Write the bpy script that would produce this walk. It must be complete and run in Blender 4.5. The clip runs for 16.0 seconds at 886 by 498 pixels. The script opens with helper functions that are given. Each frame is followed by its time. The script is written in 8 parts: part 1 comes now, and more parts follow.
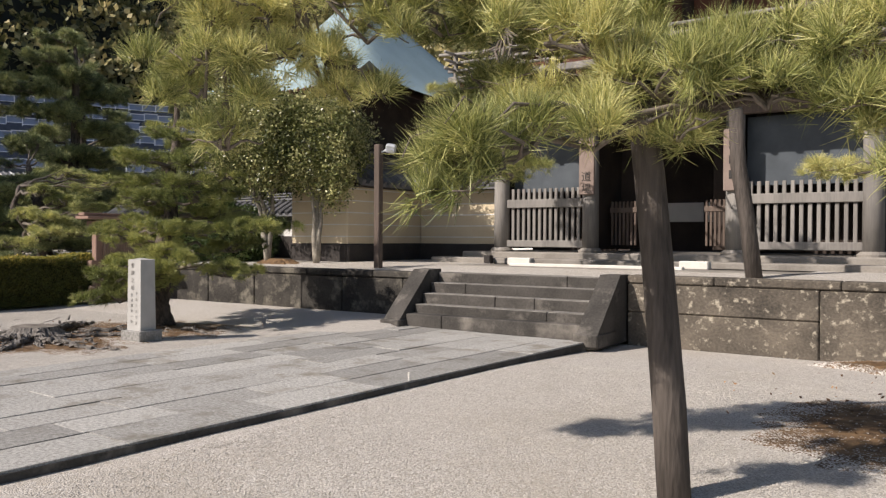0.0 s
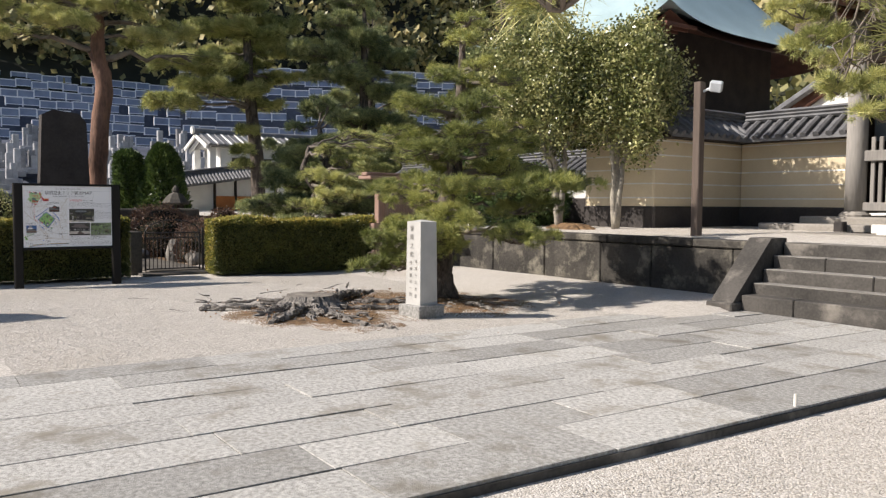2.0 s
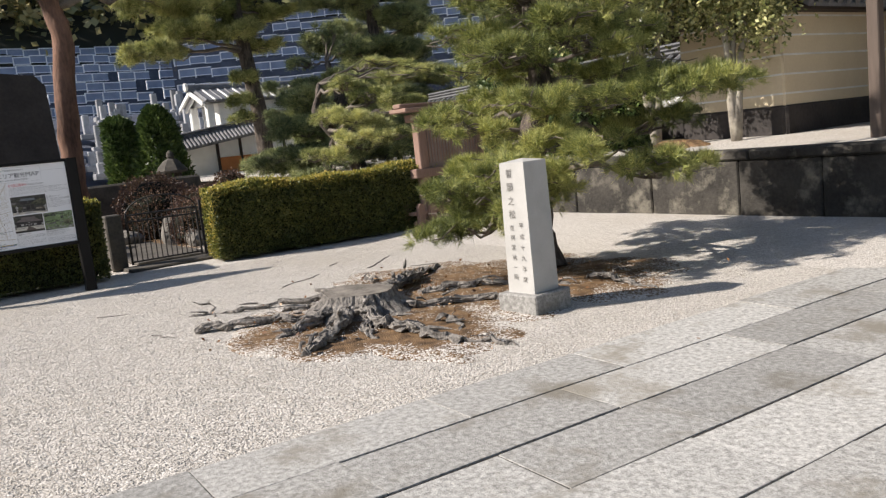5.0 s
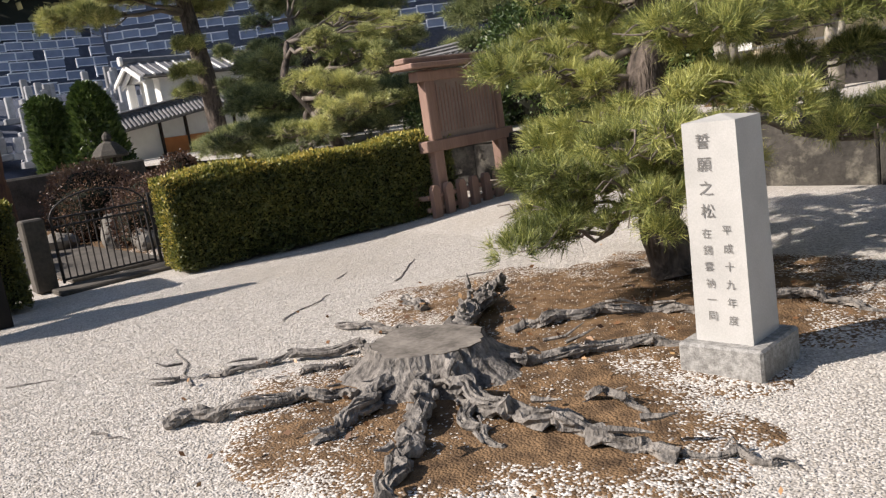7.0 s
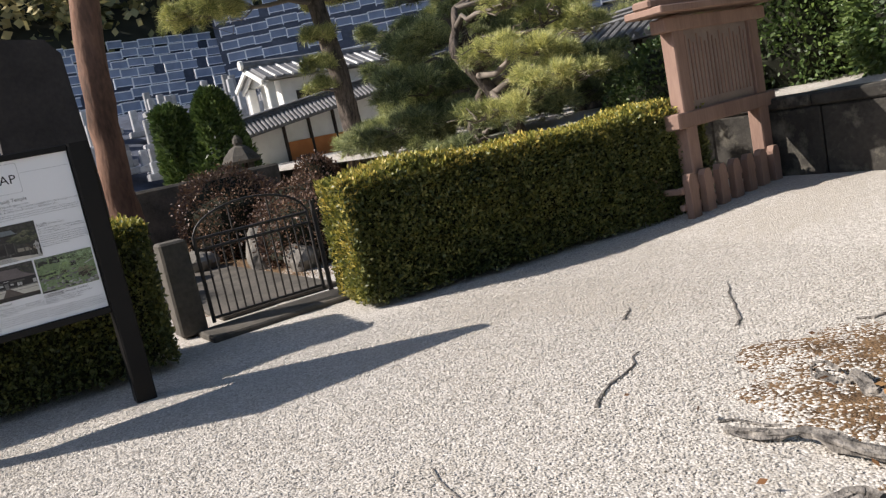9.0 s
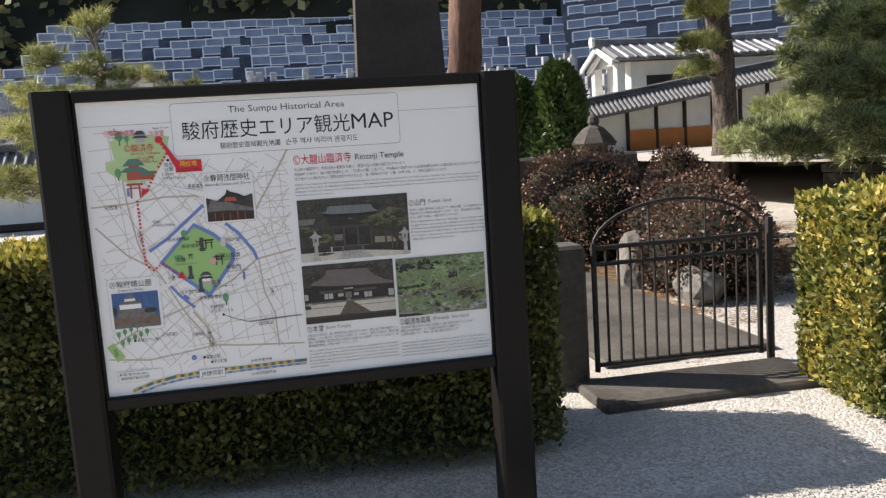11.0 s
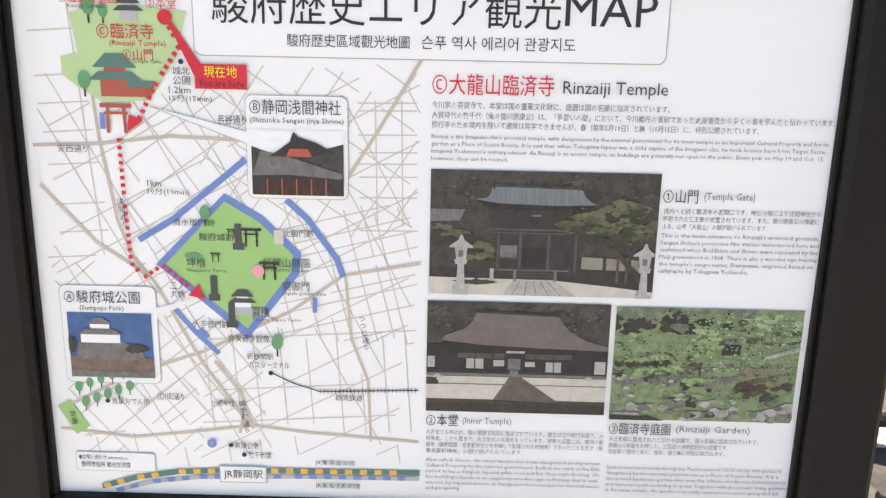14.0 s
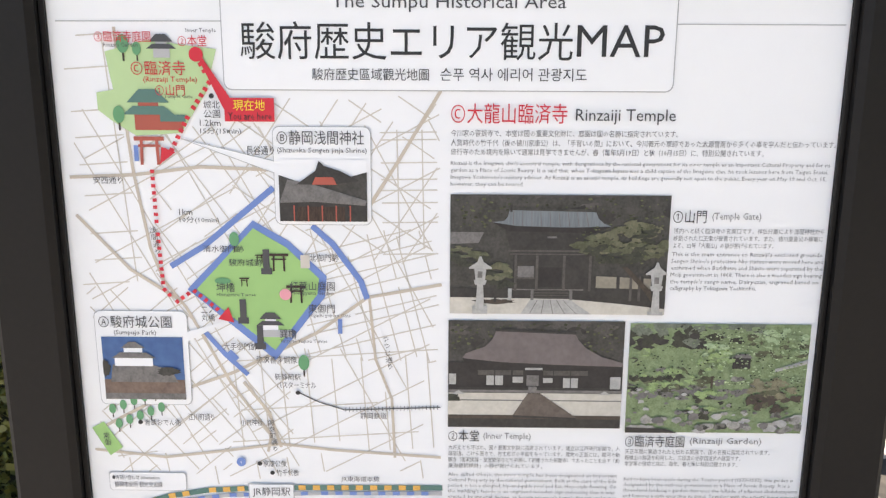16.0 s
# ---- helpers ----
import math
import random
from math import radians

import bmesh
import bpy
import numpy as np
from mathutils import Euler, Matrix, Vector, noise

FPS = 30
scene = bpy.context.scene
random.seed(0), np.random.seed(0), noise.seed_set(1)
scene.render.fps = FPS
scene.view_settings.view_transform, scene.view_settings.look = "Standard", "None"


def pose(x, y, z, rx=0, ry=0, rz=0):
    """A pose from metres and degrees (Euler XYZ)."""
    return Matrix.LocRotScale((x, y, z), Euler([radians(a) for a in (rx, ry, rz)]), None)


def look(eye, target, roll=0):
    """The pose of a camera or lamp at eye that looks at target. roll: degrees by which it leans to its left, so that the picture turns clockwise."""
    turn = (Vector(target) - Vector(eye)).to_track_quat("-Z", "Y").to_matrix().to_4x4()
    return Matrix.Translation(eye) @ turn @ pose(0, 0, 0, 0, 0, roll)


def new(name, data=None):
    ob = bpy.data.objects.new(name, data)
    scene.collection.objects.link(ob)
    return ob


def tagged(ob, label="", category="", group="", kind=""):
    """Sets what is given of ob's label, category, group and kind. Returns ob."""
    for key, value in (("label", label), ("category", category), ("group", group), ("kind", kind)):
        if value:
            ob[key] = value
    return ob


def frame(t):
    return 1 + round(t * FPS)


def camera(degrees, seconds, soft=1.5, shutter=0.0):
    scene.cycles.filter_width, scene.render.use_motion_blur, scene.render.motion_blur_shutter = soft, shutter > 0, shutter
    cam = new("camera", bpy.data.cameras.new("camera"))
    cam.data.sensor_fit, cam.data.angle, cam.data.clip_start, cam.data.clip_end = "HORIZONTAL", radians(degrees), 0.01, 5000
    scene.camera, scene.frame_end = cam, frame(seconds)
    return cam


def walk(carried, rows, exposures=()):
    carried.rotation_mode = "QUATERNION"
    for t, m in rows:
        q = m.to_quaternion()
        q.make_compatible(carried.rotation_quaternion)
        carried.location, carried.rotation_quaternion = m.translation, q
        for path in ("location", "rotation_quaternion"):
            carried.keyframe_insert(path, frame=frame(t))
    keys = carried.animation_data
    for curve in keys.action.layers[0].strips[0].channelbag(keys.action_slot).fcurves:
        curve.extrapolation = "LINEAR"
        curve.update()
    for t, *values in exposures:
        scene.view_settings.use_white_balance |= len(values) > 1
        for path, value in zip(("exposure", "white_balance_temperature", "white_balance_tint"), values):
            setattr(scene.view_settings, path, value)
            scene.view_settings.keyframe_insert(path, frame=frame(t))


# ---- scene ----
cam = camera(57.9, 16.0, soft=1.3)
PATH = [
    (0, (0.042, -0.096, 1.547), (-1.065, 1.57, 1.519), 0.3),
    (0.5, (-0.429, 0.349, 1.475), (-1.736, 1.862, 1.407), 0.0),
    (1, (-1.002, 0.75, 1.463), (-2.474, 2.098, 1.333), 0.4),
    (1.5, (-1.454, 1.082, 1.444), (-2.985, 2.363, 1.327), 0.8),
    (2, (-2.036, 1.478, 1.437), (-3.632, 2.678, 1.322), 0.4),
    (2.5, (-2.613, 1.805, 1.429), (-4.193, 3.017, 1.241), -1.4),
    (3, (-3.184, 2.127, 1.434), (-4.774, 3.321, 1.214), -2.9),
    (3.5, (-3.816, 2.419, 1.439), (-5.431, 3.581, 1.231), -4.6),
    (3.7, (-4.071, 2.501, 1.427), (-5.693, 3.654, 1.225), -5.1),
    (5.8, (-6.517, 3.455, 1.47), (-8.13, 4.596, 1.163), -6.7),
    (6, (-6.835, 3.551, 1.482), (-8.458, 4.679, 1.177), -6.9),
    (6.5, (-7.497, 3.718, 1.462), (-9.093, 4.876, 1.126), -7.7),
    (7, (-8.22, 3.948, 1.455), (-9.757, 5.178, 1.1), -8.4),
    (7.5, (-8.95, 4.127, 1.454), (-10.432, 5.436, 1.157), -8.8),
    (8, (-9.655, 4.313, 1.43), (-11.123, 5.64, 1.14), -10.2),
    (8.5, (-10.354, 4.379, 1.391), (-11.915, 5.593, 1.094), -11.4),
    (9, (-11.074, 4.461, 1.398), (-12.765, 5.481, 1.083), -11.6),
    (9.5, (-11.735, 4.492, 1.404), (-13.502, 5.362, 1.058), -11.2),
    (10, (-12.416, 4.524, 1.431), (-14.259, 5.229, 1.106), -9.7),
    (10.2, (-12.7, 4.518, 1.426), (-14.57, 5.155, 1.115), -8.7),
    (12.3, (-14.803, 4.592, 1.488), (-16.785, 4.609, 1.223), 1.4),
    (12.5, (-14.921, 4.597, 1.492), (-16.898, 4.603, 1.185), 1.1),
    (13, (-15.108, 4.625, 1.487), (-17.07, 4.616, 1.097), 1.2),
    (13.5, (-15.19, 4.614, 1.483), (-17.142, 4.589, 1.046), 1.3),
    (14, (-15.216, 4.588, 1.486), (-17.159, 4.566, 1.013), 1.2),
    (14.5, (-15.194, 4.572, 1.49), (-17.137, 4.555, 1.016), 1.4),
    (15, (-15.175, 4.564, 1.497), (-17.125, 4.549, 1.053), 1.0),
    (15.5, (-15.156, 4.557, 1.501), (-17.11, 4.543, 1.074), 0.3),
    (16, (-15.158, 4.552, 1.504), (-17.112, 4.53, 1.078), 0.3),
]
walk(cam, [(t, look(eye, target, roll)) for t, eye, target, roll in PATH], exposures=[(0.0, 0.3, 6620, 14), (1.0, 0.32, 6620, 14), (2.0, 0.66, 6560, 12), (3.5, 0.75, 6520, 11), (6.0, 0.62, 6520, 12.5), (8.0, 0.62, 6620, 14), (9.0, 0.66, 6480, 12), (10.0, 0.6, 6360, 10.5), (12.3, 1.86, 6800, 12), (13.5, 2.02, 6800, 12), (16.0, 2.02, 6800, 12)])

# ---- world, sun ----
SUN_TO = Vector((-0.65, -1.15, 1.0)).normalized()
world = bpy.data.worlds.new("sky")
scene.world = world
world.use_nodes = True
wn = world.node_tree
sky = wn.nodes.new("ShaderNodeTexSky")
sky.sky_type = "NISHITA"
sky.sun_disc = False
sky.sun_elevation = math.asin(SUN_TO.z)
sky.sun_rotation = math.atan2(SUN_TO.x, SUN_TO.y)
wn.nodes["Background"].inputs[1].default_value = 0.08
wn.links.new(sky.outputs[0], wn.nodes["Background"].inputs[0])
sun_data = bpy.data.lights.new("sun", "SUN")
sun_data.energy, sun_data.angle, sun_data.color = 4.55, radians(0.55), (1.0, 0.935, 0.85)
sun = new("sun", sun_data)
sun.matrix_world = look(SUN_TO * 40, (0, 0, 0))

# ---- materials ----
rng = np.random.default_rng(7)


def mat(name, a, b=None, rough=0.8, scale=3.0, fine=60.0, bump=0.15, metal=0.0, per=0.0, depth=0.01, island=False, clear=0.0, stretch=(1, 1, 1), dark=None, dark_at=0.62, dark_scale=1.3, coarse=0.0, spec=0.4):
    """A weathered surface: two tones a and b mixed at two scales, fine grain in the relief, and, where dark is given, stains of that colour."""
    m = bpy.data.materials.new(name)
    m.use_nodes = True
    nt = m.node_tree
    N, L = nt.nodes, nt.links
    p = N["Principled BSDF"]
    p.inputs["Roughness"].default_value, p.inputs["Metallic"].default_value = rough, metal
    p.inputs["Specular IOR Level"].default_value = spec
    b = b or tuple(0.72 * c for c in a)
    tc = N.new("ShaderNodeTexCoord")
    mp = N.new("ShaderNodeMapping")
    mp.inputs["Scale"].default_value = stretch
    L.new(tc.outputs["Object"], mp.inputs["Vector"])
    n1, n2 = N.new("ShaderNodeTexNoise"), N.new("ShaderNodeTexNoise")
    n1.inputs["Scale"].default_value, n1.inputs["Detail"].default_value = scale, 6
    n2.inputs["Scale"].default_value, n2.inputs["Detail"].default_value = fine, 4
    for n in (n1, n2):
        L.new(mp.outputs[0], n.inputs["Vector"])
    add = N.new("ShaderNodeMath")
    add.operation = "MULTIPLY_ADD"
    L.new(n2.outputs["Fac"], add.inputs[0])
    add.inputs[1].default_value = 0.55
    L.new(n1.outputs["Fac"], add.inputs[2])
    ramp = N.new("ShaderNodeValToRGB")
    ramp.color_ramp.elements[0].position, ramp.color_ramp.elements[1].position = 0.55, 1.0
    ramp.color_ramp.elements[0].color, ramp.color_ramp.elements[1].color = (*b, 1), (*a, 1)
    L.new(add.outputs[0], ramp.inputs[0])
    col = ramp.outputs[0]
    if dark:
        n3, mx, r3 = N.new("ShaderNodeTexNoise"), N.new("ShaderNodeMix"), N.new("ShaderNodeValToRGB")
        n3.inputs["Scale"].default_value, n3.inputs["Detail"].default_value, n3.inputs["Roughness"].default_value = dark_scale, 8, 0.65
        L.new(mp.outputs[0], n3.inputs["Vector"])
        r3.color_ramp.elements[0].position, r3.color_ramp.elements[1].position = dark_at - 0.08, dark_at + 0.06
        L.new(n3.outputs["Fac"], r3.inputs[0])
        mx.data_type = "RGBA"
        L.new(r3.outputs[0], mx.inputs["Factor"])
        L.new(col, mx.inputs["A"])
        mx.inputs["B"].default_value = (*dark, 1)
        col = mx.outputs["Result"]
    if per or island:
        hs, mr = N.new("ShaderNodeHueSaturation"), N.new("ShaderNodeMapRange")
        src = N.new("ShaderNodeNewGeometry").outputs["Random Per Island"] if island else N.new("ShaderNodeObjectInfo").outputs["Random"]
        L.new(src, mr.inputs["Value"])
        mr.inputs["To Min"].default_value, mr.inputs["To Max"].default_value = 1 - per, 1 + per
        L.new(mr.outputs[0], hs.inputs["Value"])
        L.new(col, hs.inputs["Color"])
        col = hs.outputs[0]
    L.new(col, p.inputs["Base Color"])
    if bump:
        bp = N.new("ShaderNodeBump")
        bp.inputs["Strength"].default_value, bp.inputs["Distance"].default_value = bump, depth
        L.new(add.outputs[0], bp.inputs["Height"])
        L.new(bp.outputs[0], p.inputs["Normal"])
    return m


def leaf_mat(name, a, b, c, trans=0.35, rough=0.5, big=0.9):
    """Leaves or needles: three greens from leaf to leaf and from clump to clump, some light coming through."""
    m = bpy.data.materials.new(name)
    m.use_nodes = True
    nt = m.node_tree
    N, L = nt.nodes, nt.links
    p = N["Principled BSDF"]
    p.inputs["Roughness"].default_value = rough
    p.inputs["Specular IOR Level"].default_value = 0.5
    geo, tc, no, mx = N.new("ShaderNodeNewGeometry"), N.new("ShaderNodeTexCoord"), N.new("ShaderNodeTexNoise"), N.new("ShaderNodeMath")
    no.inputs["Scale"].default_value, no.inputs["Detail"].default_value = big, 3
    L.new(tc.outputs["Object"], no.inputs["Vector"])
    mx.operation = "MULTIPLY_ADD"
    L.new(geo.outputs["Random Per Island"], mx.inputs[0])
    mx.inputs[1].default_value = 0.5
    L.new(no.outputs["Fac"], mx.inputs[2])
    r = N.new("ShaderNodeValToRGB")
    r.color_ramp.elements[0].position, r.color_ramp.elements[1].position = 0.4, 1.05
    r.color_ramp.elements[0].color, r.color_ramp.elements[1].color = (*a, 1), (*c, 1)
    e = r.color_ramp.elements.new(0.72)
    e.color = (*b, 1)
    L.new(mx.outputs[0], r.inputs[0])
    L.new(r.outputs[0], p.inputs["Base Color"])
    tr, mix = N.new("ShaderNodeBsdfTranslucent"), N.new("ShaderNodeMixShader")
    L.new(r.outputs[0], tr.inputs["Color"])
    mix.inputs[0].default_value = trans
    L.new(p.outputs[0], mix.inputs[1])
    L.new(tr.outputs[0], mix.inputs[2])
    L.new(mix.outputs[0], N["Material Output"].inputs["Surface"])
    return m


def gravel_mat(name, a, b, c, cell=70.0, bump=0.9):
    """Small crushed stones: a tone for every stone, broad patches and rounded relief."""
    m = bpy.data.materials.new(name)
    m.use_nodes = True
    nt = m.node_tree
    N, L = nt.nodes, nt.links
    p = N["Principled BSDF"]
    p.inputs["Roughness"].default_value = 0.85
    p.inputs["Specular IOR Level"].default_value = 0.25
    tc, v, n1, n2 = N.new("ShaderNodeTexCoord"), N.new("ShaderNodeTexVoronoi"), N.new("ShaderNodeTexNoise"), N.new("ShaderNodeTexNoise")
    v.inputs["Scale"].default_value = cell
    n1.inputs["Scale"].default_value, n1.inputs["Detail"].default_value = 0.55, 5
    n2.inputs["Scale"].default_value, n2.inputs["Detail"].default_value = 14.0, 5
    for n in (v, n1, n2):
        L.new(tc.outputs["Object"], n.inputs["Vector"])
    r = N.new("ShaderNodeValToRGB")
    r.color_ramp.elements[0].position, r.color_ramp.elements[1].position = 0.05, 0.95
    r.color_ramp.elements[0].color, r.color_ramp.elements[1].color = (*b, 1), (*a, 1)
    sep = N.new("ShaderNodeSeparateColor")
    L.new(v.outputs["Color"], sep.inputs[0])
    L.new(sep.outputs[0], r.inputs[0])
    add = N.new("ShaderNodeMath")
    add.operation = "MULTIPLY_ADD"
    L.new(n2.outputs["Fac"], add.inputs[0])
    add.inputs[1].default_value = 0.6
    L.new(n1.outputs["Fac"], add.inputs[2])
    r2, mx = N.new("ShaderNodeValToRGB"), N.new("ShaderNodeMix")
    r2.color_ramp.elements[0].position, r2.color_ramp.elements[1].position = 0.8, 1.1
    mx.data_type = "RGBA"
    L.new(add.outputs[0], r2.inputs[0])
    ml = N.new("ShaderNodeMath")
    ml.operation = "MULTIPLY"
    L.new(r2.outputs[0], ml.inputs[0])
    ml.inputs[1].default_value = 0.65
    L.new(ml.outputs[0], mx.inputs["Factor"])
    L.new(r.outputs[0], mx.inputs["A"])
    mx.inputs["B"].default_value = (*c, 1)
    L.new(mx.outputs["Result"], p.inputs["Base Color"])
    bp = N.new("ShaderNodeBump")
    bp.inputs["Strength"].default_value, bp.inputs["Distance"].default_value = bump, 0.012
    bp.invert = True
    L.new(v.outputs["Distance"], bp.inputs["Height"])
    L.new(bp.outputs[0], p.inputs["Normal"])
    return m


def soil_mat(name, a, b):
    """Bare earth into which the gravel strays, more and more towards the rim of the bed."""
    m = gravel_mat(name, (0.72, 0.68, 0.625), (0.36, 0.33, 0.29), (0.42, 0.375, 0.315), cell=78.0, bump=0.7)
    N, L = m.node_tree.nodes, m.node_tree.links
    p = N["Principled BSDF"]
    stones = p.inputs["Base Color"].links[0].from_socket
    tc, rim, cell = N.new("ShaderNodeTexCoord"), N.new("ShaderNodeAttribute"), N.new("ShaderNodeTexVoronoi")
    rim.attribute_name = "rim"
    cell.inputs["Scale"].default_value = 78.0
    patch, grain = N.new("ShaderNodeTexNoise"), N.new("ShaderNodeTexNoise")
    patch.inputs["Scale"].default_value, patch.inputs["Detail"].default_value = 2.2, 6
    grain.inputs["Scale"].default_value, grain.inputs["Detail"].default_value = 9.0, 8
    for n in (cell, patch, grain):
        L.new(tc.outputs["Object"], n.inputs["Vector"])
    sep, f1, f2, cut = N.new("ShaderNodeSeparateColor"), N.new("ShaderNodeMath"), N.new("ShaderNodeMath"), N.new("ShaderNodeValToRGB")
    L.new(cell.outputs["Color"], sep.inputs[0])
    f1.operation = f2.operation = "MULTIPLY_ADD"
    L.new(sep.outputs[1], f1.inputs[0])
    f1.inputs[1].default_value = 0.5
    L.new(rim.outputs["Fac"], f1.inputs[2])
    L.new(patch.outputs["Fac"], f2.inputs[0])
    f2.inputs[1].default_value = 1.1
    L.new(f1.outputs[0], f2.inputs[2])
    half = N.new("ShaderNodeMath")
    half.operation = "MULTIPLY"
    half.inputs[1].default_value = 0.5
    L.new(f2.outputs[0], half.inputs[0])
    cut.color_ramp.elements[0].position, cut.color_ramp.elements[1].position = 0.81, 0.84
    L.new(half.outputs[0], cut.inputs[0])
    earth = N.new("ShaderNodeValToRGB")
    earth.color_ramp.elements[0].position, earth.color_ramp.elements[1].position = 0.35, 0.68
    earth.color_ramp.elements[0].color, earth.color_ramp.elements[1].color = (*b, 1), (*a, 1)
    L.new(grain.outputs["Fac"], earth.inputs[0])
    mx = N.new("ShaderNodeMix")
    mx.data_type = "RGBA"
    L.new(cut.outputs[0], mx.inputs["Factor"])
    L.new(earth.outputs[0], mx.inputs["A"])
    L.new(stones, mx.inputs["B"])
    L.new(mx.outputs["Result"], p.inputs["Base Color"])
    return m


M_GRAVEL = gravel_mat("pale_gravel", (0.64, 0.60, 0.55), (0.34, 0.31, 0.27), (0.42, 0.375, 0.315), cell=78.0, bump=0.55)
M_PEBBLE = mat("gravel_stone", (0.52, 0.485, 0.435), (0.40, 0.37, 0.325), rough=0.9, per=0.18, island=True, bump=0)
M_SLAB = mat("granite_slab", (0.48, 0.466, 0.435), (0.21, 0.202, 0.186), rough=0.85, scale=30.0, fine=120, bump=0.5, depth=0.008, per=0.24, dark=(0.215, 0.195, 0.16), dark_at=0.60, dark_scale=1.7)
# Step blocks dark, tread plates pale: riser shade and tread light in colour.
M_TREAD = mat("worn_lit_tread_stone", (0.27, 0.255, 0.23), (0.15, 0.14, 0.125), rough=0.85, scale=5.0, fine=50, bump=0.4, depth=0.01, per=0.15, dark=(0.08, 0.075, 0.065), dark_at=0.62)
M_STEP = mat("weathered_shade_step_stone", (0.085, 0.077, 0.068), (0.035, 0.032, 0.028), rough=0.85, scale=2.0, fine=30, bump=0.4, depth=0.012, per=0.12, dark=(0.2, 0.18, 0.155), dark_at=0.63)
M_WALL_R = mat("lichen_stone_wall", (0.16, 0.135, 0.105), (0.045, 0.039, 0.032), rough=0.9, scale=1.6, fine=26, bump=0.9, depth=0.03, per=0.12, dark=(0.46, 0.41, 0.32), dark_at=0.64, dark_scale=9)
# Left wall stone is darkened further: the shade on it sits in the colour.
M_WALL_L = mat("mossy_shade_stone", (0.058, 0.052, 0.044), (0.02, 0.018, 0.015), rough=0.9, scale=2.2, fine=22, bump=0.7, depth=0.03, per=0.2, dark=(0.16, 0.145, 0.115), dark_at=0.6, dark_scale=2.5)
M_SOIL = soil_mat("brown_soil", (0.235, 0.145, 0.075), (0.085, 0.052, 0.028))
M_GRANITE = mat("pale_granite", (0.52, 0.505, 0.475), (0.38, 0.37, 0.345), rough=0.6, scale=3, fine=140, bump=0.1)
M_WHITE_STONE = mat("white_stone", (0.74, 0.71, 0.65), (0.6, 0.57, 0.52), rough=0.7, fine=80, bump=0.1)
M_BARK = mat("pine_bark", (0.17, 0.135, 0.11), (0.03, 0.024, 0.02), rough=0.95, scale=13, fine=45, bump=1.0, depth=0.05, stretch=(1, 1, 0.3))
M_RED_BARK = mat("red_pine_bark", (0.25, 0.135, 0.09), (0.085, 0.05, 0.037), rough=0.9, scale=3, fine=18, bump=0.9, depth=0.03, stretch=(1, 1, 0.35))
M_TWIG = mat("grey_branch", (0.24, 0.2, 0.165), (0.09, 0.075, 0.06), rough=0.9, bump=0.4)
M_SMOOTH_BARK = mat("mottled_smooth_bark", (0.40, 0.36, 0.29), (0.17, 0.15, 0.125), rough=0.85, scale=4, fine=20, bump=0.3)
M_DEADWOOD = mat("grey_weathered_wood", (0.32, 0.29, 0.255), (0.045, 0.04, 0.036), rough=0.8, scale=14, fine=60, bump=1.0, depth=0.03, stretch=(1, 1, 0.5))
M_STUMPTOP = mat("sawn_stump_top", (0.26, 0.23, 0.195), (0.09, 0.078, 0.064), rough=0.85, scale=6, fine=35, bump=0.5, depth=0.008)
M_PROP = mat("weathered_prop_wood", (0.12, 0.1, 0.085), (0.03, 0.025, 0.021), rough=0.85, scale=5, fine=40, bump=0.9, depth=0.02, stretch=(1, 1, 0.12))
M_NEEDLE = leaf_mat("pine_needles", (0.035, 0.052, 0.015), (0.20, 0.235, 0.06), (0.56, 0.54, 0.17), trans=0.16)
M_NEEDLE_FAR = leaf_mat("sunlit_pine_needles", (0.05, 0.066, 0.022), (0.27, 0.30, 0.09), (0.74, 0.70, 0.29), trans=0.18)
M_NEEDLE_LONG = leaf_mat("long_pine_needles", (0.10, 0.125, 0.038), (0.36, 0.38, 0.12), (0.76, 0.70, 0.30), trans=0.25)
M_NEEDLE_DK = leaf_mat("dark_pine_needles", (0.03, 0.044, 0.02), (0.165, 0.20, 0.078), (0.52, 0.53, 0.23), trans=0.14)
M_LEAF = leaf_mat("evergreen_leaves", (0.04, 0.055, 0.018), (0.20, 0.22, 0.07), (0.58, 0.55, 0.26), trans=0.2, rough=0.33, big=2.2)
# Hedge leaves kept dark for the shaded front, shoots bright for the sunlit top.
M_HEDGE = leaf_mat("hedge_leaves", (0.032, 0.046, 0.014), (0.095, 0.11, 0.028), (0.19, 0.18, 0.045), trans=0.1, big=2.0)
M_SUN_SHOOT = leaf_mat("sunlit_yellow_shoots", (0.12, 0.14, 0.03), (0.34, 0.32, 0.065), (0.66, 0.50, 0.12), trans=0.25, big=2.5)
# Near-black fill: shade deep between leaves, given as a colour.
M_HEDGE_IN = mat("hedge_inner_shade", (0.02, 0.022, 0.01), (0.01, 0.011, 0.006), rough=1.0, bump=0)
M_AZALEA = leaf_mat("rusty_azalea_leaves", (0.045, 0.028, 0.02), (0.12, 0.065, 0.045), (0.22, 0.13, 0.075), trans=0.2)
M_FOREST = leaf_mat("forest_leaves", (0.045, 0.052, 0.024), (0.19, 0.19, 0.075), (0.48, 0.40, 0.18), trans=0.2, big=0.12)
M_FOREST_IN = mat("forest_floor", (0.025, 0.027, 0.015), (0.012, 0.013, 0.008), rough=1.0, scale=0.3, bump=0)
M_CONE = leaf_mat("bright_conifer", (0.03, 0.055, 0.015), (0.06, 0.10, 0.025), (0.12, 0.17, 0.04), trans=0.2)
M_OLDWOOD = mat("grey_gate_timber", (0.30, 0.28, 0.255), (0.18, 0.168, 0.155), rough=0.85, scale=2, fine=30, bump=0.35, stretch=(1, 1, 0.12), per=0.12)
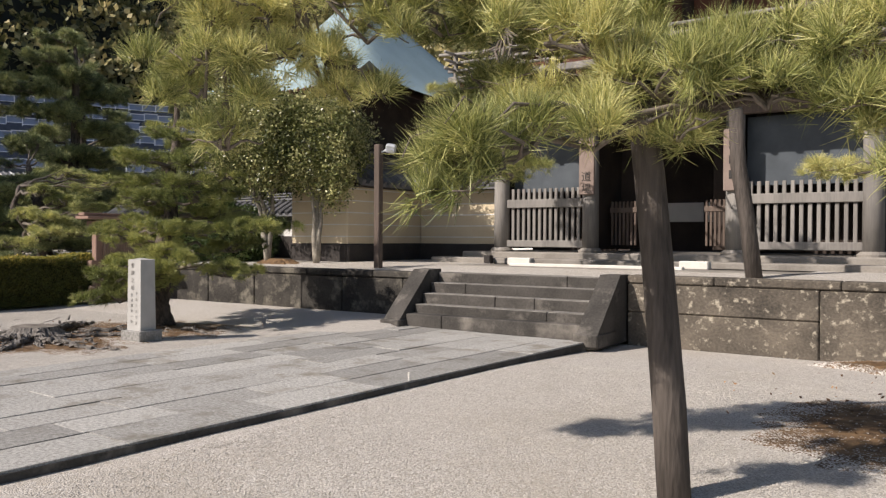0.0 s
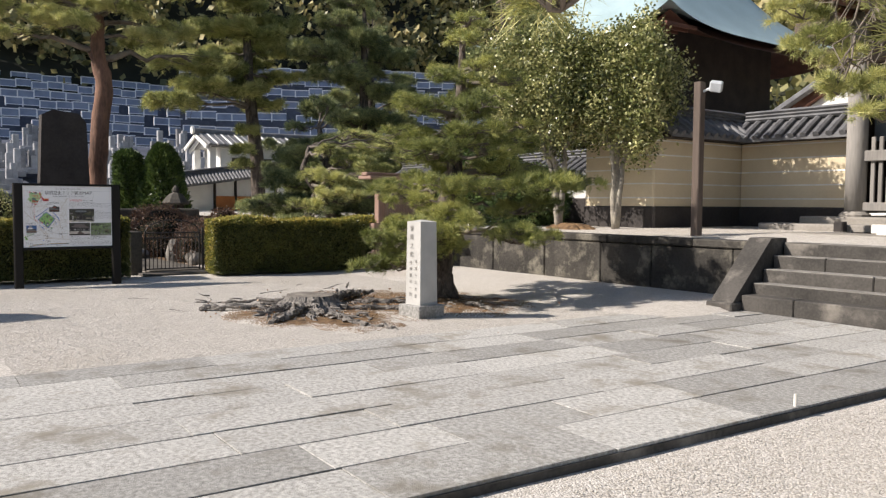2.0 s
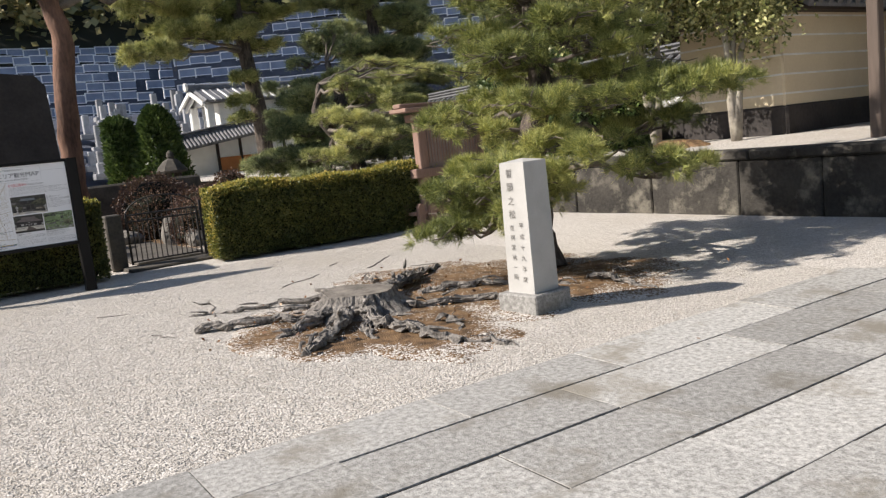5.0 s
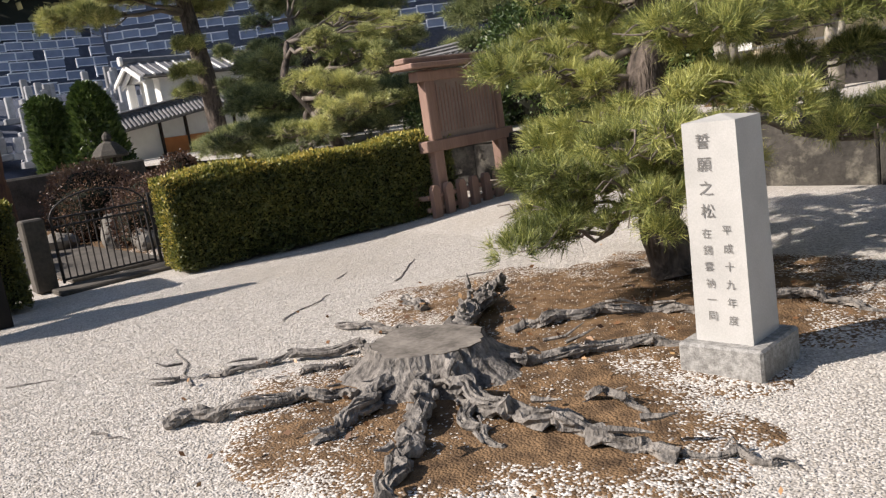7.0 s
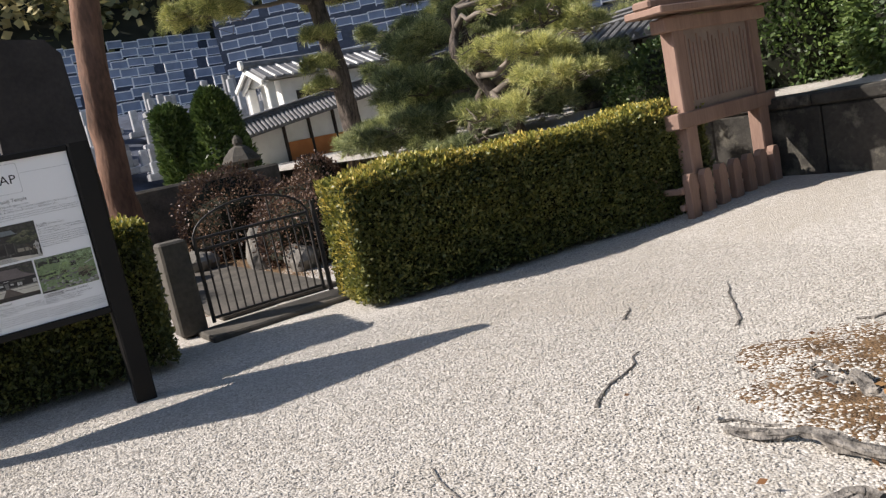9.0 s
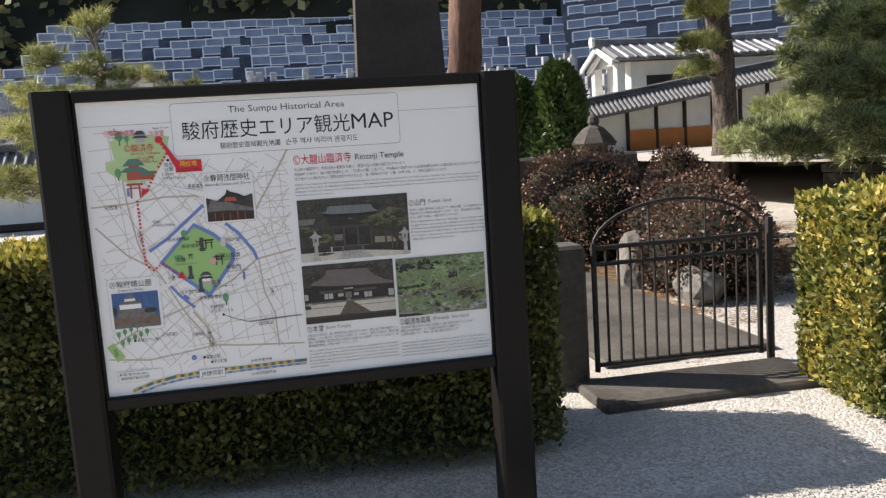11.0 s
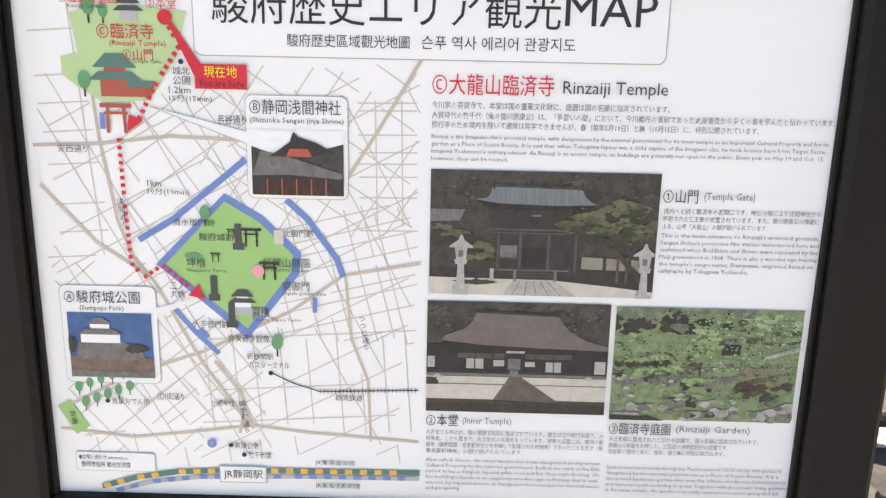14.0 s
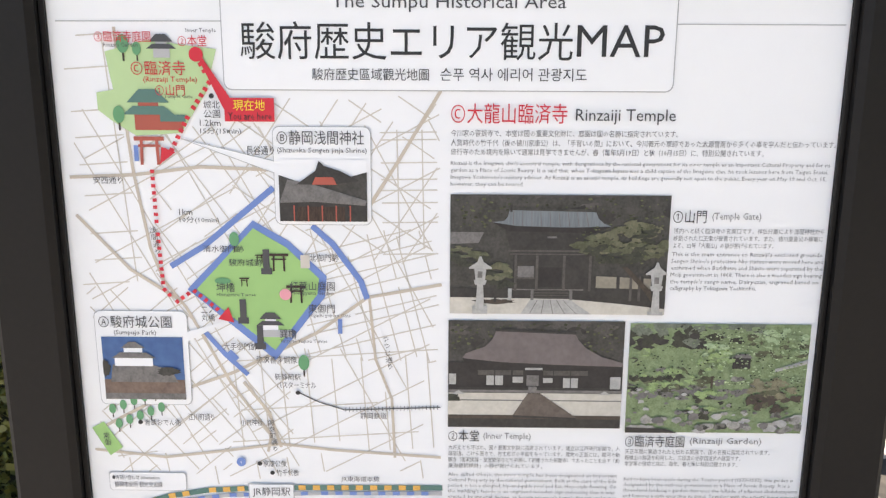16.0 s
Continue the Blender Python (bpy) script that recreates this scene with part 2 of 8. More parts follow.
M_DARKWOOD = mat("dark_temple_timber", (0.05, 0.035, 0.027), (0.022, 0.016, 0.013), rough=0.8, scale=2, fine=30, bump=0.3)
M_REDWOOD = mat("reddish_eave_timber", (0.15, 0.06, 0.035), (0.085, 0.036, 0.022), rough=0.8, scale=2, fine=30, bump=0.3)
M_SIGNWOOD = mat("pinkish_notice_timber", (0.31, 0.20, 0.155), (0.21, 0.13, 0.10), rough=0.85, scale=3, fine=45, bump=0.4, stretch=(1, 1, 0.15), per=0.1)
M_SIGNSLAT = mat("faded_notice_panel", (0.30, 0.235, 0.20), (0.21, 0.155, 0.13), rough=0.85, bump=0.3)
M_PLASTER = mat("cream_plaster", (0.66, 0.56, 0.39), (0.58, 0.48, 0.33), rough=0.9, scale=1.2, fine=30, bump=0.08)
M_WHITE = mat("white_plaster", (0.78, 0.77, 0.74), (0.68, 0.67, 0.64), rough=0.85, bump=0.05)
M_LINE = mat("white_wall_line", (0.82, 0.8, 0.76), rough=0.8, bump=0)
M_TILE = mat("grey_roof_tile", (0.19, 0.19, 0.195), (0.10, 0.10, 0.105), rough=0.6, scale=3, fine=20, bump=0.2, per=0.2, spec=0.4)
# Green copper made paler and bluer: the sky's reflection is in the colour.
M_COPPER = mat("sky_pale_green_copper", (0.36, 0.47, 0.49), (0.29, 0.385, 0.40), rough=0.5, scale=0.8, fine=12, bump=0.1)
M_SCREEN = mat("bluish_wire_screen", (0.085, 0.10, 0.115), (0.05, 0.06, 0.07), rough=0.45, scale=2.5, fine=90, bump=0.1)
M_ORANGE = mat("orange_timber", (0.52, 0.20, 0.06), (0.42, 0.15, 0.045), rough=0.7, bump=0.1)
# Rail panels and terrace walls carry the blue of skylit shade in their colour.
M_RAILPANEL = mat("shade_blue_rail_panel", (0.30, 0.35, 0.47), (0.19, 0.23, 0.33), rough=0.8, scale=1.2, bump=0)
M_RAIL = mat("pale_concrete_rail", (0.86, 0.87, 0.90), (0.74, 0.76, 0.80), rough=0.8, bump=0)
M_TERRACE = mat("shade_blue_terrace_wall", (0.10, 0.115, 0.155), (0.045, 0.052, 0.075), rough=0.9, scale=0.6, fine=4, bump=0)
M_GRAVE = mat("grave_stone", (0.42, 0.42, 0.43), (0.25, 0.25, 0.26), rough=0.5, per=0.35, island=True, bump=0)
M_IRON = mat("rusty_black_iron", (0.045, 0.038, 0.034), (0.02, 0.018, 0.017), rough=0.6, scale=8, bump=0.2)
M_FRAME = mat("dark_brown_metal_frame", (0.011, 0.0095, 0.0088), (0.008, 0.007, 0.0065), rough=0.5, scale=2, fine=90, bump=0.03, spec=0.2)
M_DARKSTONE = mat("dark_slate_monument", (0.055, 0.047, 0.043), (0.03, 0.026, 0.024), rough=0.85, scale=2, fine=18, bump=0.6, depth=0.03)
M_LANTERN = mat("mossy_lantern_stone", (0.12, 0.105, 0.088), (0.05, 0.045, 0.038), rough=0.9, fine=25, bump=0.5)
M_ROCK = mat("garden_rock", (0.24, 0.22, 0.19), (0.1, 0.09, 0.078), rough=0.9, scale=3, fine=16, bump=0.7, depth=0.03)
M_CONCRETE = mat("worn_concrete", (0.32, 0.295, 0.26), (0.21, 0.19, 0.165), rough=0.9, scale=2, fine=30, bump=0.25)
M_POLE = mat("brown_pole_wood", (0.16, 0.12, 0.095), (0.085, 0.063, 0.05), rough=0.8, stretch=(1, 1, 0.1), fine=30, bump=0.3)
M_LAMP = mat("pale_grey_metal", (0.62, 0.64, 0.66), rough=0.4, bump=0)
M_INK = mat("carved_dark_letters", (0.045, 0.042, 0.04), rough=0.8, bump=0)
M_LETTER_GREY = mat("worn_grey_letters", (0.20, 0.19, 0.175), rough=0.8, bump=0)


# ---- geometry helpers ----
class Geo:
    """Vertices and faces of one mesh, gathered shape by shape."""

    def __init__(self):
        self.v, self.f, self.n = [], [], 0

    def put(self, verts, faces):
        self.v.append(np.asarray(verts, float).reshape(-1, 3))
        self.f += [tuple(i + self.n for i in face) for face in faces]
        self.n += len(self.v[-1])
        return self

    def box(self, c, s, bev=0.0, m=None):
        """A box with chamfered edges; c: centre, s: full size, m: a turn about the centre."""
        h = np.array(s, float) / 2
        if bev <= 0:
            v = np.array([(x, y, z) for x in (-1, 1) for y in (-1, 1) for z in (-1, 1)]) * h
            f = [(0, 1, 3, 2), (4, 6, 7, 5), (0, 4, 5, 1), (2, 3, 7, 6), (0, 2, 6, 4), (1, 5, 7, 3)]
        else:
            b = min(bev, 0.45 * h.min())
            v, idx = [], {}
            for x in (-1, 1):
                for y in (-1, 1):
                    for z in (-1, 1):
                        for a in range(3):
                            q = np.array((x, y, z)) * (h - b)
                            q[a] = (x, y, z)[a] * h[a]
                            idx[x, y, z, a] = len(v)
                            v.append(q)
            f = []
            for a in range(3):
                b1, c1 = (a + 1) % 3, (a + 2) % 3
                for s1 in (-1, 1):
                    quad = []
                    for p, q in ((-1, -1), (1, -1), (1, 1), (-1, 1)):
                        k = [0, 0, 0]
                        k[a], k[b1], k[c1] = s1, p, q
                        quad.append(idx[(*k, a)])
                    f.append(tuple(quad if s1 > 0 else quad[::-1]))
                for p in (-1, 1):
                    for q in (-1, 1):
                        k0, k1 = [0, 0, 0], [0, 0, 0]
                        k0[a], k1[a] = -1, 1
                        k0[b1] = k1[b1] = p
                        k0[c1] = k1[c1] = q
                        e = (idx[(*k0, b1)], idx[(*k1, b1)], idx[(*k1, c1)], idx[(*k0, c1)])
                        f.append(e if p * q < 0 else e[::-1])
            for x in (-1, 1):
                for y in (-1, 1):
                    for z in (-1, 1):
                        t = tuple(idx[x, y, z, a] for a in range(3))
                        f.append(t if x * y * z > 0 else t[::-1])
            v = np.array(v)
        if m is not None:
            v = v @ np.array(m.to_3x3()).T
        return self.put(v + np.array(c), f)

    def tube(self, path, radii, n=8, wob=0.0, cap=True, flat=1.0):
        """A round bar along a path, with a radius for each point; wob: how uneven it is; flat: its height over its width."""
        P = np.asarray(path, float)
        R = np.asarray(radii, float) * np.ones(len(P))
        T = np.gradient(P, axis=0)
        T /= np.linalg.norm(T, axis=1)[:, None] + 1e-9
        ref = np.array((0, 0, 1.0)) if abs(T[:, 2]).mean() < 0.8 else np.array((1.0, 0, 0))
        A = np.cross(T, ref)
        A /= np.linalg.norm(A, axis=1)[:, None] + 1e-9
        B = np.cross(A, T)
        th = np.linspace(0, 2 * np.pi, n, endpoint=False)
        w = 1 + wob * rng.normal(size=(len(P), n))
        v = P[:, None] + (R[:, None] * w * np.cos(th))[..., None] * A[:, None] + (R[:, None] * w * np.sin(th) * flat)[..., None] * B[:, None]
        f = [(i * n + j, i * n + (j + 1) % n, (i + 1) * n + (j + 1) % n, (i + 1) * n + j) for i in range(len(P) - 1) for j in range(n)]
        if cap:
            f += [tuple(range(n))[::-1], tuple((len(P) - 1) * n + j for j in range(n))]
        return self.put(v.reshape(-1, 3), f)

    def prism(self, outline, a, b, axis="z"):
        """An outline in a plane, pushed from a to b along an axis."""
        o = np.asarray(outline, float)
        n = len(o)
        order = {"z": (0, 1, 2), "y": (0, 2, 1), "x": (2, 0, 1)}[axis]
        v = []
        for k in (a, b):
            q = np.c_[o, np.full(n, k)]
            v.append(q[:, order] if axis != "x" else np.c_[np.full(n, k), o])
        f = [tuple(range(n))[::-1], tuple(range(n, 2 * n))] + [(i, (i + 1) % n, n + (i + 1) % n, n + i) for i in range(n)]
        return self.put(np.concatenate(v), f)

    def grid(self, xs, ys, fn):
        nx, ny = len(xs), len(ys)
        v = [(x, y, fn(x, y)) for x in xs for y in ys]
        f = [(i * ny + j, (i + 1) * ny + j, (i + 1) * ny + j + 1, i * ny + j + 1) for i in range(nx - 1) for j in range(ny - 1)]
        return self.put(v, f)

    def turn(self, m):
        self.v = [v @ np.array(m.to_3x3()).T + np.array(m.translation) for v in self.v]
        return self

    def mesh(self, name, material, smooth=False):
        me = bpy.data.meshes.new(name)
        v = np.concatenate(self.v) if self.v else np.zeros((0, 3))
        me.from_pydata(v.tolist(), [], self.f)
        if smooth:
            me.polygons.foreach_set("use_smooth", [True] * len(me.polygons))
        me.materials.append(material)
        me.update()
        return me


def tri_mesh(name, V, material, k=3):
    """A mesh of loose triangles or quads from an array (faces, k, 3)."""
    me = bpy.data.meshes.new(name)
    n = len(V)
    me.vertices.add(n * k)
    me.vertices.foreach_set("co", np.ascontiguousarray(V, dtype=np.float32).ravel())
    me.loops.add(n * k)
    me.loops.foreach_set("vertex_index", np.arange(n * k, dtype=np.int32))
    me.polygons.add(n)
    me.polygons.foreach_set("loop_start", np.arange(0, n * k, k, dtype=np.int32))
    me.polygons.foreach_set("loop_total", np.full(n, k, dtype=np.int32))
    me.materials.append(material)
    me.update(calc_edges=True)
    return me


def thing(name, label, category, group="", kind="", at=(0, 0, 0)):
    ob = new(name)
    ob.empty_display_size = 0.1
    ob.location = at
    return tagged(ob, label, category, group, kind)


def part(name, geo, material, parent=None, label="", smooth=False):
    me = geo if isinstance(geo, bpy.types.Mesh) else geo.mesh(name, material, smooth)
    ob = new(name, me)
    if parent is not None:
        ob.parent = parent
        ob.matrix_parent_inverse = parent.matrix_basis.inverted()
    if label:
        tagged(ob, label)
    return ob


def structure(name, geo, material, label="", category="", smooth=False):
    ob = part(name, geo, material, None, "", smooth)
    return tagged(ob, label, category, "", "structure")


def unit(a):
    return a / (np.linalg.norm(a, axis=-1, keepdims=True) + 1e-9)


def needles(centres, ways, count, length, width, spread=0.75):
    """Tufts of thin needles, each a sliver of its own, round a way per tuft."""
    n = len(centres)
    d = unit(ways[:, None] * 0.75 + spread * rng.normal(size=(n, count, 3)) * 0.75)
    ln = length * rng.uniform(0.65, 1.1, (n, count, 1))
    base = centres[:, None] + 0.25 * length * rng.normal(size=(n, count, 3)) * 0.5
    side = unit(np.cross(d, rng.normal(size=(n, count, 3)))) * width / 2
    return np.stack([base - side, base + side, base + d * ln], 2).reshape(-1, 3, 3)


def leaves(centres, size, flat=None, k=0.55):
    """Pointed leaves, four corners each, turned at random."""
    n = len(centres)
    d = unit(rng.normal(size=(n, 3)) if flat is None else flat + 0.7 * rng.normal(size=(n, 3)))
    s = unit(np.cross(d, rng.normal(size=(n, 3))))
    ln = size * rng.uniform(0.7, 1.25, (n, 1))
    return np.stack([centres, centres + d * ln * 0.5 + s * ln * k * 0.5, centres + d * ln, centres + d * ln * 0.5 - s * ln * k * 0.5], 1)


def bend(a, b, n=7, sag=0.0, wob=0.05):
    a, b = np.array(a, float), np.array(b, float)
    t = np.linspace(0, 1, n)[:, None]
    p = a + (b - a) * t
    p[:, 2] += sag * np.sin(np.pi * t[:, 0])
    L = np.linalg.norm(b - a)
    p[1:-1] += wob * L * rng.normal(size=(n - 2, 3)) * 0.5
    return p


def pine(label, trunk, radii, pads, bark, needle, tufts=60, count=36, length=0.12, width=0.004, name="pine_tree", limb=0.035, twigs=6, spread=0.75, hang=False, lumps=1.0):
    """A pine: a trunk along a path, limbs to flat pads of needle tufts (x, y, z, radius across, half height), twigs inside them."""
    T = np.asarray(trunk, float)
    tree = thing(name, label, "tree", at=tuple(T[0]))
    t = np.linspace(0, len(T) - 1, 4 * len(T))
    path = np.stack([np.interp(t, range(len(T)), T[:, i]) for i in range(3)], 1)
    path[1:-1] += 0.015 * rng.normal(size=(len(path) - 2, 3))
    rr = np.interp(t, range(len(T)), radii)
    rr[0] *= 1.25
    part("trunk", Geo().tube(path, rr, 14, 0.06), bark, tree, smooth=True)
    crown = []
    for x, y, z, r, h in pads:
        limbs = Geo()
        c = np.array((x, y, z))
        low = path[:, 2] < z + 0.1
        k = np.argmin(np.linalg.norm((path - c) * (1, 1, 1.6), axis=1) + (0 if hang or not low.any() else 5.0 * ~low))
        start = path[k]
        L = np.linalg.norm(c - start)
        b = bend(start, c - (0, 0, h * 0.4), 8, 0.06 * L, 0.06)
        limbs.tube(b, np.linspace(min(limb * (0.6 + 0.5 * L), max(rr[k] * 0.8, limb)), 0.012, 8), 7, 0.08)
        for _ in range(twigs):
            a = rng.uniform(0, 2 * np.pi)
            e = c + (r * 0.85 * np.cos(a), r * 0.85 * np.sin(a), rng.uniform(-0.3, 0.5) * h)
            limbs.tube(bend(b[rng.integers(4, 8)], e, 6, 0.03, 0.12), np.linspace(0.014, 0.004, 6), 5, 0)
        n = max(6, int(tufts * r * r * 3.14))
        m = max(3, int(lumps * (4 + 7 * r)))
        a, q = rng.uniform(0, 2 * np.pi, m), np.sqrt(rng.uniform(0, 1, m))
        edge = 1 + 0.2 * np.sin(3 * a + rng.uniform(0, 6))
        q = q * 0.85
        K = c + np.stack([r * q * edge * np.cos(a), r * q * edge * np.sin(a), h * rng.uniform(-0.45, 0.5, m)], 1)
        R = (0.24 * r + 0.04) * rng.uniform(0.7, 1.3, m)
        i = rng.integers(0, m, n)
        D = unit(rng.normal(size=(n, 3)) + (0, 0, 0.9))
        P = K[i] + D * (R[i] * rng.uniform(0.55, 1.0, n))[:, None] * (1, 1, 0.5)
        W = unit(D + (0, 0, 0.45) + 0.25 * rng.normal(size=(n, 3)))
        for e in K[:: 2]:
            limbs.tube(bend(b[rng.integers(4, 8)], e, 6, 0.03, 0.16), np.linspace(0.016, 0.005, 6), 5, 0)
        part("limb", limbs, M_TWIG, tree, "bent grey limb with twigs", True)
        crown.append(needles(P, W, count, length, width, spread))
    part("crown", tri_mesh("crown", np.concatenate(crown), needle), needle, tree, "layered pads of green needles")
    return tree


def layered(base, height, spread, levels, low=0.9, seed=1, lean=(0, 0), thick=0.2, shape=1.0, per=5):
    """Pads for a pine with a level every so often, wide below and narrow above."""
    g = np.random.default_rng(seed)
    out = []
    for i in range(levels):
        f = i / max(1, levels - 1)
        z = base[2] + low + (height - low) * f
        R = spread * (1 - f) ** shape + 0.08 * spread
        n = max(1, round(per * (1 - 0.75 * f)))
        off = g.uniform(0, 6.28)
        for k in range(n):
            a = off + 6.28 * k / n + g.uniform(-0.4, 0.4)
            q = R * g.uniform(0.5, 0.85) if n > 1 else 0
            out.append((base[0] + lean[0] * f + q * math.cos(a), base[1] + lean[1] * f + q * math.sin(a), z + g.uniform(-0.15, 0.15), max(0.3, R * g.uniform(0.36, 0.5)), thick * g.uniform(0.8, 1.3)))
    return out


# ---- ground ----
def smooth(a, b, x):
    t = min(1.0, max(0.0, (x - a) / (b - a)))
    return t * t * (3 - 2 * t)


def ground_z(x, y):
    z = -0.012 - (0.062 + 0.08 * smooth(8.5, 12.0, y)) * smooth(-8.6, -7.6, x)
    z += 0.1 * smooth(9.0, 11.8, y) * (1 - smooth(-8.4, -7.6, x))
    if -40 < x < 12 and -20 < y < 40:
        z += 0.012 * noise.noise((x * 0.8, y * 0.8, 3.0))
    return z


xs = np.unique(np.r_[np.linspace(-420, -44, 10), np.arange(-40, 12.01, 0.4), np.linspace(16, 420, 10)])
ys = np.unique(np.r_[np.linspace(-420, -24, 10), np.arange(-20, 13.01, 0.4), np.linspace(16, 420, 12)])
structure("ground", Geo().grid(xs, ys, ground_z), M_GRAVEL, "pale crushed gravel of the temple forecourt", "ground", True)


def soil(name, cx, cy, rx, ry, h, label, material=M_SOIL, seed=0):
    """A low bare patch of earth with an uneven rim, lying on the gravel."""
    g = Geo()
    nr, na = 9, 96
    v = [(cx, cy, ground_z(cx, cy) + h)]
    for i in range(1, nr + 1):
        for j in range(na):
            a = 2 * math.pi * j / na
            e = 1 + 0.3 * noise.noise((2.0 * math.cos(a) + seed, 2.0 * math.sin(a), seed * 3.7)) + 0.14 * noise.noise((7.0 * math.cos(a) + seed, 7.0 * math.sin(a), seed * 1.7))
            q = i / nr
            x, y = cx + rx * q * e * math.cos(a), cy + ry * q * e * math.sin(a)
            lump = 0.02 * noise.noise((x * 4, y * 4, 9.0)) * (1 - q)
            v.append((x, y, ground_z(x, y) + (h * (1 - q ** 3) if i < nr else -0.03) + lump))
    f = [(0, 1 + j, 1 + (j + 1) % na) for j in range(na)]
    f += [(1 + i * na + j, 1 + (i + 1) * na + j, 1 + (i + 1) * na + (j + 1) % na, 1 + i * na + (j + 1) % na) for i in range(nr - 1) for j in range(na)]
    bed = structure(name, g.put(v, f), material, label, "soil", True)
    bed.data.attributes.new("rim", "FLOAT", "POINT").data.foreach_set("value", [0.0] + [i / nr for i in range(1, nr + 1) for j in range(na)])
    return bed


soil("ground_soil_bed", -11.5, 8.0, 2.05, 1.75, 0.035, "bare brown earth round the pine and stump", seed=1)
soil("ground_soil_roots", -11.2, 6.35, 1.55, 1.15, 0.028, "bare brown earth among the dead roots", seed=4)
soil("ground_soil_right", -0.1, 7.6, 1.6, 1.7, 0.03, "brown earth bed under the leaning pine", seed=7)
soil("ground_soil_wall", 0.4, 11.75, 2.4, 0.55, 0.14, "brown earth at the foot of the stone wall", seed=9)

# ---- stone platform with its retaining walls ----
PLAT = 0.9


def platform_z(x, y):
    return PLAT + 0.08 * smooth(12.0, 14.5, y) + 0.006 * noise.noise((x, y, 1.0))


g = Geo().grid(np.arange(-44, 26.1, 1.0), np.r_[12.32, 13, 14, 15, 16, 18, 22, 30, 46], platform_z)
structure("ground_platform", g, M_GRAVEL, "white gravel on the raised temple platform", "ground", True)


def retaining_wall(name, x0, x1, y, z0, z1, material, label, step, seed):
    """A wall of upright dressed stones with open joints, each stone a piece, with coping stones on it."""
    r = np.random.default_rng(seed)
    core = Geo().box(((x0 + x1) / 2, y + 0.27, (z0 + z1) / 2 - 0.05), (x1 - x0, 0.3, z1 - z0))
    w = structure(name, core, material, label, "wall")
    x = x0
    while x < x1 - 0.1:
        s = min(step * r.uniform(0.7, 1.35), x1 - x)
        zs = (z0 - 0.1, z1 - 0.13) if r.uniform() < 0.6 else (z0 - 0.1, z0 + (z1 - z0) * 0.52, z1 - 0.13)
        for a, b in zip(zs[:-1], zs[1:]):
            part("stone", Geo().box((x + s / 2, y + 0.08 + r.uniform(-0.012, 0.012), (a + b) / 2), (s - 0.012, 0.18, b - a - 0.01), 0.018), material, w)
        x += s
    x = x0
    while x < x1 - 0.1:
        s = min(1.5 * r.uniform(0.8, 1.2), x1 - x)
        part("coping_stone", Geo().box((x + s / 2, y + 0.14, z1 - 0.065), (s - 0.01, 0.36, 0.125), 0.02), material, w)
        x += s
    return w


retaining_wall("wall_platform_left", -24.0, -8.62, 12.0, -0.05, 0.915, M_WALL_L, "mossy stone retaining wall of the platform, darkened for its shade", 1.15, 3)
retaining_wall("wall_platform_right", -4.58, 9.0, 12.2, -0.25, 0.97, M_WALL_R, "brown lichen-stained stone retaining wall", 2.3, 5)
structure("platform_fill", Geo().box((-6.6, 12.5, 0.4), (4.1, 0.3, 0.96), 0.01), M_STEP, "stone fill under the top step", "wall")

# stairs
st = thing("stone_stairs", "flight of five worn dark stone steps with sloping side stones", "stairs", kind="structure", at=(-6.75, 11.2, 0))
for i in range(5):
    z1, y0 = 0.18 * (i + 1), 11.2 + 0.255 * i
    x, k = -8.24, 0
    while x < -4.96:
        s = min((0.75, 2.6, 1.5)[(i + k) % 3], -4.95 - x)
        if -4.95 - (x + s) < 0.3:
            s = -4.95 - x
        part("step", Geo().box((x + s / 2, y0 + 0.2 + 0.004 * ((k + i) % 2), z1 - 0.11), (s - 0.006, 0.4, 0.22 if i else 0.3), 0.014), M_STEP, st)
        # Pale plate on the dark block puts the light on the tread into colour.
        part("tread", Geo().box((x + s / 2, y0 + 0.135, z1 + 0.004), (s - 0.02, 0.255, 0.012), 0.004), M_TREAD, st, "worn tread, made paler in colour for the light on it")
        x, k = x + s, k + 1
for x0, x1 in ((-8.6, -8.26), (-4.94, -4.6)):
    side = [(11.0, -0.1), (11.02, 0.1), (11.94, 0.97), (12.34, 0.97), (12.34, -0.1)]
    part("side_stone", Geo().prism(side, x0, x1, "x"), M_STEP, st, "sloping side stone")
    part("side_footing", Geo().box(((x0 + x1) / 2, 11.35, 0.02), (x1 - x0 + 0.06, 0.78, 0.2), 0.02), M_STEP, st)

# ---- approach paving ----
AX, AY = 0.055, 0.9985
ALONG = Matrix.Translation((-5.24, 2.64, 0)) @ pose(0, 0, 0, 0, 0, -math.degrees(math.atan2(AX, AY)))
pv = structure("paving", Geo().box((-2.04, -0.2, -0.057), (4.04, 17.1, 0.1)).turn(ALONG), M_DARKSTONE, "approach path of large worn granite slabs", "paving")
r = np.random.default_rng(11)
rows = [0.0, 0.58, 1.09, 1.6, 2.1, 2.62, 3.12, 3.6, 4.08]
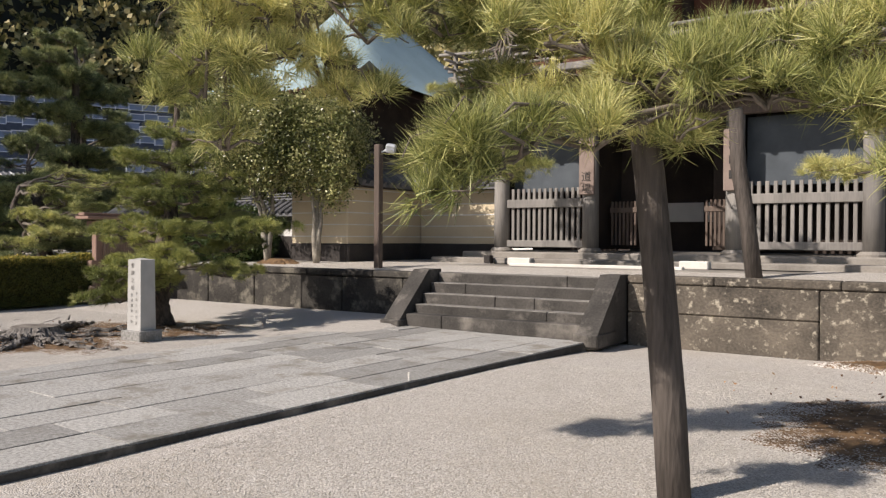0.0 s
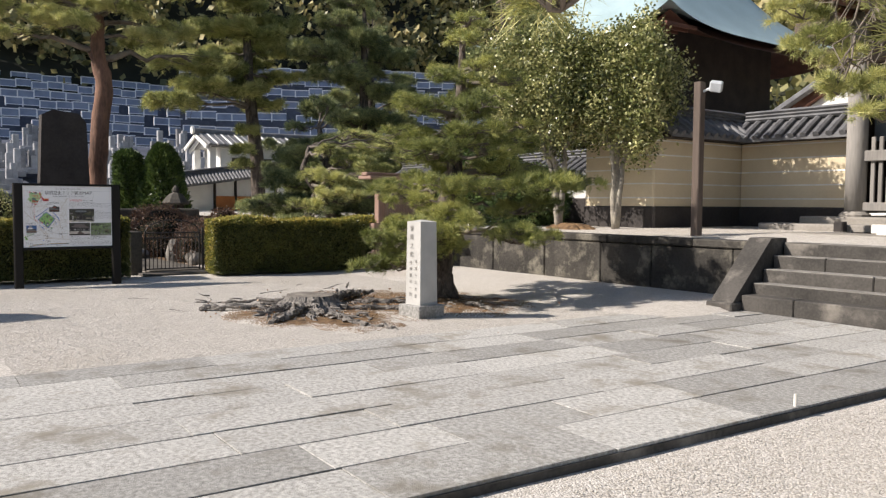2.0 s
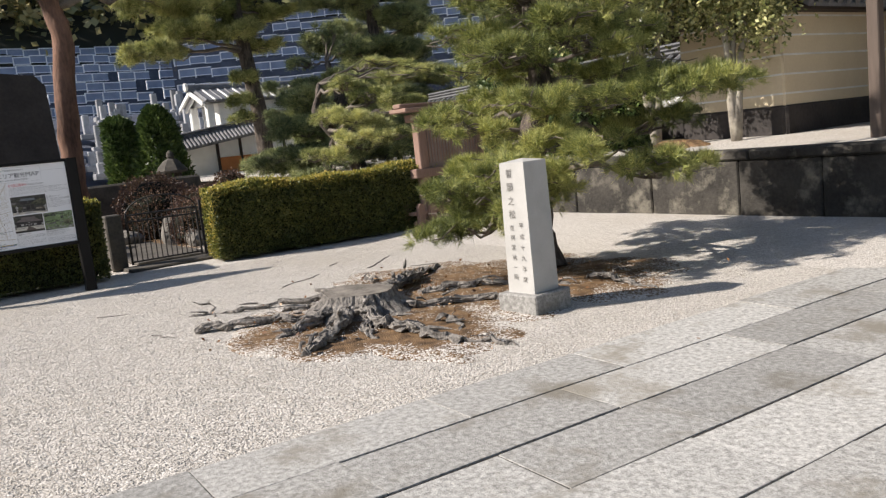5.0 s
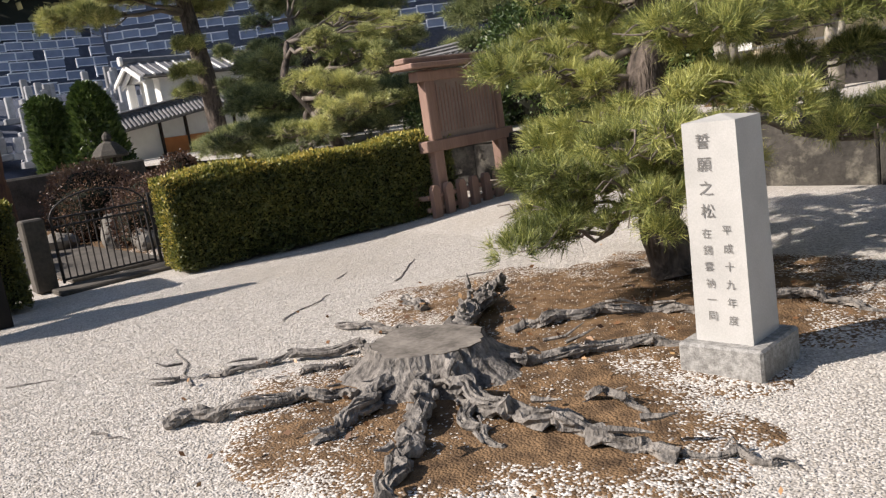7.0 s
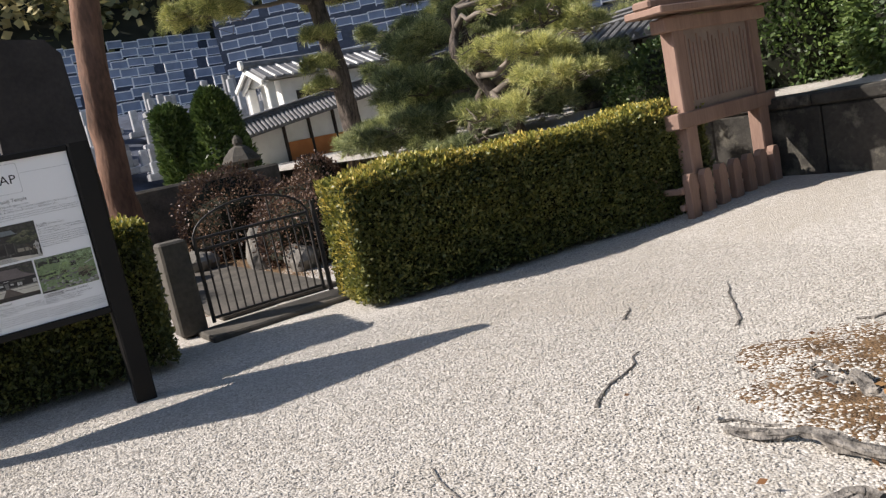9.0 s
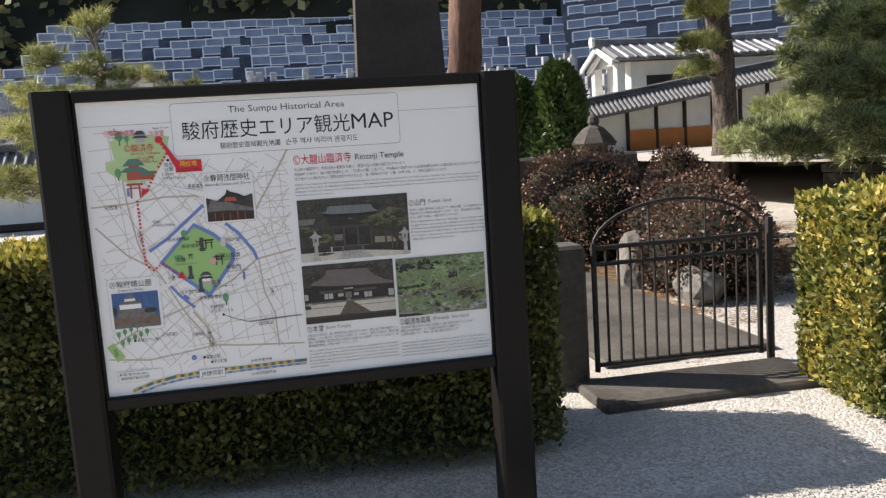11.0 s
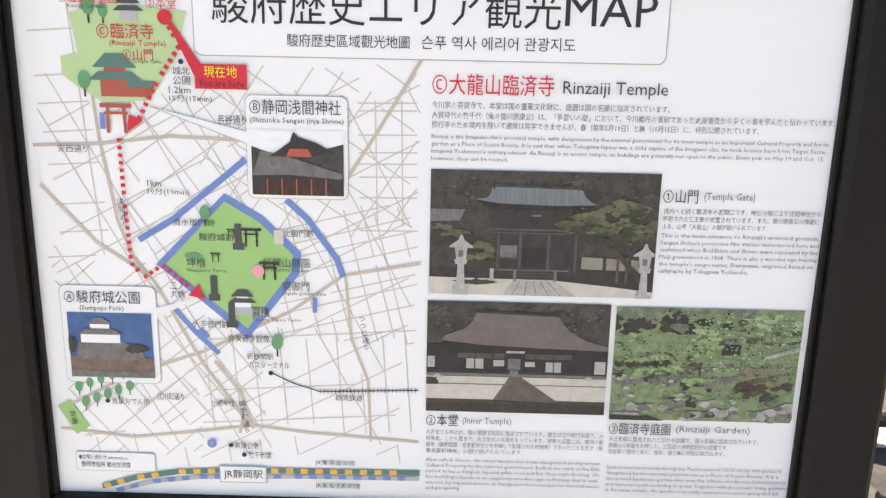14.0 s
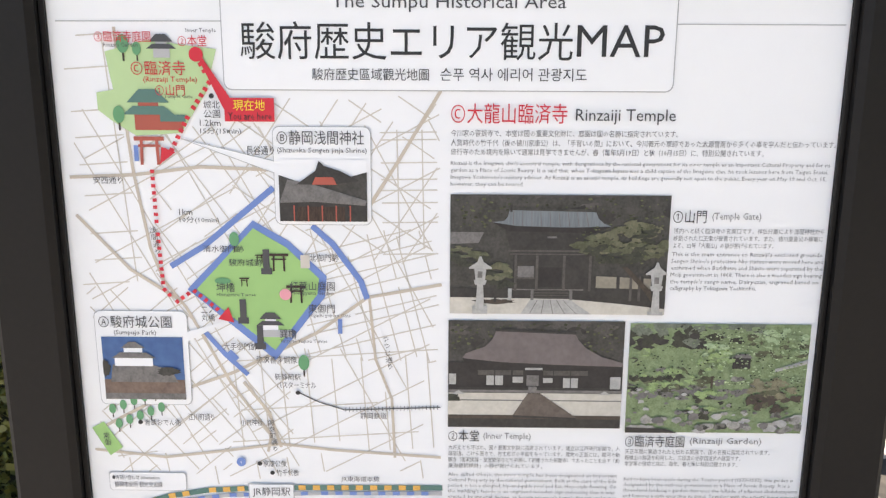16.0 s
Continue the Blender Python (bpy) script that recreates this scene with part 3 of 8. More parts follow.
for i in range(8):
    v = -8.8 - r.uniform(0, 1.0)
    while v < 8.35:
        s = r.uniform(0.85, 1.75)
        if i in (0, 2) and v > -2:
            s *= 1.2
        if 8.42 - (v + s) < 0.5:
            s = 8.42 - v
        u = -(rows[i] + rows[i + 1]) / 2
        wd = rows[i + 1] - rows[i] - r.uniform(0.009, 0.02)
        cv = v + s / 2
        x, y = -5.24 + u * AY + cv * AX, 2.64 + cv * AY - u * AX
        turn = pose(0, 0, 0, r.normal() * 0.12, r.normal() * 0.2, -math.degrees(math.atan2(AX, AY)) + r.normal() * 0.12)
        part("slab", Geo().box((0, 0, 0), (wd, s - r.uniform(0.004, 0.009), 0.15), 0.002).turn(Matrix.Translation((x, y, -0.073 + r.normal() * 0.003)) @ turn), M_SLAB, pv)
        v += s


# Dark strip laid over the slab side to hold its shade and dirt.
edge = Geo().box((-0.001, -0.2, -0.1), (0.014, 17.2, 0.165), 0.003).turn(Matrix.Translation((-5.24, 2.64, 0)) @ pose(0, 0, 0, 0, 0, -math.degrees(math.atan2(AX, AY))))
structure("trim_paving_edge", edge, M_STEP, "dark strip standing in for the shaded, dirty side of the paving", "edging")

# ---- tiled plaster walls ----
def tile_roof(g, a, b, z0, z1, out, pitch=0.26):
    """Rounded tiles from a ridge line to the eave, on both sides of a wall from a to b."""
    a, b = np.array((*a, 0.0)), np.array((*b, 0.0))
    L = np.linalg.norm(b - a)
    d = (b - a) / L
    n = np.array((d[1], -d[0], 0))
    for side in (1, -1):
        q = [a + n * side * 0.02 + (0, 0, z1), b + n * side * 0.02 + (0, 0, z1), b + n * side * out + (0, 0, z0), a + n * side * out + (0, 0, z0)]
        g.put(q + [p - np.array((0, 0, 0.06)) for p in q], [(0, 1, 2, 3), (7, 6, 5, 4), (3, 2, 6, 7), (0, 3, 7, 4), (1, 5, 6, 2)])
        for k in range(int(L / pitch) + 1):
            p = a + d * min(k * pitch + 0.05, L)
            g.tube([p + n * side * 0.03 + (0, 0, z1 + 0.03), p + n * side * (out * 0.55) + (0, 0, z0 * 0.45 + z1 * 0.55 + 0.015), p + n * side * (out + 0.03) + (0, 0, z0 + 0.02)], [0.06, 0.062, 0.066], 7)
    for h, w in ((0.05, 0.14), (0.13, 0.11), (0.2, 0.12)):
        g.tube([a + (0, 0, z1 + h), b + (0, 0, z1 + h)], w, 8, flat=0.4)
    return g


def plaster_wall(name, a, b, z0, z1, zr, material, label, lines=5, foot=0.45, thick=0.42, out=0.62):
    a2, b2 = np.array(a, float), np.array(b, float)
    L = np.linalg.norm(b2 - a2)
    ang = math.degrees(math.atan2(b2[1] - a2[1], b2[0] - a2[0]))
    m, c = pose(0, 0, 0, 0, 0, ang), (a2 + b2) / 2
    w = structure(name, Geo().box((*c, (z0 + z1) / 2), (L, thick, z1 - z0), 0.01, m), material, label, "wall")
    part("stone_footing", Geo().box((*c, z0 + foot / 2), (L + 0.04, thick + 0.08, foot), 0.03, m), M_DARKSTONE, w, "dark stone footing")
    for k in range(lines):
        z = z0 + foot + (z1 - z0 - foot) * (k + 0.6) / lines
        part("white_line", Geo().box((*c, z), (L, thick + 0.012, 0.028), 0, m), M_LINE, w)
    part("eave_board", Geo().box((*c, z1 - 0.03), (L + 0.02, thick + 0.5, 0.07), 0.01, m), M_DARKWOOD, w)
    part("tiles", tile_roof(Geo(), a, b, z1 + 0.0, zr, out), M_TILE, w, "grey clay roof tiles")
    return w


plaster_wall("wall_cream_gate_side", (-12.08, 17.3), (-9.62, 17.3), 0.95, 2.8, 3.2, M_PLASTER, "cream plaster temple wall with five white lines and tiled top")
plaster_wall("wall_cream_return", (-12.32, 14.2), (-12.32, 17.5), 0.95, 2.8, 3.2, M_PLASTER, "cream plaster temple wall with five white lines in shade")
plaster_wall("wall_cream_end", (-13.9, 14.4), (-12.135, 14.4), 0.95, 2.8, 3.2, M_PLASTER, "cream plaster end of the temple wall, mottled by tree shade")
lw = plaster_wall("wall_low_white", (-24, 16.4), (-13.9, 15.6), 0.95, 2.15, 2.5, M_WHITE, "low white plaster wall with dark boarded foot and tiled top", lines=0, foot=0.62)
for k in range(6):
    part("wall_post", Geo().box((-14.2 - 1.9 * k, 15.36 + 0.15 * k, 1.5), (0.13, 0.13, 1.2), 0.01), M_DARKWOOD, lw)


# ---- temple gate ----
gate = thing("temple_gate", "two-storey weathered timber temple gate with picket fences", "gate", at=(-5.5, 17, 1.2))
GX = (-9.45, -7.17, -4.03, -1.54)
part("plinth", Geo().box((-5.5, 18.6, 1.08), (9.6, 4.6, 0.3), 0.03), M_CONCRETE, gate, "pale stone plinth")
part("plinth_step", Geo().box((-5.5, 15.95, 1.02), (10.4, 0.8, 0.16), 0.02), M_CONCRETE, gate, "pale stone step")
for y in (16.75, 20.0):
    for x in GX:
        part("post_base", Geo().tube([(x, y, 1.2), (x, y, 1.27), (x, y, 1.33)], [0.27, 0.28, 0.21], 14), M_CONCRETE, gate, "round stone post base")
        part("post", Geo().tube([(x, y, 1.3), (x, y, 2.5), (x, y, 5.0)], [0.19, 0.185, 0.18], 14, 0.01), M_OLDWOOD, gate, smooth=True)
for x0, x1 in ((GX[0], GX[1]), (GX[2], GX[3])):
    for z, h, d in ((1.42, 0.16, 0.14), (2.36, 0.2, 0.13)):
        part("fence_rail", Geo().box(((x0 + x1) / 2, 16.75, z), (x1 - x0 - 0.3, d, h), 0.012), M_OLDWOOD, gate)
    n = 13
    for k in range(n):
        x = x0 + 0.3 + (x1 - x0 - 0.6) * k / (n - 1)
        part("picket", Geo().box((x, 16.77, 2.07), (0.075, 0.055, 1.28), 0.01), M_OLDWOOD, gate)
    part("bay_screen", Geo().box(((x0 + x1) / 2, 17.1, 3.35), (x1 - x0 - 0.3, 0.02, 1.4)), M_SCREEN, gate, "bluish wire screen above the fence")
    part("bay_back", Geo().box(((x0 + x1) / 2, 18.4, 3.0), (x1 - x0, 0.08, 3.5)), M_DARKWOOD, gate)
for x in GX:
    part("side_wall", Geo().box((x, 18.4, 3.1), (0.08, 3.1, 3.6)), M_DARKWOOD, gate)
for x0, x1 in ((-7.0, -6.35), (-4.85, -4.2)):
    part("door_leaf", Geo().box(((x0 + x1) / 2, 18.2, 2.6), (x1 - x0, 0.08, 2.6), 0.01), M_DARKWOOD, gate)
    for k in range(7):
        part("picket", Geo().box((x0 + 0.05 + (x1 - x0 - 0.1) * k / 6, 17.5, 1.9), (0.05, 0.05, 1.0), 0.008), M_POLE, gate)
    part("fence_rail", Geo().box(((x0 + x1) / 2, 17.5, 2.2), (x1 - x0, 0.08, 0.12), 0.01), M_POLE, gate)
for y in (16.75, 20.0):
    part("tie_beam", Geo().box((-5.5, y, 4.25), (9.4, 0.22, 0.36), 0.02), M_POLE, gate)
    part("head_beam", Geo().box((-5.5, y, 4.85), (10.4, 0.26, 0.34), 0.02), M_POLE, gate)
for k in range(18):
    part("floor_joist", Geo().box((-9.6 + 0.47 * k, 18.3, 5.0), (0.12, 6.3, 0.15), 0.01), M_REDWOOD, gate)
part("balcony_floor", Geo().box((-5.5, 18.3, 5.13), (8.8, 6.4, 0.1), 0.02), M_POLE, gate)
part("balcony_edge", Geo().box((-5.5, 15.16, 5.1), (8.9, 0.14, 0.15), 0.02), M_OLDWOOD, gate)
for z, x0 in ((5.32, -10.0), (5.5, -9.95), (5.68, -10.25)):
    part("balcony_rail", Geo().tube([(x0, 15.2, z + (0.05 if z > 5.6 else 0.0)), (-9.4, 15.2, z), (-1.6, 15.2, z), (-0.9, 15.2, z + (0.05 if z > 5.6 else 0.0))], 0.035, 8), M_OLDWOOD, gate, smooth=True)
    part("balcony_rail", Geo().tube([(-9.8, 14.75, z), (-9.8, 15.2, z), (-9.8, 21.4, z)], 0.035, 8), M_OLDWOOD, gate, smooth=True)
for k in range(8):
    part("rail_post", Geo().box((-9.8 + 1.23 * k, 15.2, 5.43), (0.08, 0.08, 0.56), 0.01), M_OLDWOOD, gate)
part("upper_storey", Geo().box((-5.5, 18.4, 6.5), (7.2, 3.4, 2.6), 0.02), M_REDWOOD, gate, "dark reddish upper storey")
for k in range(8):
    part("upper_post", Geo().tube([(-9.0 + k, 16.66, 5.18), (-9.0 + k, 16.66, 7.7)], 0.12, 10), M_DARKWOOD, gate, smooth=True)
for z in (5.9, 6.9, 7.5):
    part("upper_beam", Geo().box((-5.5, 16.62, z), (7.4, 0.16, 0.2), 0.02), M_DARKWOOD, gate)


def name_plaque(x, label, text):
    pl = thing("name_plaque", label, "sign", at=(x, 16.53, 3.1))
    part("board", Geo().box((x, 16.52, 3.15), (0.36, 0.05, 1.25), 0.012), M_SIGNSLAT, pl)
    if text:
        for k, ch in enumerate(text):
            TEXTS.append((pl, "letter", ch, M_INK, (x, 16.487, 2.93 - 0.27 * k), 0.24, 0.24, "y"))
    else:
        for k in range(3):
            part("letter_bar", Geo().box((x, 16.487, 3.45 - 0.3 * k), (0.13, 0.006, 0.17)), M_INK, pl)


TEXTS = []
name_plaque(-7.17, "pale wooden name plaque hung on a gate post", "道場")
name_plaque(-4.03, "pale wooden name plaque with faded writing", "")


# ---- great hall behind ----
def hip_roof(x0, x1, y0, y1, ze, zr, over, rise, n=22):
    """A hipped roof with hollow slopes and upturned corners, and its underside."""
    xs, ys = np.linspace(x0 - over, x1 + over, n), np.linspace(y0 - over, y1 + over, n)
    half = min(x1 - x0, y1 - y0) / 2 + over

    def top(x, y):
        d = min(x - xs[0], xs[-1] - x, y - ys[0], ys[-1] - y)
        s = min(1.0, d / half)
        cx = abs(2 * (x - xs[0]) / (xs[-1] - xs[0]) - 1)
        cy = abs(2 * (y - ys[0]) / (ys[-1] - ys[0]) - 1)
        return ze + (zr - ze) * s ** 1.25 + rise * (cx * cy) ** 4

    return Geo().grid(xs, ys, top), Geo().grid(xs, ys, lambda x, y: min(top(x, y) - 0.32, ze + 0.5 + rise * ((abs(2 * (x - xs[0]) / (xs[-1] - xs[0]) - 1)) * (abs(2 * (y - ys[0]) / (ys[-1] - ys[0]) - 1))) ** 4))


a, b = hip_roof(-9.1, -1.9, 16.7, 20.1, 7.9, 11.2, 2.3, 0.5)
part("roof", a, M_COPPER, gate, "green copper upper roof", True)
part("roof_underside", b, M_REDWOOD, gate, "reddish timber underside of the roof", True)
for k in range(30):
    part("rafter", Geo().box((-11.1 + 0.386 * k, 15.7, 7.98), (0.09, 2.6, 0.11)), M_REDWOOD, gate)
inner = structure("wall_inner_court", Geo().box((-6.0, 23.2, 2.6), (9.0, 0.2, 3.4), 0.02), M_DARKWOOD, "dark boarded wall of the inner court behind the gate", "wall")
for x in (-8.35, -6.95, -5.78, -4.4):
    part("plaster_panel", Geo().box((x, 23.085, 2.32), (1.05, 0.03, 0.55), 0.006), M_WHITE, inner, "white plaster panel")

hall = thing("temple_hall", "dark timber temple hall with sweeping green copper roof", "building", at=(-24, 29, 0.9))
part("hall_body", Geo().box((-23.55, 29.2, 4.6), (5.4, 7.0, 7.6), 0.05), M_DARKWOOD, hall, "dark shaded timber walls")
a, b = hip_roof(-26.6, -20.5, 24.9, 33.0, 7.35, 12.5, 1.9, 0.7)
part("roof", a, M_COPPER, hall, "green copper roof with hollow slopes", True)
part("roof_underside", b, M_REDWOOD, hall, "reddish timber eaves", True)
a, b = hip_roof(-27.4, -19.7, 24.1, 34.0, 4.25, 5.9, 1.6, 0.4)
part("lower_roof", a, M_TILE, hall, "lower skirt roof", True)
part("lower_roof_underside", b, M_REDWOOD, hall, "reddish timber eaves", True)
for k in range(26):
    part("rafter", Geo().box((-28.3 + 0.385 * k, 23.7, 7.3), (0.1, 1.6, 0.12)), M_REDWOOD, hall)

side = thing("side_building", "white-gabled temple building with brown bargeboards", "building", at=(-14, 25, 0.9))
part("wall", Geo().box((-11.9, 26, 2.0), (5, 6, 3.0), 0.02), M_WHITE, side)
part("gable", Geo().prism([(-14.6, 3.7), (-9.2, 3.7), (-11.9, 5.3)], 23.0, 29.0, "y"), M_WHITE, side, "white plaster gable")
for s in (-1, 1):
    part("bargeboard", Geo().box((-11.9 + s * 1.6, 22.9, 4.5), (3.8, 0.14, 0.26), 0.02, pose(0, 0, 0, 0, s * 29.5, 0)), M_REDWOOD, side, "brown bargeboard")
    part("roof", Geo().box((-11.9 + s * 1.6, 26.0, 4.72), (4.0, 6.8, 0.16), 0.03, pose(0, 0, 0, 0, s * 29.5, 0)), M_TILE, side, "grey tiled roof slope")


# ---- granite marker post with its writing ----
marker = thing("stone_marker", "square pale granite marker post carved with dark letters", "stone post", at=(-10.28, 7.35, 0))
MT = pose(-10.28, 7.34, 0, 0, 0, 5.0)
part("base", Geo().box((0, 0, 0.06), (0.42, 0.42, 0.19), 0.012).turn(MT), M_SLAB, marker, "squared granite base")
sv = []
for z, h in ((0.15, 0.142), (1.2, 0.13)):
    sv += [(-h, -h, z), (h, -h, z), (h, h, z), (-h, h, z)]
sv.append((0, 0, 1.225))
sh = Geo().put(sv, [(0, 1, 5, 4), (1, 2, 6, 5), (2, 3, 7, 6), (3, 0, 4, 7), (4, 5, 8), (5, 6, 8), (6, 7, 8), (7, 4, 8), (3, 2, 1, 0)]).turn(MT)
part("shaft", sh, M_GRANITE, marker, "tapering granite shaft")
for col, x, z, step, size in (("誓願之松", -0.03, 1.115, 0.108, 0.074), ("平成十九年度", 0.055, 0.7, 0.086, 0.05), ("在錫雲衲一同", -0.045, 0.685, 0.08, 0.05)):
    for k, ch in enumerate(col):
        zz = z - step * k
        TEXTS.append((marker, "letter", ch, M_LETTER_GREY, (x, -0.1465 + 0.012 * (zz - 0.15) / 1.05, zz), size, size, MT))

# ---- stump with its roots ----
SX, SY = -11.65, 6.49
stump = thing("tree_stump", "low grey weathered pine stump with a sawn top", "tree stump", at=(SX, SY, 0))
n, rings = 72, [(-0.03, 0.56), (0.03, 0.46), (0.085, 0.385), (0.14, 0.335), (0.195, 0.31)]
sv = []
for i, (z, q) in enumerate(rings):
    for j in range(n):
        a = 2 * math.pi * j / n
        k = 1 - 0.16 * math.exp(-((a - 5.6) / 0.3) ** 2) - 0.12 * math.exp(-((a - 2.2) / 0.25) ** 2) + (0.42 - 0.06 * i) * 0.5 * (abs(math.sin(3.5 * a + 0.4)) - 0.4) + 0.03 * math.sin(17 * a + 2.5 * math.sin(3 * a)) + 0.02 * math.sin(31 * a + i * 0.4) + 0.02 * noise.noise((9 * math.cos(a), 9 * math.sin(a), i * 0.6))
        sv.append((SX + q * k * math.cos(a) * 1.05, SY + q * k * math.sin(a) * 0.95, z))
sf = [(i * n + j, i * n + (j + 1) % n, (i + 1) * n + (j + 1) % n, (i + 1) * n + j) for i in range(len(rings) - 1) for j in range(n)]
part("bole", Geo().put(sv, sf), M_DEADWOOD, stump, "fluted silver-grey wood", False)
top = [(SX + (x - SX) * 0.99, SY + (y - SY) * 0.99, 0.2 + 0.008 * math.sin(5 * x)) for x, y, z in sv[-n:]]
part("sawn_top", Geo().put([(SX, SY, 0.192)] + top, [(0, 1 + j, 1 + (j + 1) % n) for j in range(n)]), M_STUMPTOP, stump, "flat brownish sawn top")


def root(pts, r0, r1, name="root"):
    """A gnarled grey root, half sunk in the ground, with splinters along it."""
    P = np.array(pts, float)
    t = np.linspace(0, len(P) - 1, 7 * len(P))
    q = np.stack([np.interp(t, range(len(P)), P[:, i]) for i in range(3)], 1)
    k = np.array((0.25, 0.5, 0.25))
    for i in range(3):
        q[1:-1, i] = np.convolve(q[:, i], k, "valid")
    ph = rng.uniform(0, 6, 4)
    s = np.arange(len(q))
    q[:, 0] += 0.02 * np.sin(s * 0.9 + ph[0])
    q[:, 1] += 0.02 * np.sin(s * 0.7 + ph[1])
    q[:, 2] += 0.012 * np.sin(s * 0.8 + ph[2]) - 0.012
    g = Geo().tube(q, np.linspace(r0, r1, len(q)) * (1 + 0.22 * np.sin(s * 1.3 + ph[3]) + 0.08 * rng.normal(size=len(q))) * 0.66, 12, 0.26, flat=0.75)
    for k in range(5):
        o = rng.uniform(-1, 1) * r0 * 0.75
        up = r0 * (0.5 - 0.4 * abs(o) / r0)
        i0 = rng.integers(0, len(q) // 2)
        i1 = min(len(q), i0 + rng.integers(5, 12))
        d2 = unit(np.gradient(q, axis=0))
        sd = np.stack([-d2[:, 1], d2[:, 0], 0 * d2[:, 2]], 1)
        w = q[i0:i1] + sd[i0:i1] * o + (0, 0, up)
        if len(w) > 2:
            g.tube(w, np.linspace(0.016, 0.008, len(w)), 5, 0.2)
    for k in range(len(q) // 5):
        i = rng.integers(1, len(q) - 2)
        d = q[i + 1] - q[i]
        s = q[i] + rng.normal(size=3) * r0 * 0.5 + (0, 0, r0 * 0.5)
        g.tube([s, s + d * 1.6 + rng.normal(size=3) * 0.012, s + d * 3 + rng.normal(size=3) * 0.02], [r0 * 0.2, r0 * 0.16, 0.003], 5, 0.1)
    return part(name, g, M_DEADWOOD, stump, "gnarled grey root")


root([(-11.4, 6.25, 0.11), (-11.2, 6.06, 0.07), (-10.95, 5.8, 0.06), (-10.8, 5.62, 0.05), (-10.69, 5.45, 0.02)], 0.09, 0.055)
root([(-11.35, 6.38, 0.13), (-11.1, 6.26, 0.09), (-10.77, 6.22, 0.07), (-10.5, 6.29, 0.06), (-10.2, 6.27, 0.05), (-9.97, 6.35, 0.02)], 0.085, 0.055)
root([(-9.97, 6.35, 0.02), (-9.75, 6.48, 0.02), (-9.53, 6.51, 0.0)], 0.026, 0.01)
root([(-11.1, 6.24, 0.06), (-10.85, 6.08, 0.04), (-10.6, 6.02, 0.02)], 0.05, 0.022)
root([(-11.72, 6.02, 0.03), (-11.92, 5.86, 0.06), (-12.15, 5.5, 0.06), (-12.38, 5.25, 0.03)], 0.05, 0.075)
root([(-11.62, 6.2, 0.1), (-11.45, 5.88, 0.06), (-11.38, 5.56, 0.01)], 0.07, 0.045)
root([(-11.95, 6.5, 0.1), (-12.4, 6.5, 0.05), (-12.75, 6.17, 0.04), (-12.9, 5.8, 0.02), (-13.2, 5.45, 0.0)], 0.06, 0.025)
root([(-11.95, 6.68, 0.1), (-12.5, 6.88, 0.05), (-13.1, 6.81, 0.02)], 0.06, 0.03)
root([(-12.0, 6.42, 0.06), (-12.3, 6.2, 0.03), (-12.45, 5.95, 0.01)], 0.04, 0.018)
root([(-11.85, 6.85, 0.12), (-12.08, 7.15, 0.1), (-12.35, 7.5, 0.1), (-12.6, 7.85, 0.06), (-12.84, 8.2, 0.03)], 0.11, 0.05)
root([(-12.2, 7.2, 0.08), (-12.2, 7.45, 0.12), (-12.4, 7.62, 0.08)], 0.08, 0.06)
root([(-11.75, 7.2, 0.02), (-11.62, 7.42, 0.06), (-11.4, 7.74, 0.06), (-10.92, 7.95, 0.05), (-10.65, 8.12, 0.01)], 0.065, 0.045)
root([(-11.35, 6.68, 0.08), (-11.18, 6.86, 0.05), (-10.94, 7.22, 0.06), (-10.63, 7.46, 0.04), (-10.4, 7.52, 0.01)], 0.06, 0.04)
root([(-10.64, 6.55, 0.0), (-10.58, 6.63, 0.07), (-10.4, 6.62, 0.06), (-10.2, 6.54, 0.0)], 0.028, 0.016)
root([(-10.72, 8.38, 0.02), (-10.5, 8.44, 0.07), (-10.3, 8.38, 0.05), (-9.95, 8.4, 0.0)], 0.06, 0.035)
root([(-12.75, 7.3, 0.02), (-12.95, 7.42, 0.03), (-13.15, 7.38, 0.01)], 0.05, 0.03)


def twig(pts, r):
    line = bend(pts[0], pts[1], 9, 0.0, 0.05)
    line[:, 2] = [ground_z(x, y) + 0.006 for x, y, z in line]
    g = Geo().tube(line, np.linspace(r, r * 0.4, 9), 6, 0.15, flat=0.6)
    tagged(part("fallen_twig", g, M_DEADWOOD), "thin grey dead root lying on the gravel", "twig", "twigs on the gravel")


for pts in ([(-13.75, 6.7, 0.005), (-14.1, 7.35, 0.0)], [(-13.2, 6.85, 0.005), (-12.7, 7.05, 0.02)], [(-13.9, 7.9, 0.0), (-14.5, 8.6, 0.0)], [(-14.3, 4.85, 0.0), (-14.1, 5.1, 0.0)], [(-12.9, 5.6, 0.01), (-13.9, 5.9, 0.0)], [(-14.6, 7.75, 0.0), (-14.75, 7.95, 0.01)], [(-13.4, 8.2, 0.0), (-13.1, 8.6, 0.0)], [(-12.7, 4.95, 0.0), (-12.4, 5.05, 0.0)]):
    twig(pts, 0.011)

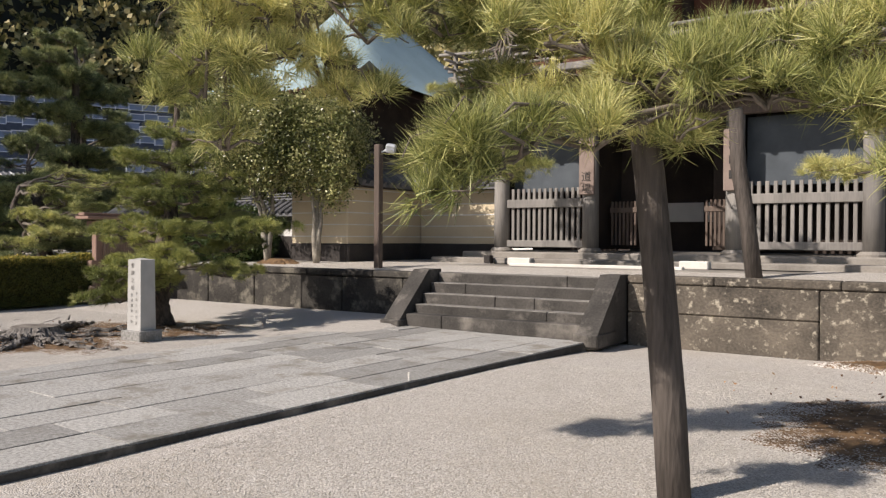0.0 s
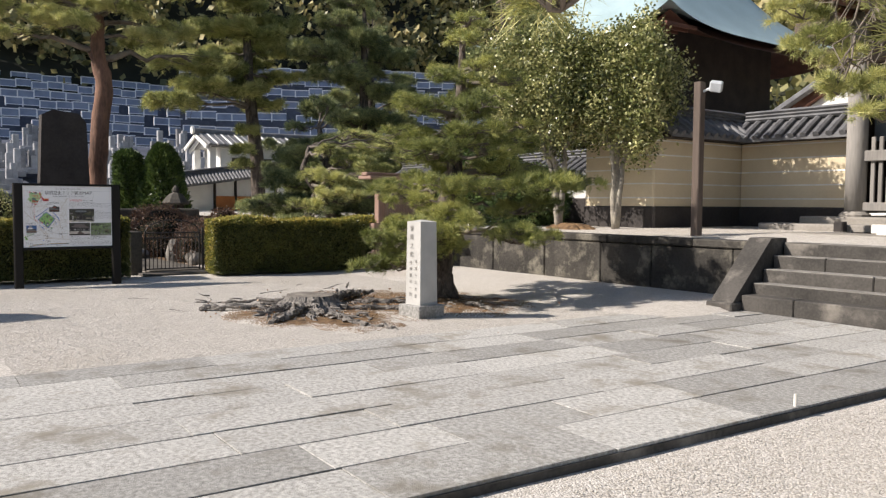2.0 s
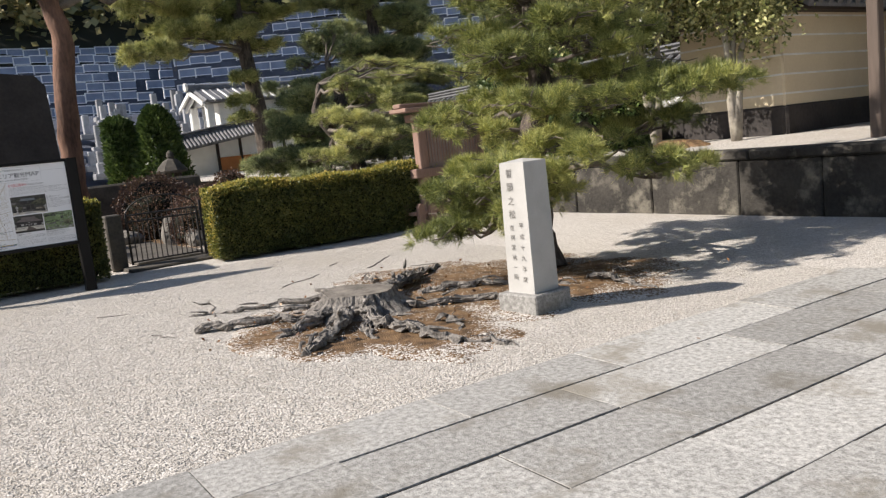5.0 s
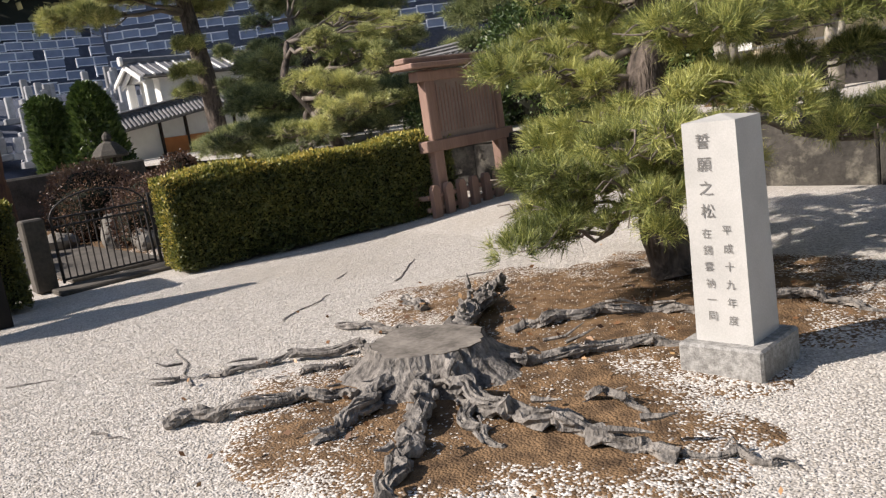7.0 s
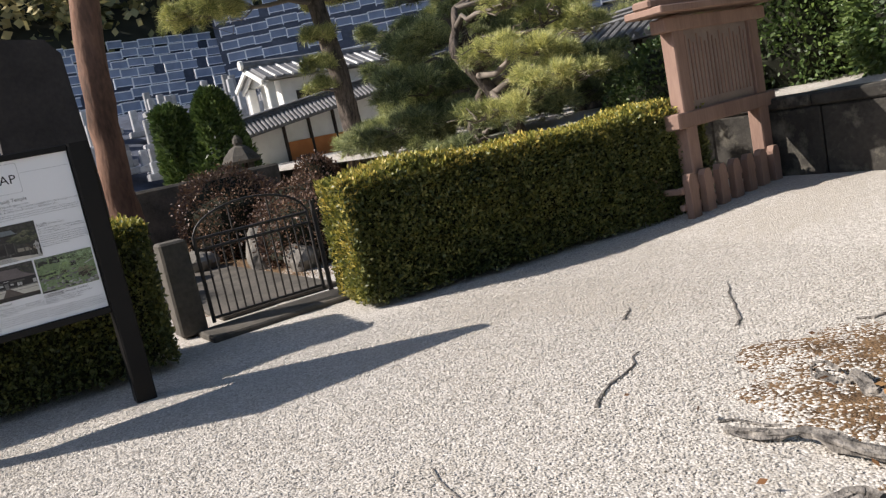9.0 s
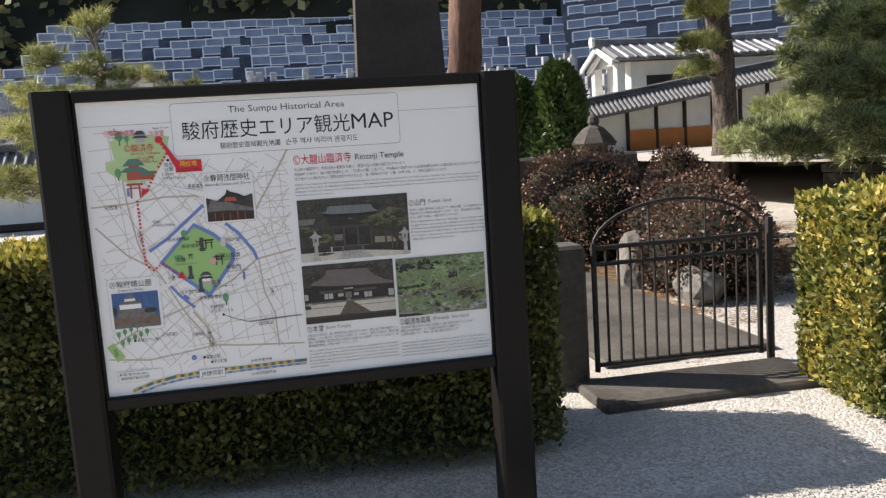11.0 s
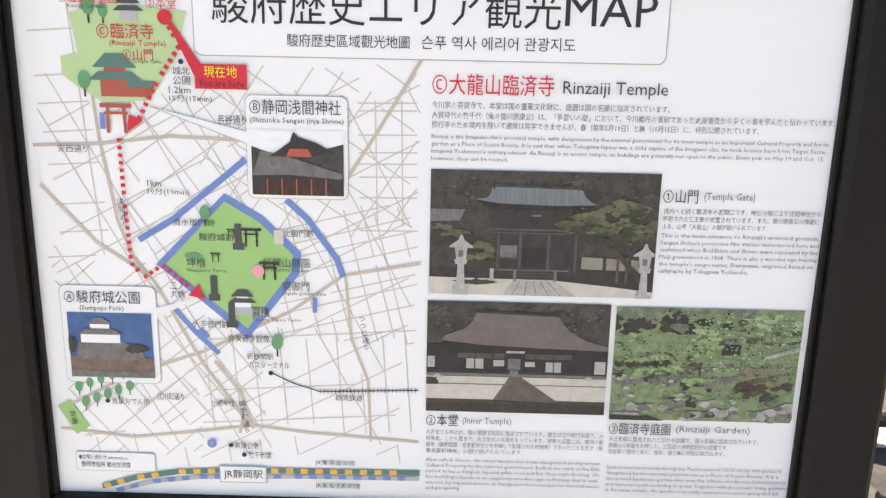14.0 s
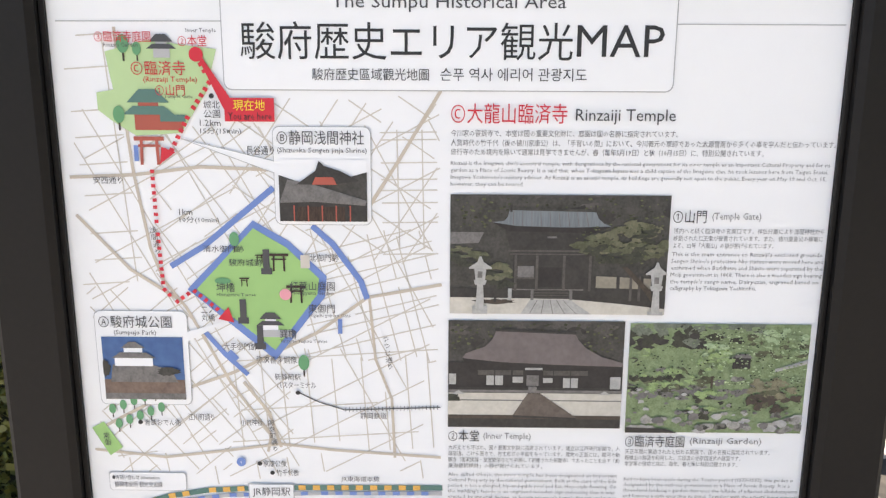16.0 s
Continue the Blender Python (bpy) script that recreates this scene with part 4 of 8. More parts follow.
# ---- the pine beside the marker ----
main_pads = [(-12.15, 8.1, 0.62, 0.42, 0.16), (-12.0, 7.9, 0.85, 0.4, 0.15), (-11.95, 8.25, 1.05, 0.4, 0.15), (-11.25, 8.0, 0.8, 0.5, 0.18), (-10.95, 7.95, 0.98, 0.45, 0.16), (-11.6, 8.2, 1.18, 0.42, 0.15), (-11.0, 8.3, 1.3, 0.42, 0.15), (-11.45, 7.8, 0.6, 0.58, 0.22), (-11.7, 7.75, 0.92, 0.45, 0.18), (-11.1, 7.75, 1.08, 0.42, 0.16), (-10.35, 9.1, 0.95, 0.6, 0.2), (-10.6, 8.5, 1.2, 0.5, 0.18), (-12.0, 8.35, 1.5, 0.42, 0.16),
             (-12.25, 8.9, 1.75, 0.45, 0.15), (-12.9, 9.2, 1.8, 0.5, 0.14), (-12.6, 9.4, 1.35, 0.45, 0.18), (-11.1, 9.9, 1.35, 0.6, 0.2), (-10.7, 10.3, 1.75, 0.6, 0.2), (-10.4, 9.6, 1.7, 0.6, 0.2)]
main_pads += layered((-11.5, 9.0, 0), 4.25, 1.3, 9, 1.75, seed=5, lean=(-0.45, 0.4), thick=0.13, shape=0.6, per=5)
pine("yellow-green garden pine with layered pads and a dark trunk", [(-11.55, 8.7, 0), (-11.62, 8.68, 0.5), (-11.75, 8.75, 1.1), (-11.7, 8.95, 1.8), (-11.9, 9.1, 2.6), (-12.0, 9.3, 3.4), (-12.1, 9.4, 4.2)], [0.165, 0.155, 0.145, 0.125, 0.095, 0.065, 0.03], main_pads, M_BARK, M_NEEDLE, tufts=210, count=42, length=0.11, width=0.0048, spread=0.55, lumps=1.3)

# ---- the propped pine over the start of the walk ----
near_pads = [(-2.7, 4.9, 3.12, 0.36, 0.2), (-2.3, 4.95, 2.95, 0.36, 0.2), (-1.95, 5.0, 3.0, 0.34, 0.2), (-1.85, 4.95, 2.72, 0.3, 0.18), (-1.55, 4.95, 2.75, 0.32, 0.18), (-1.28, 5.0, 2.76, 0.32, 0.18), (-1.05, 5.0, 2.62, 0.3, 0.18), (-0.78, 5.0, 2.72, 0.32, 0.2), (-0.45, 5.0, 2.82, 0.34, 0.2), (-0.55, 5.0, 2.42, 0.3, 0.18), (-2.9, 4.9, 2.62, 0.34, 0.2), (-2.5, 4.9, 2.45, 0.32, 0.18),
             (-2.1, 5.0, 2.4, 0.3, 0.16), (-3.2, 4.8, 2.36, 0.34, 0.2), (-3.3, 4.75, 2.1, 0.28, 0.16), (-2.3, 3.55, 2.02, 0.34, 0.2), (-2.35, 3.6, 1.82, 0.24, 0.14), (-2.2, 3.9, 2.15, 0.36, 0.2), (-1.98, 4.3, 2.2, 0.38, 0.2), (-2.15, 4.4, 2.85, 0.42, 0.24), (-1.6, 4.7, 2.5, 0.38, 0.2), (-1.45, 4.7, 2.2, 0.32, 0.16), (-1.27, 4.75, 2.5, 0.38, 0.2),
             (-0.98, 4.85, 2.38, 0.34, 0.18), (-0.3, 4.9, 2.25, 0.4, 0.22), (-0.5, 4.9, 3.6, 0.5, 0.25), (-1.1, 5.2, 3.7, 0.55, 0.25), (-0.1, 5.4, 2.6, 0.42, 0.22), (-0.2, 4.7, 1.95, 0.28, 0.16), (-1.4, 5.6, 3.9, 0.6, 0.25), (0.1, 6.1, 3.2, 0.55, 0.25)]
pine("leaning pine with long pale-green needles, held by a prop", [(0.9, 7.3, 0), (0.85, 7.0, 0.9), (0.7, 6.6, 1.7), (0.2, 5.9, 2.3), (-0.6, 5.2, 2.5), (-1.4, 4.85, 2.35)], [0.2, 0.18, 0.16, 0.12, 0.07, 0.035], near_pads, M_BARK, M_NEEDLE_LONG, tufts=125, count=40, length=0.2, width=0.007, limb=0.016, twigs=4, spread=0.5, hang=True, lumps=0.9)
high_pads = [(-3.2, 4.25, 3.25, 0.36, 0.2), (-3.0, 4.45, 3.0, 0.34, 0.2), (-3.75, 3.95, 3.3, 0.36, 0.2), (-3.45, 4.3, 3.4, 0.36, 0.2), (-2.75, 4.6, 3.15, 0.32, 0.18), (-3.95, 3.6, 2.75, 0.36, 0.2), (-4.15, 3.4, 2.55, 0.42, 0.25), (-4.2, 3.45, 3.0, 0.42, 0.25), (-3.65, 3.95, 2.72, 0.36, 0.22), (-3.85, 3.7, 3.05, 0.4, 0.22), (-3.4, 4.15, 2.95, 0.36, 0.22), (-4.1, 3.55, 2.2, 0.28, 0.18), (-3.5, 4.1, 2.55, 0.32, 0.2)]
pine("long pine bough hanging over the forecourt from the leaning pine", [(0.7, 6.6, 1.7), (0.4, 6.5, 4.0), (-1.2, 5.6, 5.0), (-2.8, 4.6, 4.8), (-4.0, 3.6, 3.7)], [0.12, 0.1, 0.08, 0.06, 0.03], high_pads, M_BARK, M_NEEDLE_LONG, tufts=150, count=40, length=0.17, width=0.006, name="pine_bough", limb=0.014, twigs=4, spread=0.5, hang=True)
plat_pads = [(-8.8, 14.1, 4.0, 0.7, 0.25), (-9.0, 13.9, 4.5, 0.6, 0.2), (-7.8, 13.6, 3.2, 0.6, 0.2), (-6.9, 13.0, 2.9, 0.6, 0.2), (-7.9, 12.95, 3.1, 0.5, 0.2), (-7.3, 13.3, 2.75, 0.5, 0.18), (-6.5, 13.1, 3.6, 0.7, 0.22), (-8.4, 13.9, 3.7, 0.6, 0.2), (-5.6, 13.2, 3.9, 0.8, 0.25), (-4.6, 13.0, 4.2, 0.8, 0.25), (-7.5, 13.5, 4.4, 0.7, 0.2), (-1.5, 13.3, 2.6, 0.6, 0.2), (-0.8, 13.0, 3.2, 0.8, 0.2), (-2.4, 13.2, 4.2, 0.8, 0.2)]
pine("old leaning pine spreading over the platform before the gate", [(1.6, 13.9, 0.95), (1.5, 13.8, 3.4), (-0.2, 13.5, 6.4), (-3.2, 13.3, 7.2), (-5.4, 13.4, 6.8), (-7.6, 13.6, 5.6)], [0.26, 0.22, 0.15, 0.1, 0.07, 0.035], plat_pads, M_BARK, M_NEEDLE_LONG, tufts=110, count=34, length=0.16, width=0.008, limb=0.025, hang=True)
prop = thing("tree_prop", "round weathered timber prop under the pine", "prop post", at=(-1.53, 4.85, -0.07))
part("shaft", Geo().tube([(-1.49, 4.84, -0.25), (-1.54, 4.85, 0.5), (-1.61, 4.86, 1.25), (-1.68, 4.85, 1.95), (-1.76, 4.82, 2.6)], [0.105, 0.105, 0.1, 0.095, 0.085], 20, 0.012), M_PROP, prop, smooth=True)
part("rope", Geo().tube([(-1.705, 4.845, 2.2), (-1.715, 4.845, 2.28)], 0.1, 16), M_TWIG, prop, "brown rope binding")
prop2 = thing("tree_prop", "leaning round timber prop on the platform edge", "prop post", at=(-2.84, 13.2, 0.9))
part("shaft", Geo().tube([(-2.84, 13.1, 0.85), (-2.95, 13.1, 1.8), (-3.1, 13.1, 2.7), (-3.15, 13.1, 3.6)], [0.13, 0.125, 0.12, 0.11], 14, 0.02), M_PROP, prop2, smooth=True)

# ---- lamp pole and small things on the platform ----
lp = thing("lamp_pole", "square brown timber pole carrying a small floodlight", "lamp post", at=(-10.14, 12.83, 0.9))
part("pole", Geo().box((-10.14, 12.83, 2.15), (0.14, 0.14, 2.6), 0.012), M_POLE, lp)
part("bracket", Geo().tube([(-10.1, 12.83, 3.28), (-9.95, 12.9, 3.35)], 0.02, 8), M_LAMP, lp)
part("floodlight", Geo().box((-9.9, 12.93, 3.36), (0.2, 0.14, 0.17), 0.02, pose(0, 0, 0, 20, 10, 30)), M_LAMP, lp, "pale floodlight head")
bx = tagged(part("junction_box", Geo().box((-9.06, 15.45, 1.06), (0.17, 0.17, 0.2), 0.02), M_DARKSTONE), "small dark stone block on the platform", "block")
for x, s in ((-8.05, 0.55), (-4.35, 0.55)):
    tagged(part("curb_block", Geo().box((x, 15.1, 1.05), (s, 0.24, 0.16), 0.02), M_WHITE_STONE), "white squared stone block", "stone block", "white stone blocks")
tagged(part("curb_strip", Geo().box((-6.2, 14.55, 0.99), (3.6, 0.16, 0.09), 0.015), M_WHITE_STONE), "long low white stone strip", "stone strip")
pad = structure("paving_gate", Geo().box((-5.6, 14.9, 0.93), (6.6, 1.9, 0.1), 0.01), M_CONCRETE, "pale stone paving before the gate", "paving")


# ---- broadleaf evergreens on the platform ----
def broadleaf(label, base, stems, crown, count, size):
    tree = thing("evergreen_tree", label, "tree", at=base)
    g = Geo()
    for x, y, z in stems:
        p = bend(base, (base[0] + 0.25 * (x - base[0]), base[1] + 0.25 * (y - base[1]), base[2] + 1.3), 5, 0, 0.02)
        q = bend(p[-1], (x, y, z), 7, 0, 0.05)
        g.tube(np.r_[p, q[1:]], np.linspace(0.075, 0.015, 11), 9, 0.06)
        for k in range(9):
            s = q[rng.integers(1, 6)]
            e = s + rng.normal(size=3) * (0.4, 0.4, 0.25) + (0, 0, 0.35)
            g.tube(bend(s, e, 5, 0.02, 0.08), np.linspace(0.018, 0.005, 5), 5)
    part("trunk", g, M_SMOOTH_BARK, tree, "mottled pale stems", True)
    c, rad = np.array(crown[:3]), np.array(crown[3:])
    n = count // 14
    d = unit(rng.normal(size=(n, 3)))
    q = rng.uniform(0.35, 1, (n, 1)) ** 0.5
    lump = 1 + 0.16 * np.sin(d[:, :1] * 5 + d[:, 1:2] * 4) + 0.1 * rng.normal(size=(n, 1))
    P = c + d * q * lump * rad
    P = np.repeat(P, 14, 0) + 0.11 * rng.normal(size=(n * 14, 3))
    part("crown", tri_mesh("crown", leaves(P, size), M_LEAF, 4), M_LEAF, tree, "crown of small glossy leaves")


broadleaf("clipped broadleaf evergreen with a forked pale trunk", (-13.6, 13.1, 0.9), [(-14.3, 12.8, 3.9), (-13.4, 13.5, 4.2), (-13.8, 12.9, 4.0)], (-14.0, 13.0, 3.85, 1.3, 1.15, 1.3), 34000, 0.078)
broadleaf("slender broadleaf evergreen before the plaster wall", (-12.55, 13.6, 0.92), [(-12.6, 13.7, 3.9), (-12.2, 13.9, 3.8), (-12.7, 13.4, 4.0)], (-12.45, 13.75, 3.7, 1.1, 1.0, 1.3), 29000, 0.078)
soil("ground_soil_trees", -13.4, 13.2, 1.3, 0.5, 0.96, "low earth mound under the evergreens", seed=13)


# ---- clipped hedge and iron gate ----
def hedge(label, a, b, width, height, count, seed):
    """A clipped hedge: dense small leaves over a near-black core painted as inner shade, top and faces slightly uneven.
    """
    r = np.random.default_rng(seed)
    a, b = np.array(a), np.array(b)
    L = np.linalg.norm(b - a)
    d = (b - a) / L
    nrm = np.array((d[1], -d[0]))
    h = thing("clipped_hedge", label, "hedge", "clipped hedges", at=(*((a + b) / 2), 0))
    ang = math.degrees(math.atan2(d[1], d[0]))
    part("inner_mass", Geo().box((*((a + b) / 2), height / 2 - 0.03), (L - 0.2, width - 0.2, height - 0.14), 0.08, pose(0, 0, 0, 0, 0, ang)), M_HEDGE_IN, h, "near-black core, shade between the leaves put into its colour")
    area = np.array([L * height, L * height, L * width, width * height, width * height])
    which = r.choice(5, count, p=area / area.sum())
    s, z, w = r.uniform(0, L, count), r.uniform(0.03, height, count), r.uniform(-width / 2, width / 2, count)
    w = np.where(which == 0, width / 2, np.where(which == 1, -width / 2, w))
    z = np.where(which == 2, height, z)
    s = np.where(which == 3, 0, np.where(which == 4, L, s))
    deep = r.exponential(0.035, count)
    w, z = np.where(which < 2, w * (1 - deep / width * 2), w), np.where(which == 2, z - deep, z)
    s = np.where(which == 3, s + deep, np.where(which == 4, s - deep, s))
    wave = 0.03 * np.sin(s * 2.3) + 0.025 * np.sin(s * 5.1 + z * 4) + 0.02 * r.normal(size=count)
    z = z + np.where(which == 2, wave, 0)
    w = w + np.where(which < 2, np.sign(w) * wave, 0)
    P = np.stack([a[0] + d[0] * s + nrm[0] * w, a[1] + d[1] * s + nrm[1] * w, z], 1)
    out = np.stack([np.where(which == 0, nrm[0], np.where(which == 1, -nrm[0], 0)), np.where(which == 0, nrm[1], np.where(which == 1, -nrm[1], 0)), np.full(count, 0.6)], 1)
    part("foliage", tri_mesh("foliage", leaves(P, 0.036, out, 0.6), M_HEDGE, 4), M_HEDGE, h, "small dark green clipped leaves")
    # Top and south-end leaves get the yellow colour, sunlight included in it.
    sunny = (which == 2) | (which == 3) | ((z > height - 0.09) & (r.uniform(size=count) < 0.5))
    Q = P[sunny] + (0, 0, 0.012)
    part("top_foliage", tri_mesh("top_foliage", leaves(Q, 0.046, out[sunny] + (0, 0, 0.5), 0.5), M_SUN_SHOOT, 4), M_SUN_SHOOT, h, "yellow shoots, sunlight on hedge top and end put into their colour")


hedge("long clipped green hedge with a yellowing top", (-17.35, 7.25), (-16.75, 10.9), 0.8, 1.05, 120000, 1)
hedge("clipped green hedge behind the map board", (-17.75, 1.2), (-17.55, 5.72), 0.75, 1.08, 100000, 2)
hedge("clipped hedge on the far side of the board", (-18.2, -4.5), (-17.8, 0.9), 0.75, 1.1, 30000, 3)

ig = thing("iron_gate", "low rusty black iron bar gate, closed", "gate", at=(-18.2, 6.8, 0))
for y in (6.27, 7.36):
    part("stile", Geo().tube([(-18.2, y, 0.04), (-18.2, y, 0.83)], 0.018, 8), M_IRON, ig)
for z in (0.08, 0.7, 0.8):
    part("rail", Geo().tube([(-18.2, 6.27, z), (-18.2, 7.36, z)], 0.014, 8), M_IRON, ig)
for k in range(1, 14):
    y = 6.27 + 1.09 * k / 14
    part("bar", Geo().tube([(-18.2, y, 0.08), (-18.2, y, 0.8)], 0.009, 6), M_IRON, ig)
arc = [(-18.2, 6.27 + 1.09 * (0.5 - 0.5 * math.cos(math.pi * k / 16)), 0.8 + 0.26 * math.sin(math.pi * k / 16)) for k in range(17)]
part("arch", Geo().tube(arc, 0.011, 8), M_IRON, ig, "thin arched top bar")
for y in (6.63, 7.0):
    part("arch_bar", Geo().tube([(-18.2, y, 0.8), (-18.2, y, 1.04)], 0.008, 6), M_IRON, ig)
gp = thing("gate_post", "stumpy square grey stone gate post", "post", at=(-18.2, 6.05, 0))
part("shaft", Geo().box((-18.2, 6.06, 0.42), (0.24, 0.24, 0.84), 0.02), M_LANTERN, gp)
gp2 = thing("gate_post", "thin iron gate post by the hedge", "post", at=(-18.2, 7.43, 0))
part("shaft", Geo().tube([(-18.2, 7.43, 0), (-18.2, 7.43, 0.9)], 0.025, 8), M_IRON, gp2)
tagged(part("threshold_stone", Geo().box((-17.85, 6.75, 0.0), (0.5, 1.35, 0.07), 0.02), M_LANTERN), "worn stone threshold before the iron gate", "threshold")
tagged(part("garden_path", Geo().box((-20.3, 7.0, 0.01), (3.8, 1.2, 0.05), 0.015), M_LANTERN), "worn concrete garden path behind the gate", "path", kind="structure")


# ---- wooden notice board with its little fence ----
nb = thing("notice_board", "roofed pinkish timber notice board on two legs", "notice board", at=(-16.4, 11.2, 0))
NB = pose(-16.4, 11.2, 0, 0, 0, 6) @ Matrix.Diagonal((1, 1.16, 1, 1))
for y in (-0.56, 0.56):
    part("leg", Geo().box((0, y, 0.95), (0.15, 0.15, 1.9), 0.012).turn(NB), M_SIGNWOOD, nb)
for z, h in ((0.93, 0.15), (1.82, 0.13)):
    part("rail", Geo().box((0.01, 0, z), (0.17, 1.5, h), 0.012).turn(NB), M_SIGNWOOD, nb)
nbp = part("panel", Geo().box((0.01, 0, 1.38), (0.05, 1.02, 0.78), 0.005).turn(NB), M_SIGNSLAT, nb, "faded boarded panel")
for y in (-0.52, 0.52):
    part("panel_frame", Geo().box((0.045, y, 1.38), (0.06, 0.07, 0.8), 0.008).turn(NB), M_SIGNWOOD, nb)
for k in range(17):
    part("writing_line", Geo().box((0.04, -0.44 + 0.055 * k, 1.4 - 0.02 * (k % 3)), (0.012, 0.02, 0.62 - 0.04 * (k % 3)), 0.003).turn(NB), M_SIGNWOOD, nbp)
part("roof_board", Geo().box((0.02, 0, 1.95), (0.42, 1.85, 0.07), 0.012).turn(NB), M_SIGNWOOD, nb, "overhanging cap board")
part("roof_ridge", Geo().box((0.02, 0, 2.02), (0.2, 1.87, 0.08), 0.02).turn(NB), M_SIGNWOOD, nb)
nf = thing("picket_fence", "low pinkish timber picket fence round the notice board", "fence", at=(-16.3, 11.2, 0))
for k in range(8):
    y = -0.78 + 0.215 * k
    o = [(y - 0.055, 0), (y + 0.055, 0), (y + 0.055, 0.4), (y + 0.03, 0.45), (y - 0.03, 0.45), (y - 0.055, 0.4)]
    part("picket", Geo().prism(o, 0.1, 0.17, "x").turn(NB), M_SIGNWOOD, nf)
for z in (0.14, 0.3):
    part("rail", Geo().box((0.08, -0.02, z), (0.05, 1.7, 0.06), 0.008).turn(NB), M_SIGNWOOD, nf)
for x in (-0.25, -0.55):
    part("picket", Geo().box((x, -0.78, 0.22), (0.1, 0.07, 0.44), 0.01).turn(NB), M_SIGNWOOD, nf)
part("rail", Geo().box((-0.25, -0.78, 0.28), (0.75, 0.05, 0.06), 0.008).turn(NB), M_SIGNWOOD, nf)


# ---- garden behind the hedge ----
def bush(label, c, rad, count, size, material, seed, name="round_bush"):
    r = np.random.default_rng(seed)
    b = thing(name, label, "bush", at=(c[0], c[1], 0))
    d = unit(r.normal(size=(count, 3)))
    lump = 1 + 0.07 * np.sin(d[:, 0] * 7 + seed) + 0.06 * np.sin(d[:, 1] * 9) + 0.05 * r.normal(size=count)
    P = np.array(c) + d * np.array(rad) * (lump * r.uniform(0.88, 1, count))[:, None]
    P = P[P[:, 2] > 0.02]
    part("foliage", tri_mesh("foliage", leaves(P, size, unit(P - np.array(c))), material, 4), material, b)
    core = Geo()
    th = np.linspace(0, 2 * np.pi, 12, endpoint=False)
    q = min(rad[0], rad[1])
    # Solid core coloured as the shade inside the bush.
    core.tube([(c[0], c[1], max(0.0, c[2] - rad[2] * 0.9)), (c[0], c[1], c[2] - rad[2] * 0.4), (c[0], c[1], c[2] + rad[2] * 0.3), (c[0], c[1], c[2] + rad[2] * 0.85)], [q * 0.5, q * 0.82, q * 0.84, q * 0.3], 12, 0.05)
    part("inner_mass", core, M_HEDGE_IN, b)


soil("ground_soil_garden", -23.2, 8.0, 5.0, 3.9, 0.03, "dark brown earth of the garden behind the gate", seed=21)
soil("ground_soil_shrubs", -23.0, 2.0, 4.6, 3.4, 0.03, "dark brown earth under the garden shrubs", seed=22)
bush("clipped round azalea with rusty winter leaves", (-22.9, 8.1, 0.55), (0.8, 0.8, 0.75), 9000, 0.045, M_AZALEA, 1)
bush("clipped round azalea with rusty winter leaves", (-21.6, 8.7, 0.4), (0.75, 0.75, 0.6), 9000, 0.045, M_AZALEA, 2)
bush("dark rusty azalea bush by the lantern", (-26.0, 9.0, 0.6), (0.9, 0.9, 0.7), 6000, 0.06, M_AZALEA, 3)
bush("rounded reddish shrub near the lantern", (-28.3, 11.9, 0.55), (0.55, 0.55, 0.65), 4000, 0.07, M_AZALEA, 4)
bush("low dark green shrub behind the hedge", (-19.6, 9.6, 0.4), (0.7, 0.9, 0.55), 6000, 0.05, M_LEAF, 5)
bush("low dark green shrub behind the hedge", (-20.5, 5.0, 0.5), (0.8, 0.9, 0.65), 6000, 0.05, M_LEAF, 6)
# Next three shrubs use the darker conifer green to put shade into their leaves.
bush("wide dark evergreen shrub on the platform", (-17.2, 14.0, 1.75), (1.4, 1.0, 1.15), 20000, 0.075, M_CONE, 11)
bush("dark evergreen shrub on the platform edge", (-15.3, 13.7, 1.45), (1.1, 0.9, 0.8), 14000, 0.07, M_CONE, 12)
bush("broad dark evergreen shrub behind the notice board", (-18.2, 12.6, 0.9), (0.9, 0.7, 0.95), 13000, 0.06, M_CONE, 13)
bush("low yellow-green shrub behind the map board", (-24.5, 3.2, 0.5), (1.0, 1.1, 0.7), 7000, 0.06, M_HEDGE, 7)
bush("round clipped shrub far across the garden", (-33, 5.5, 0.9), (1.0, 1.0, 0.9), 4000, 0.09, M_LEAF, 8)
bush("round clipped shrub far across the garden", (-34, 3.6, 0.9), (0.9, 0.9, 0.9), 4000, 0.09, M_LEAF, 9)
bush("rounded azalea beside the gate path", (-20.4, 8.2, 0.35), (0.6, 0.6, 0.5), 6000, 0.045, M_AZALEA, 10)


def rock(c, s, seed, label="grey garden rock", material=None):
    bm = bmesh.new()
    bmesh.ops.create_icosphere(bm, subdivisions=3, radius=1)
    for v in bm.verts:
        k = 1 + 0.28 * noise.noise(v.co * 1.1 + Vector((seed * 7.1, 0, 0))) + 0.12 * noise.noise(v.co * 3.1 + Vector((0, seed, 0)))
        v.co = Vector((v.co.x * s[0] * k + c[0], v.co.y * s[1] * k + c[1], v.co.z * s[2] * k + c[2]))
    me = bpy.data.meshes.new("garden_rock")
    bm.to_mesh(me)
    bm.free()
    me.materials.append(material or M_ROCK)
    tagged(part("garden_rock", me, M_ROCK), label, "rock", "garden rocks")


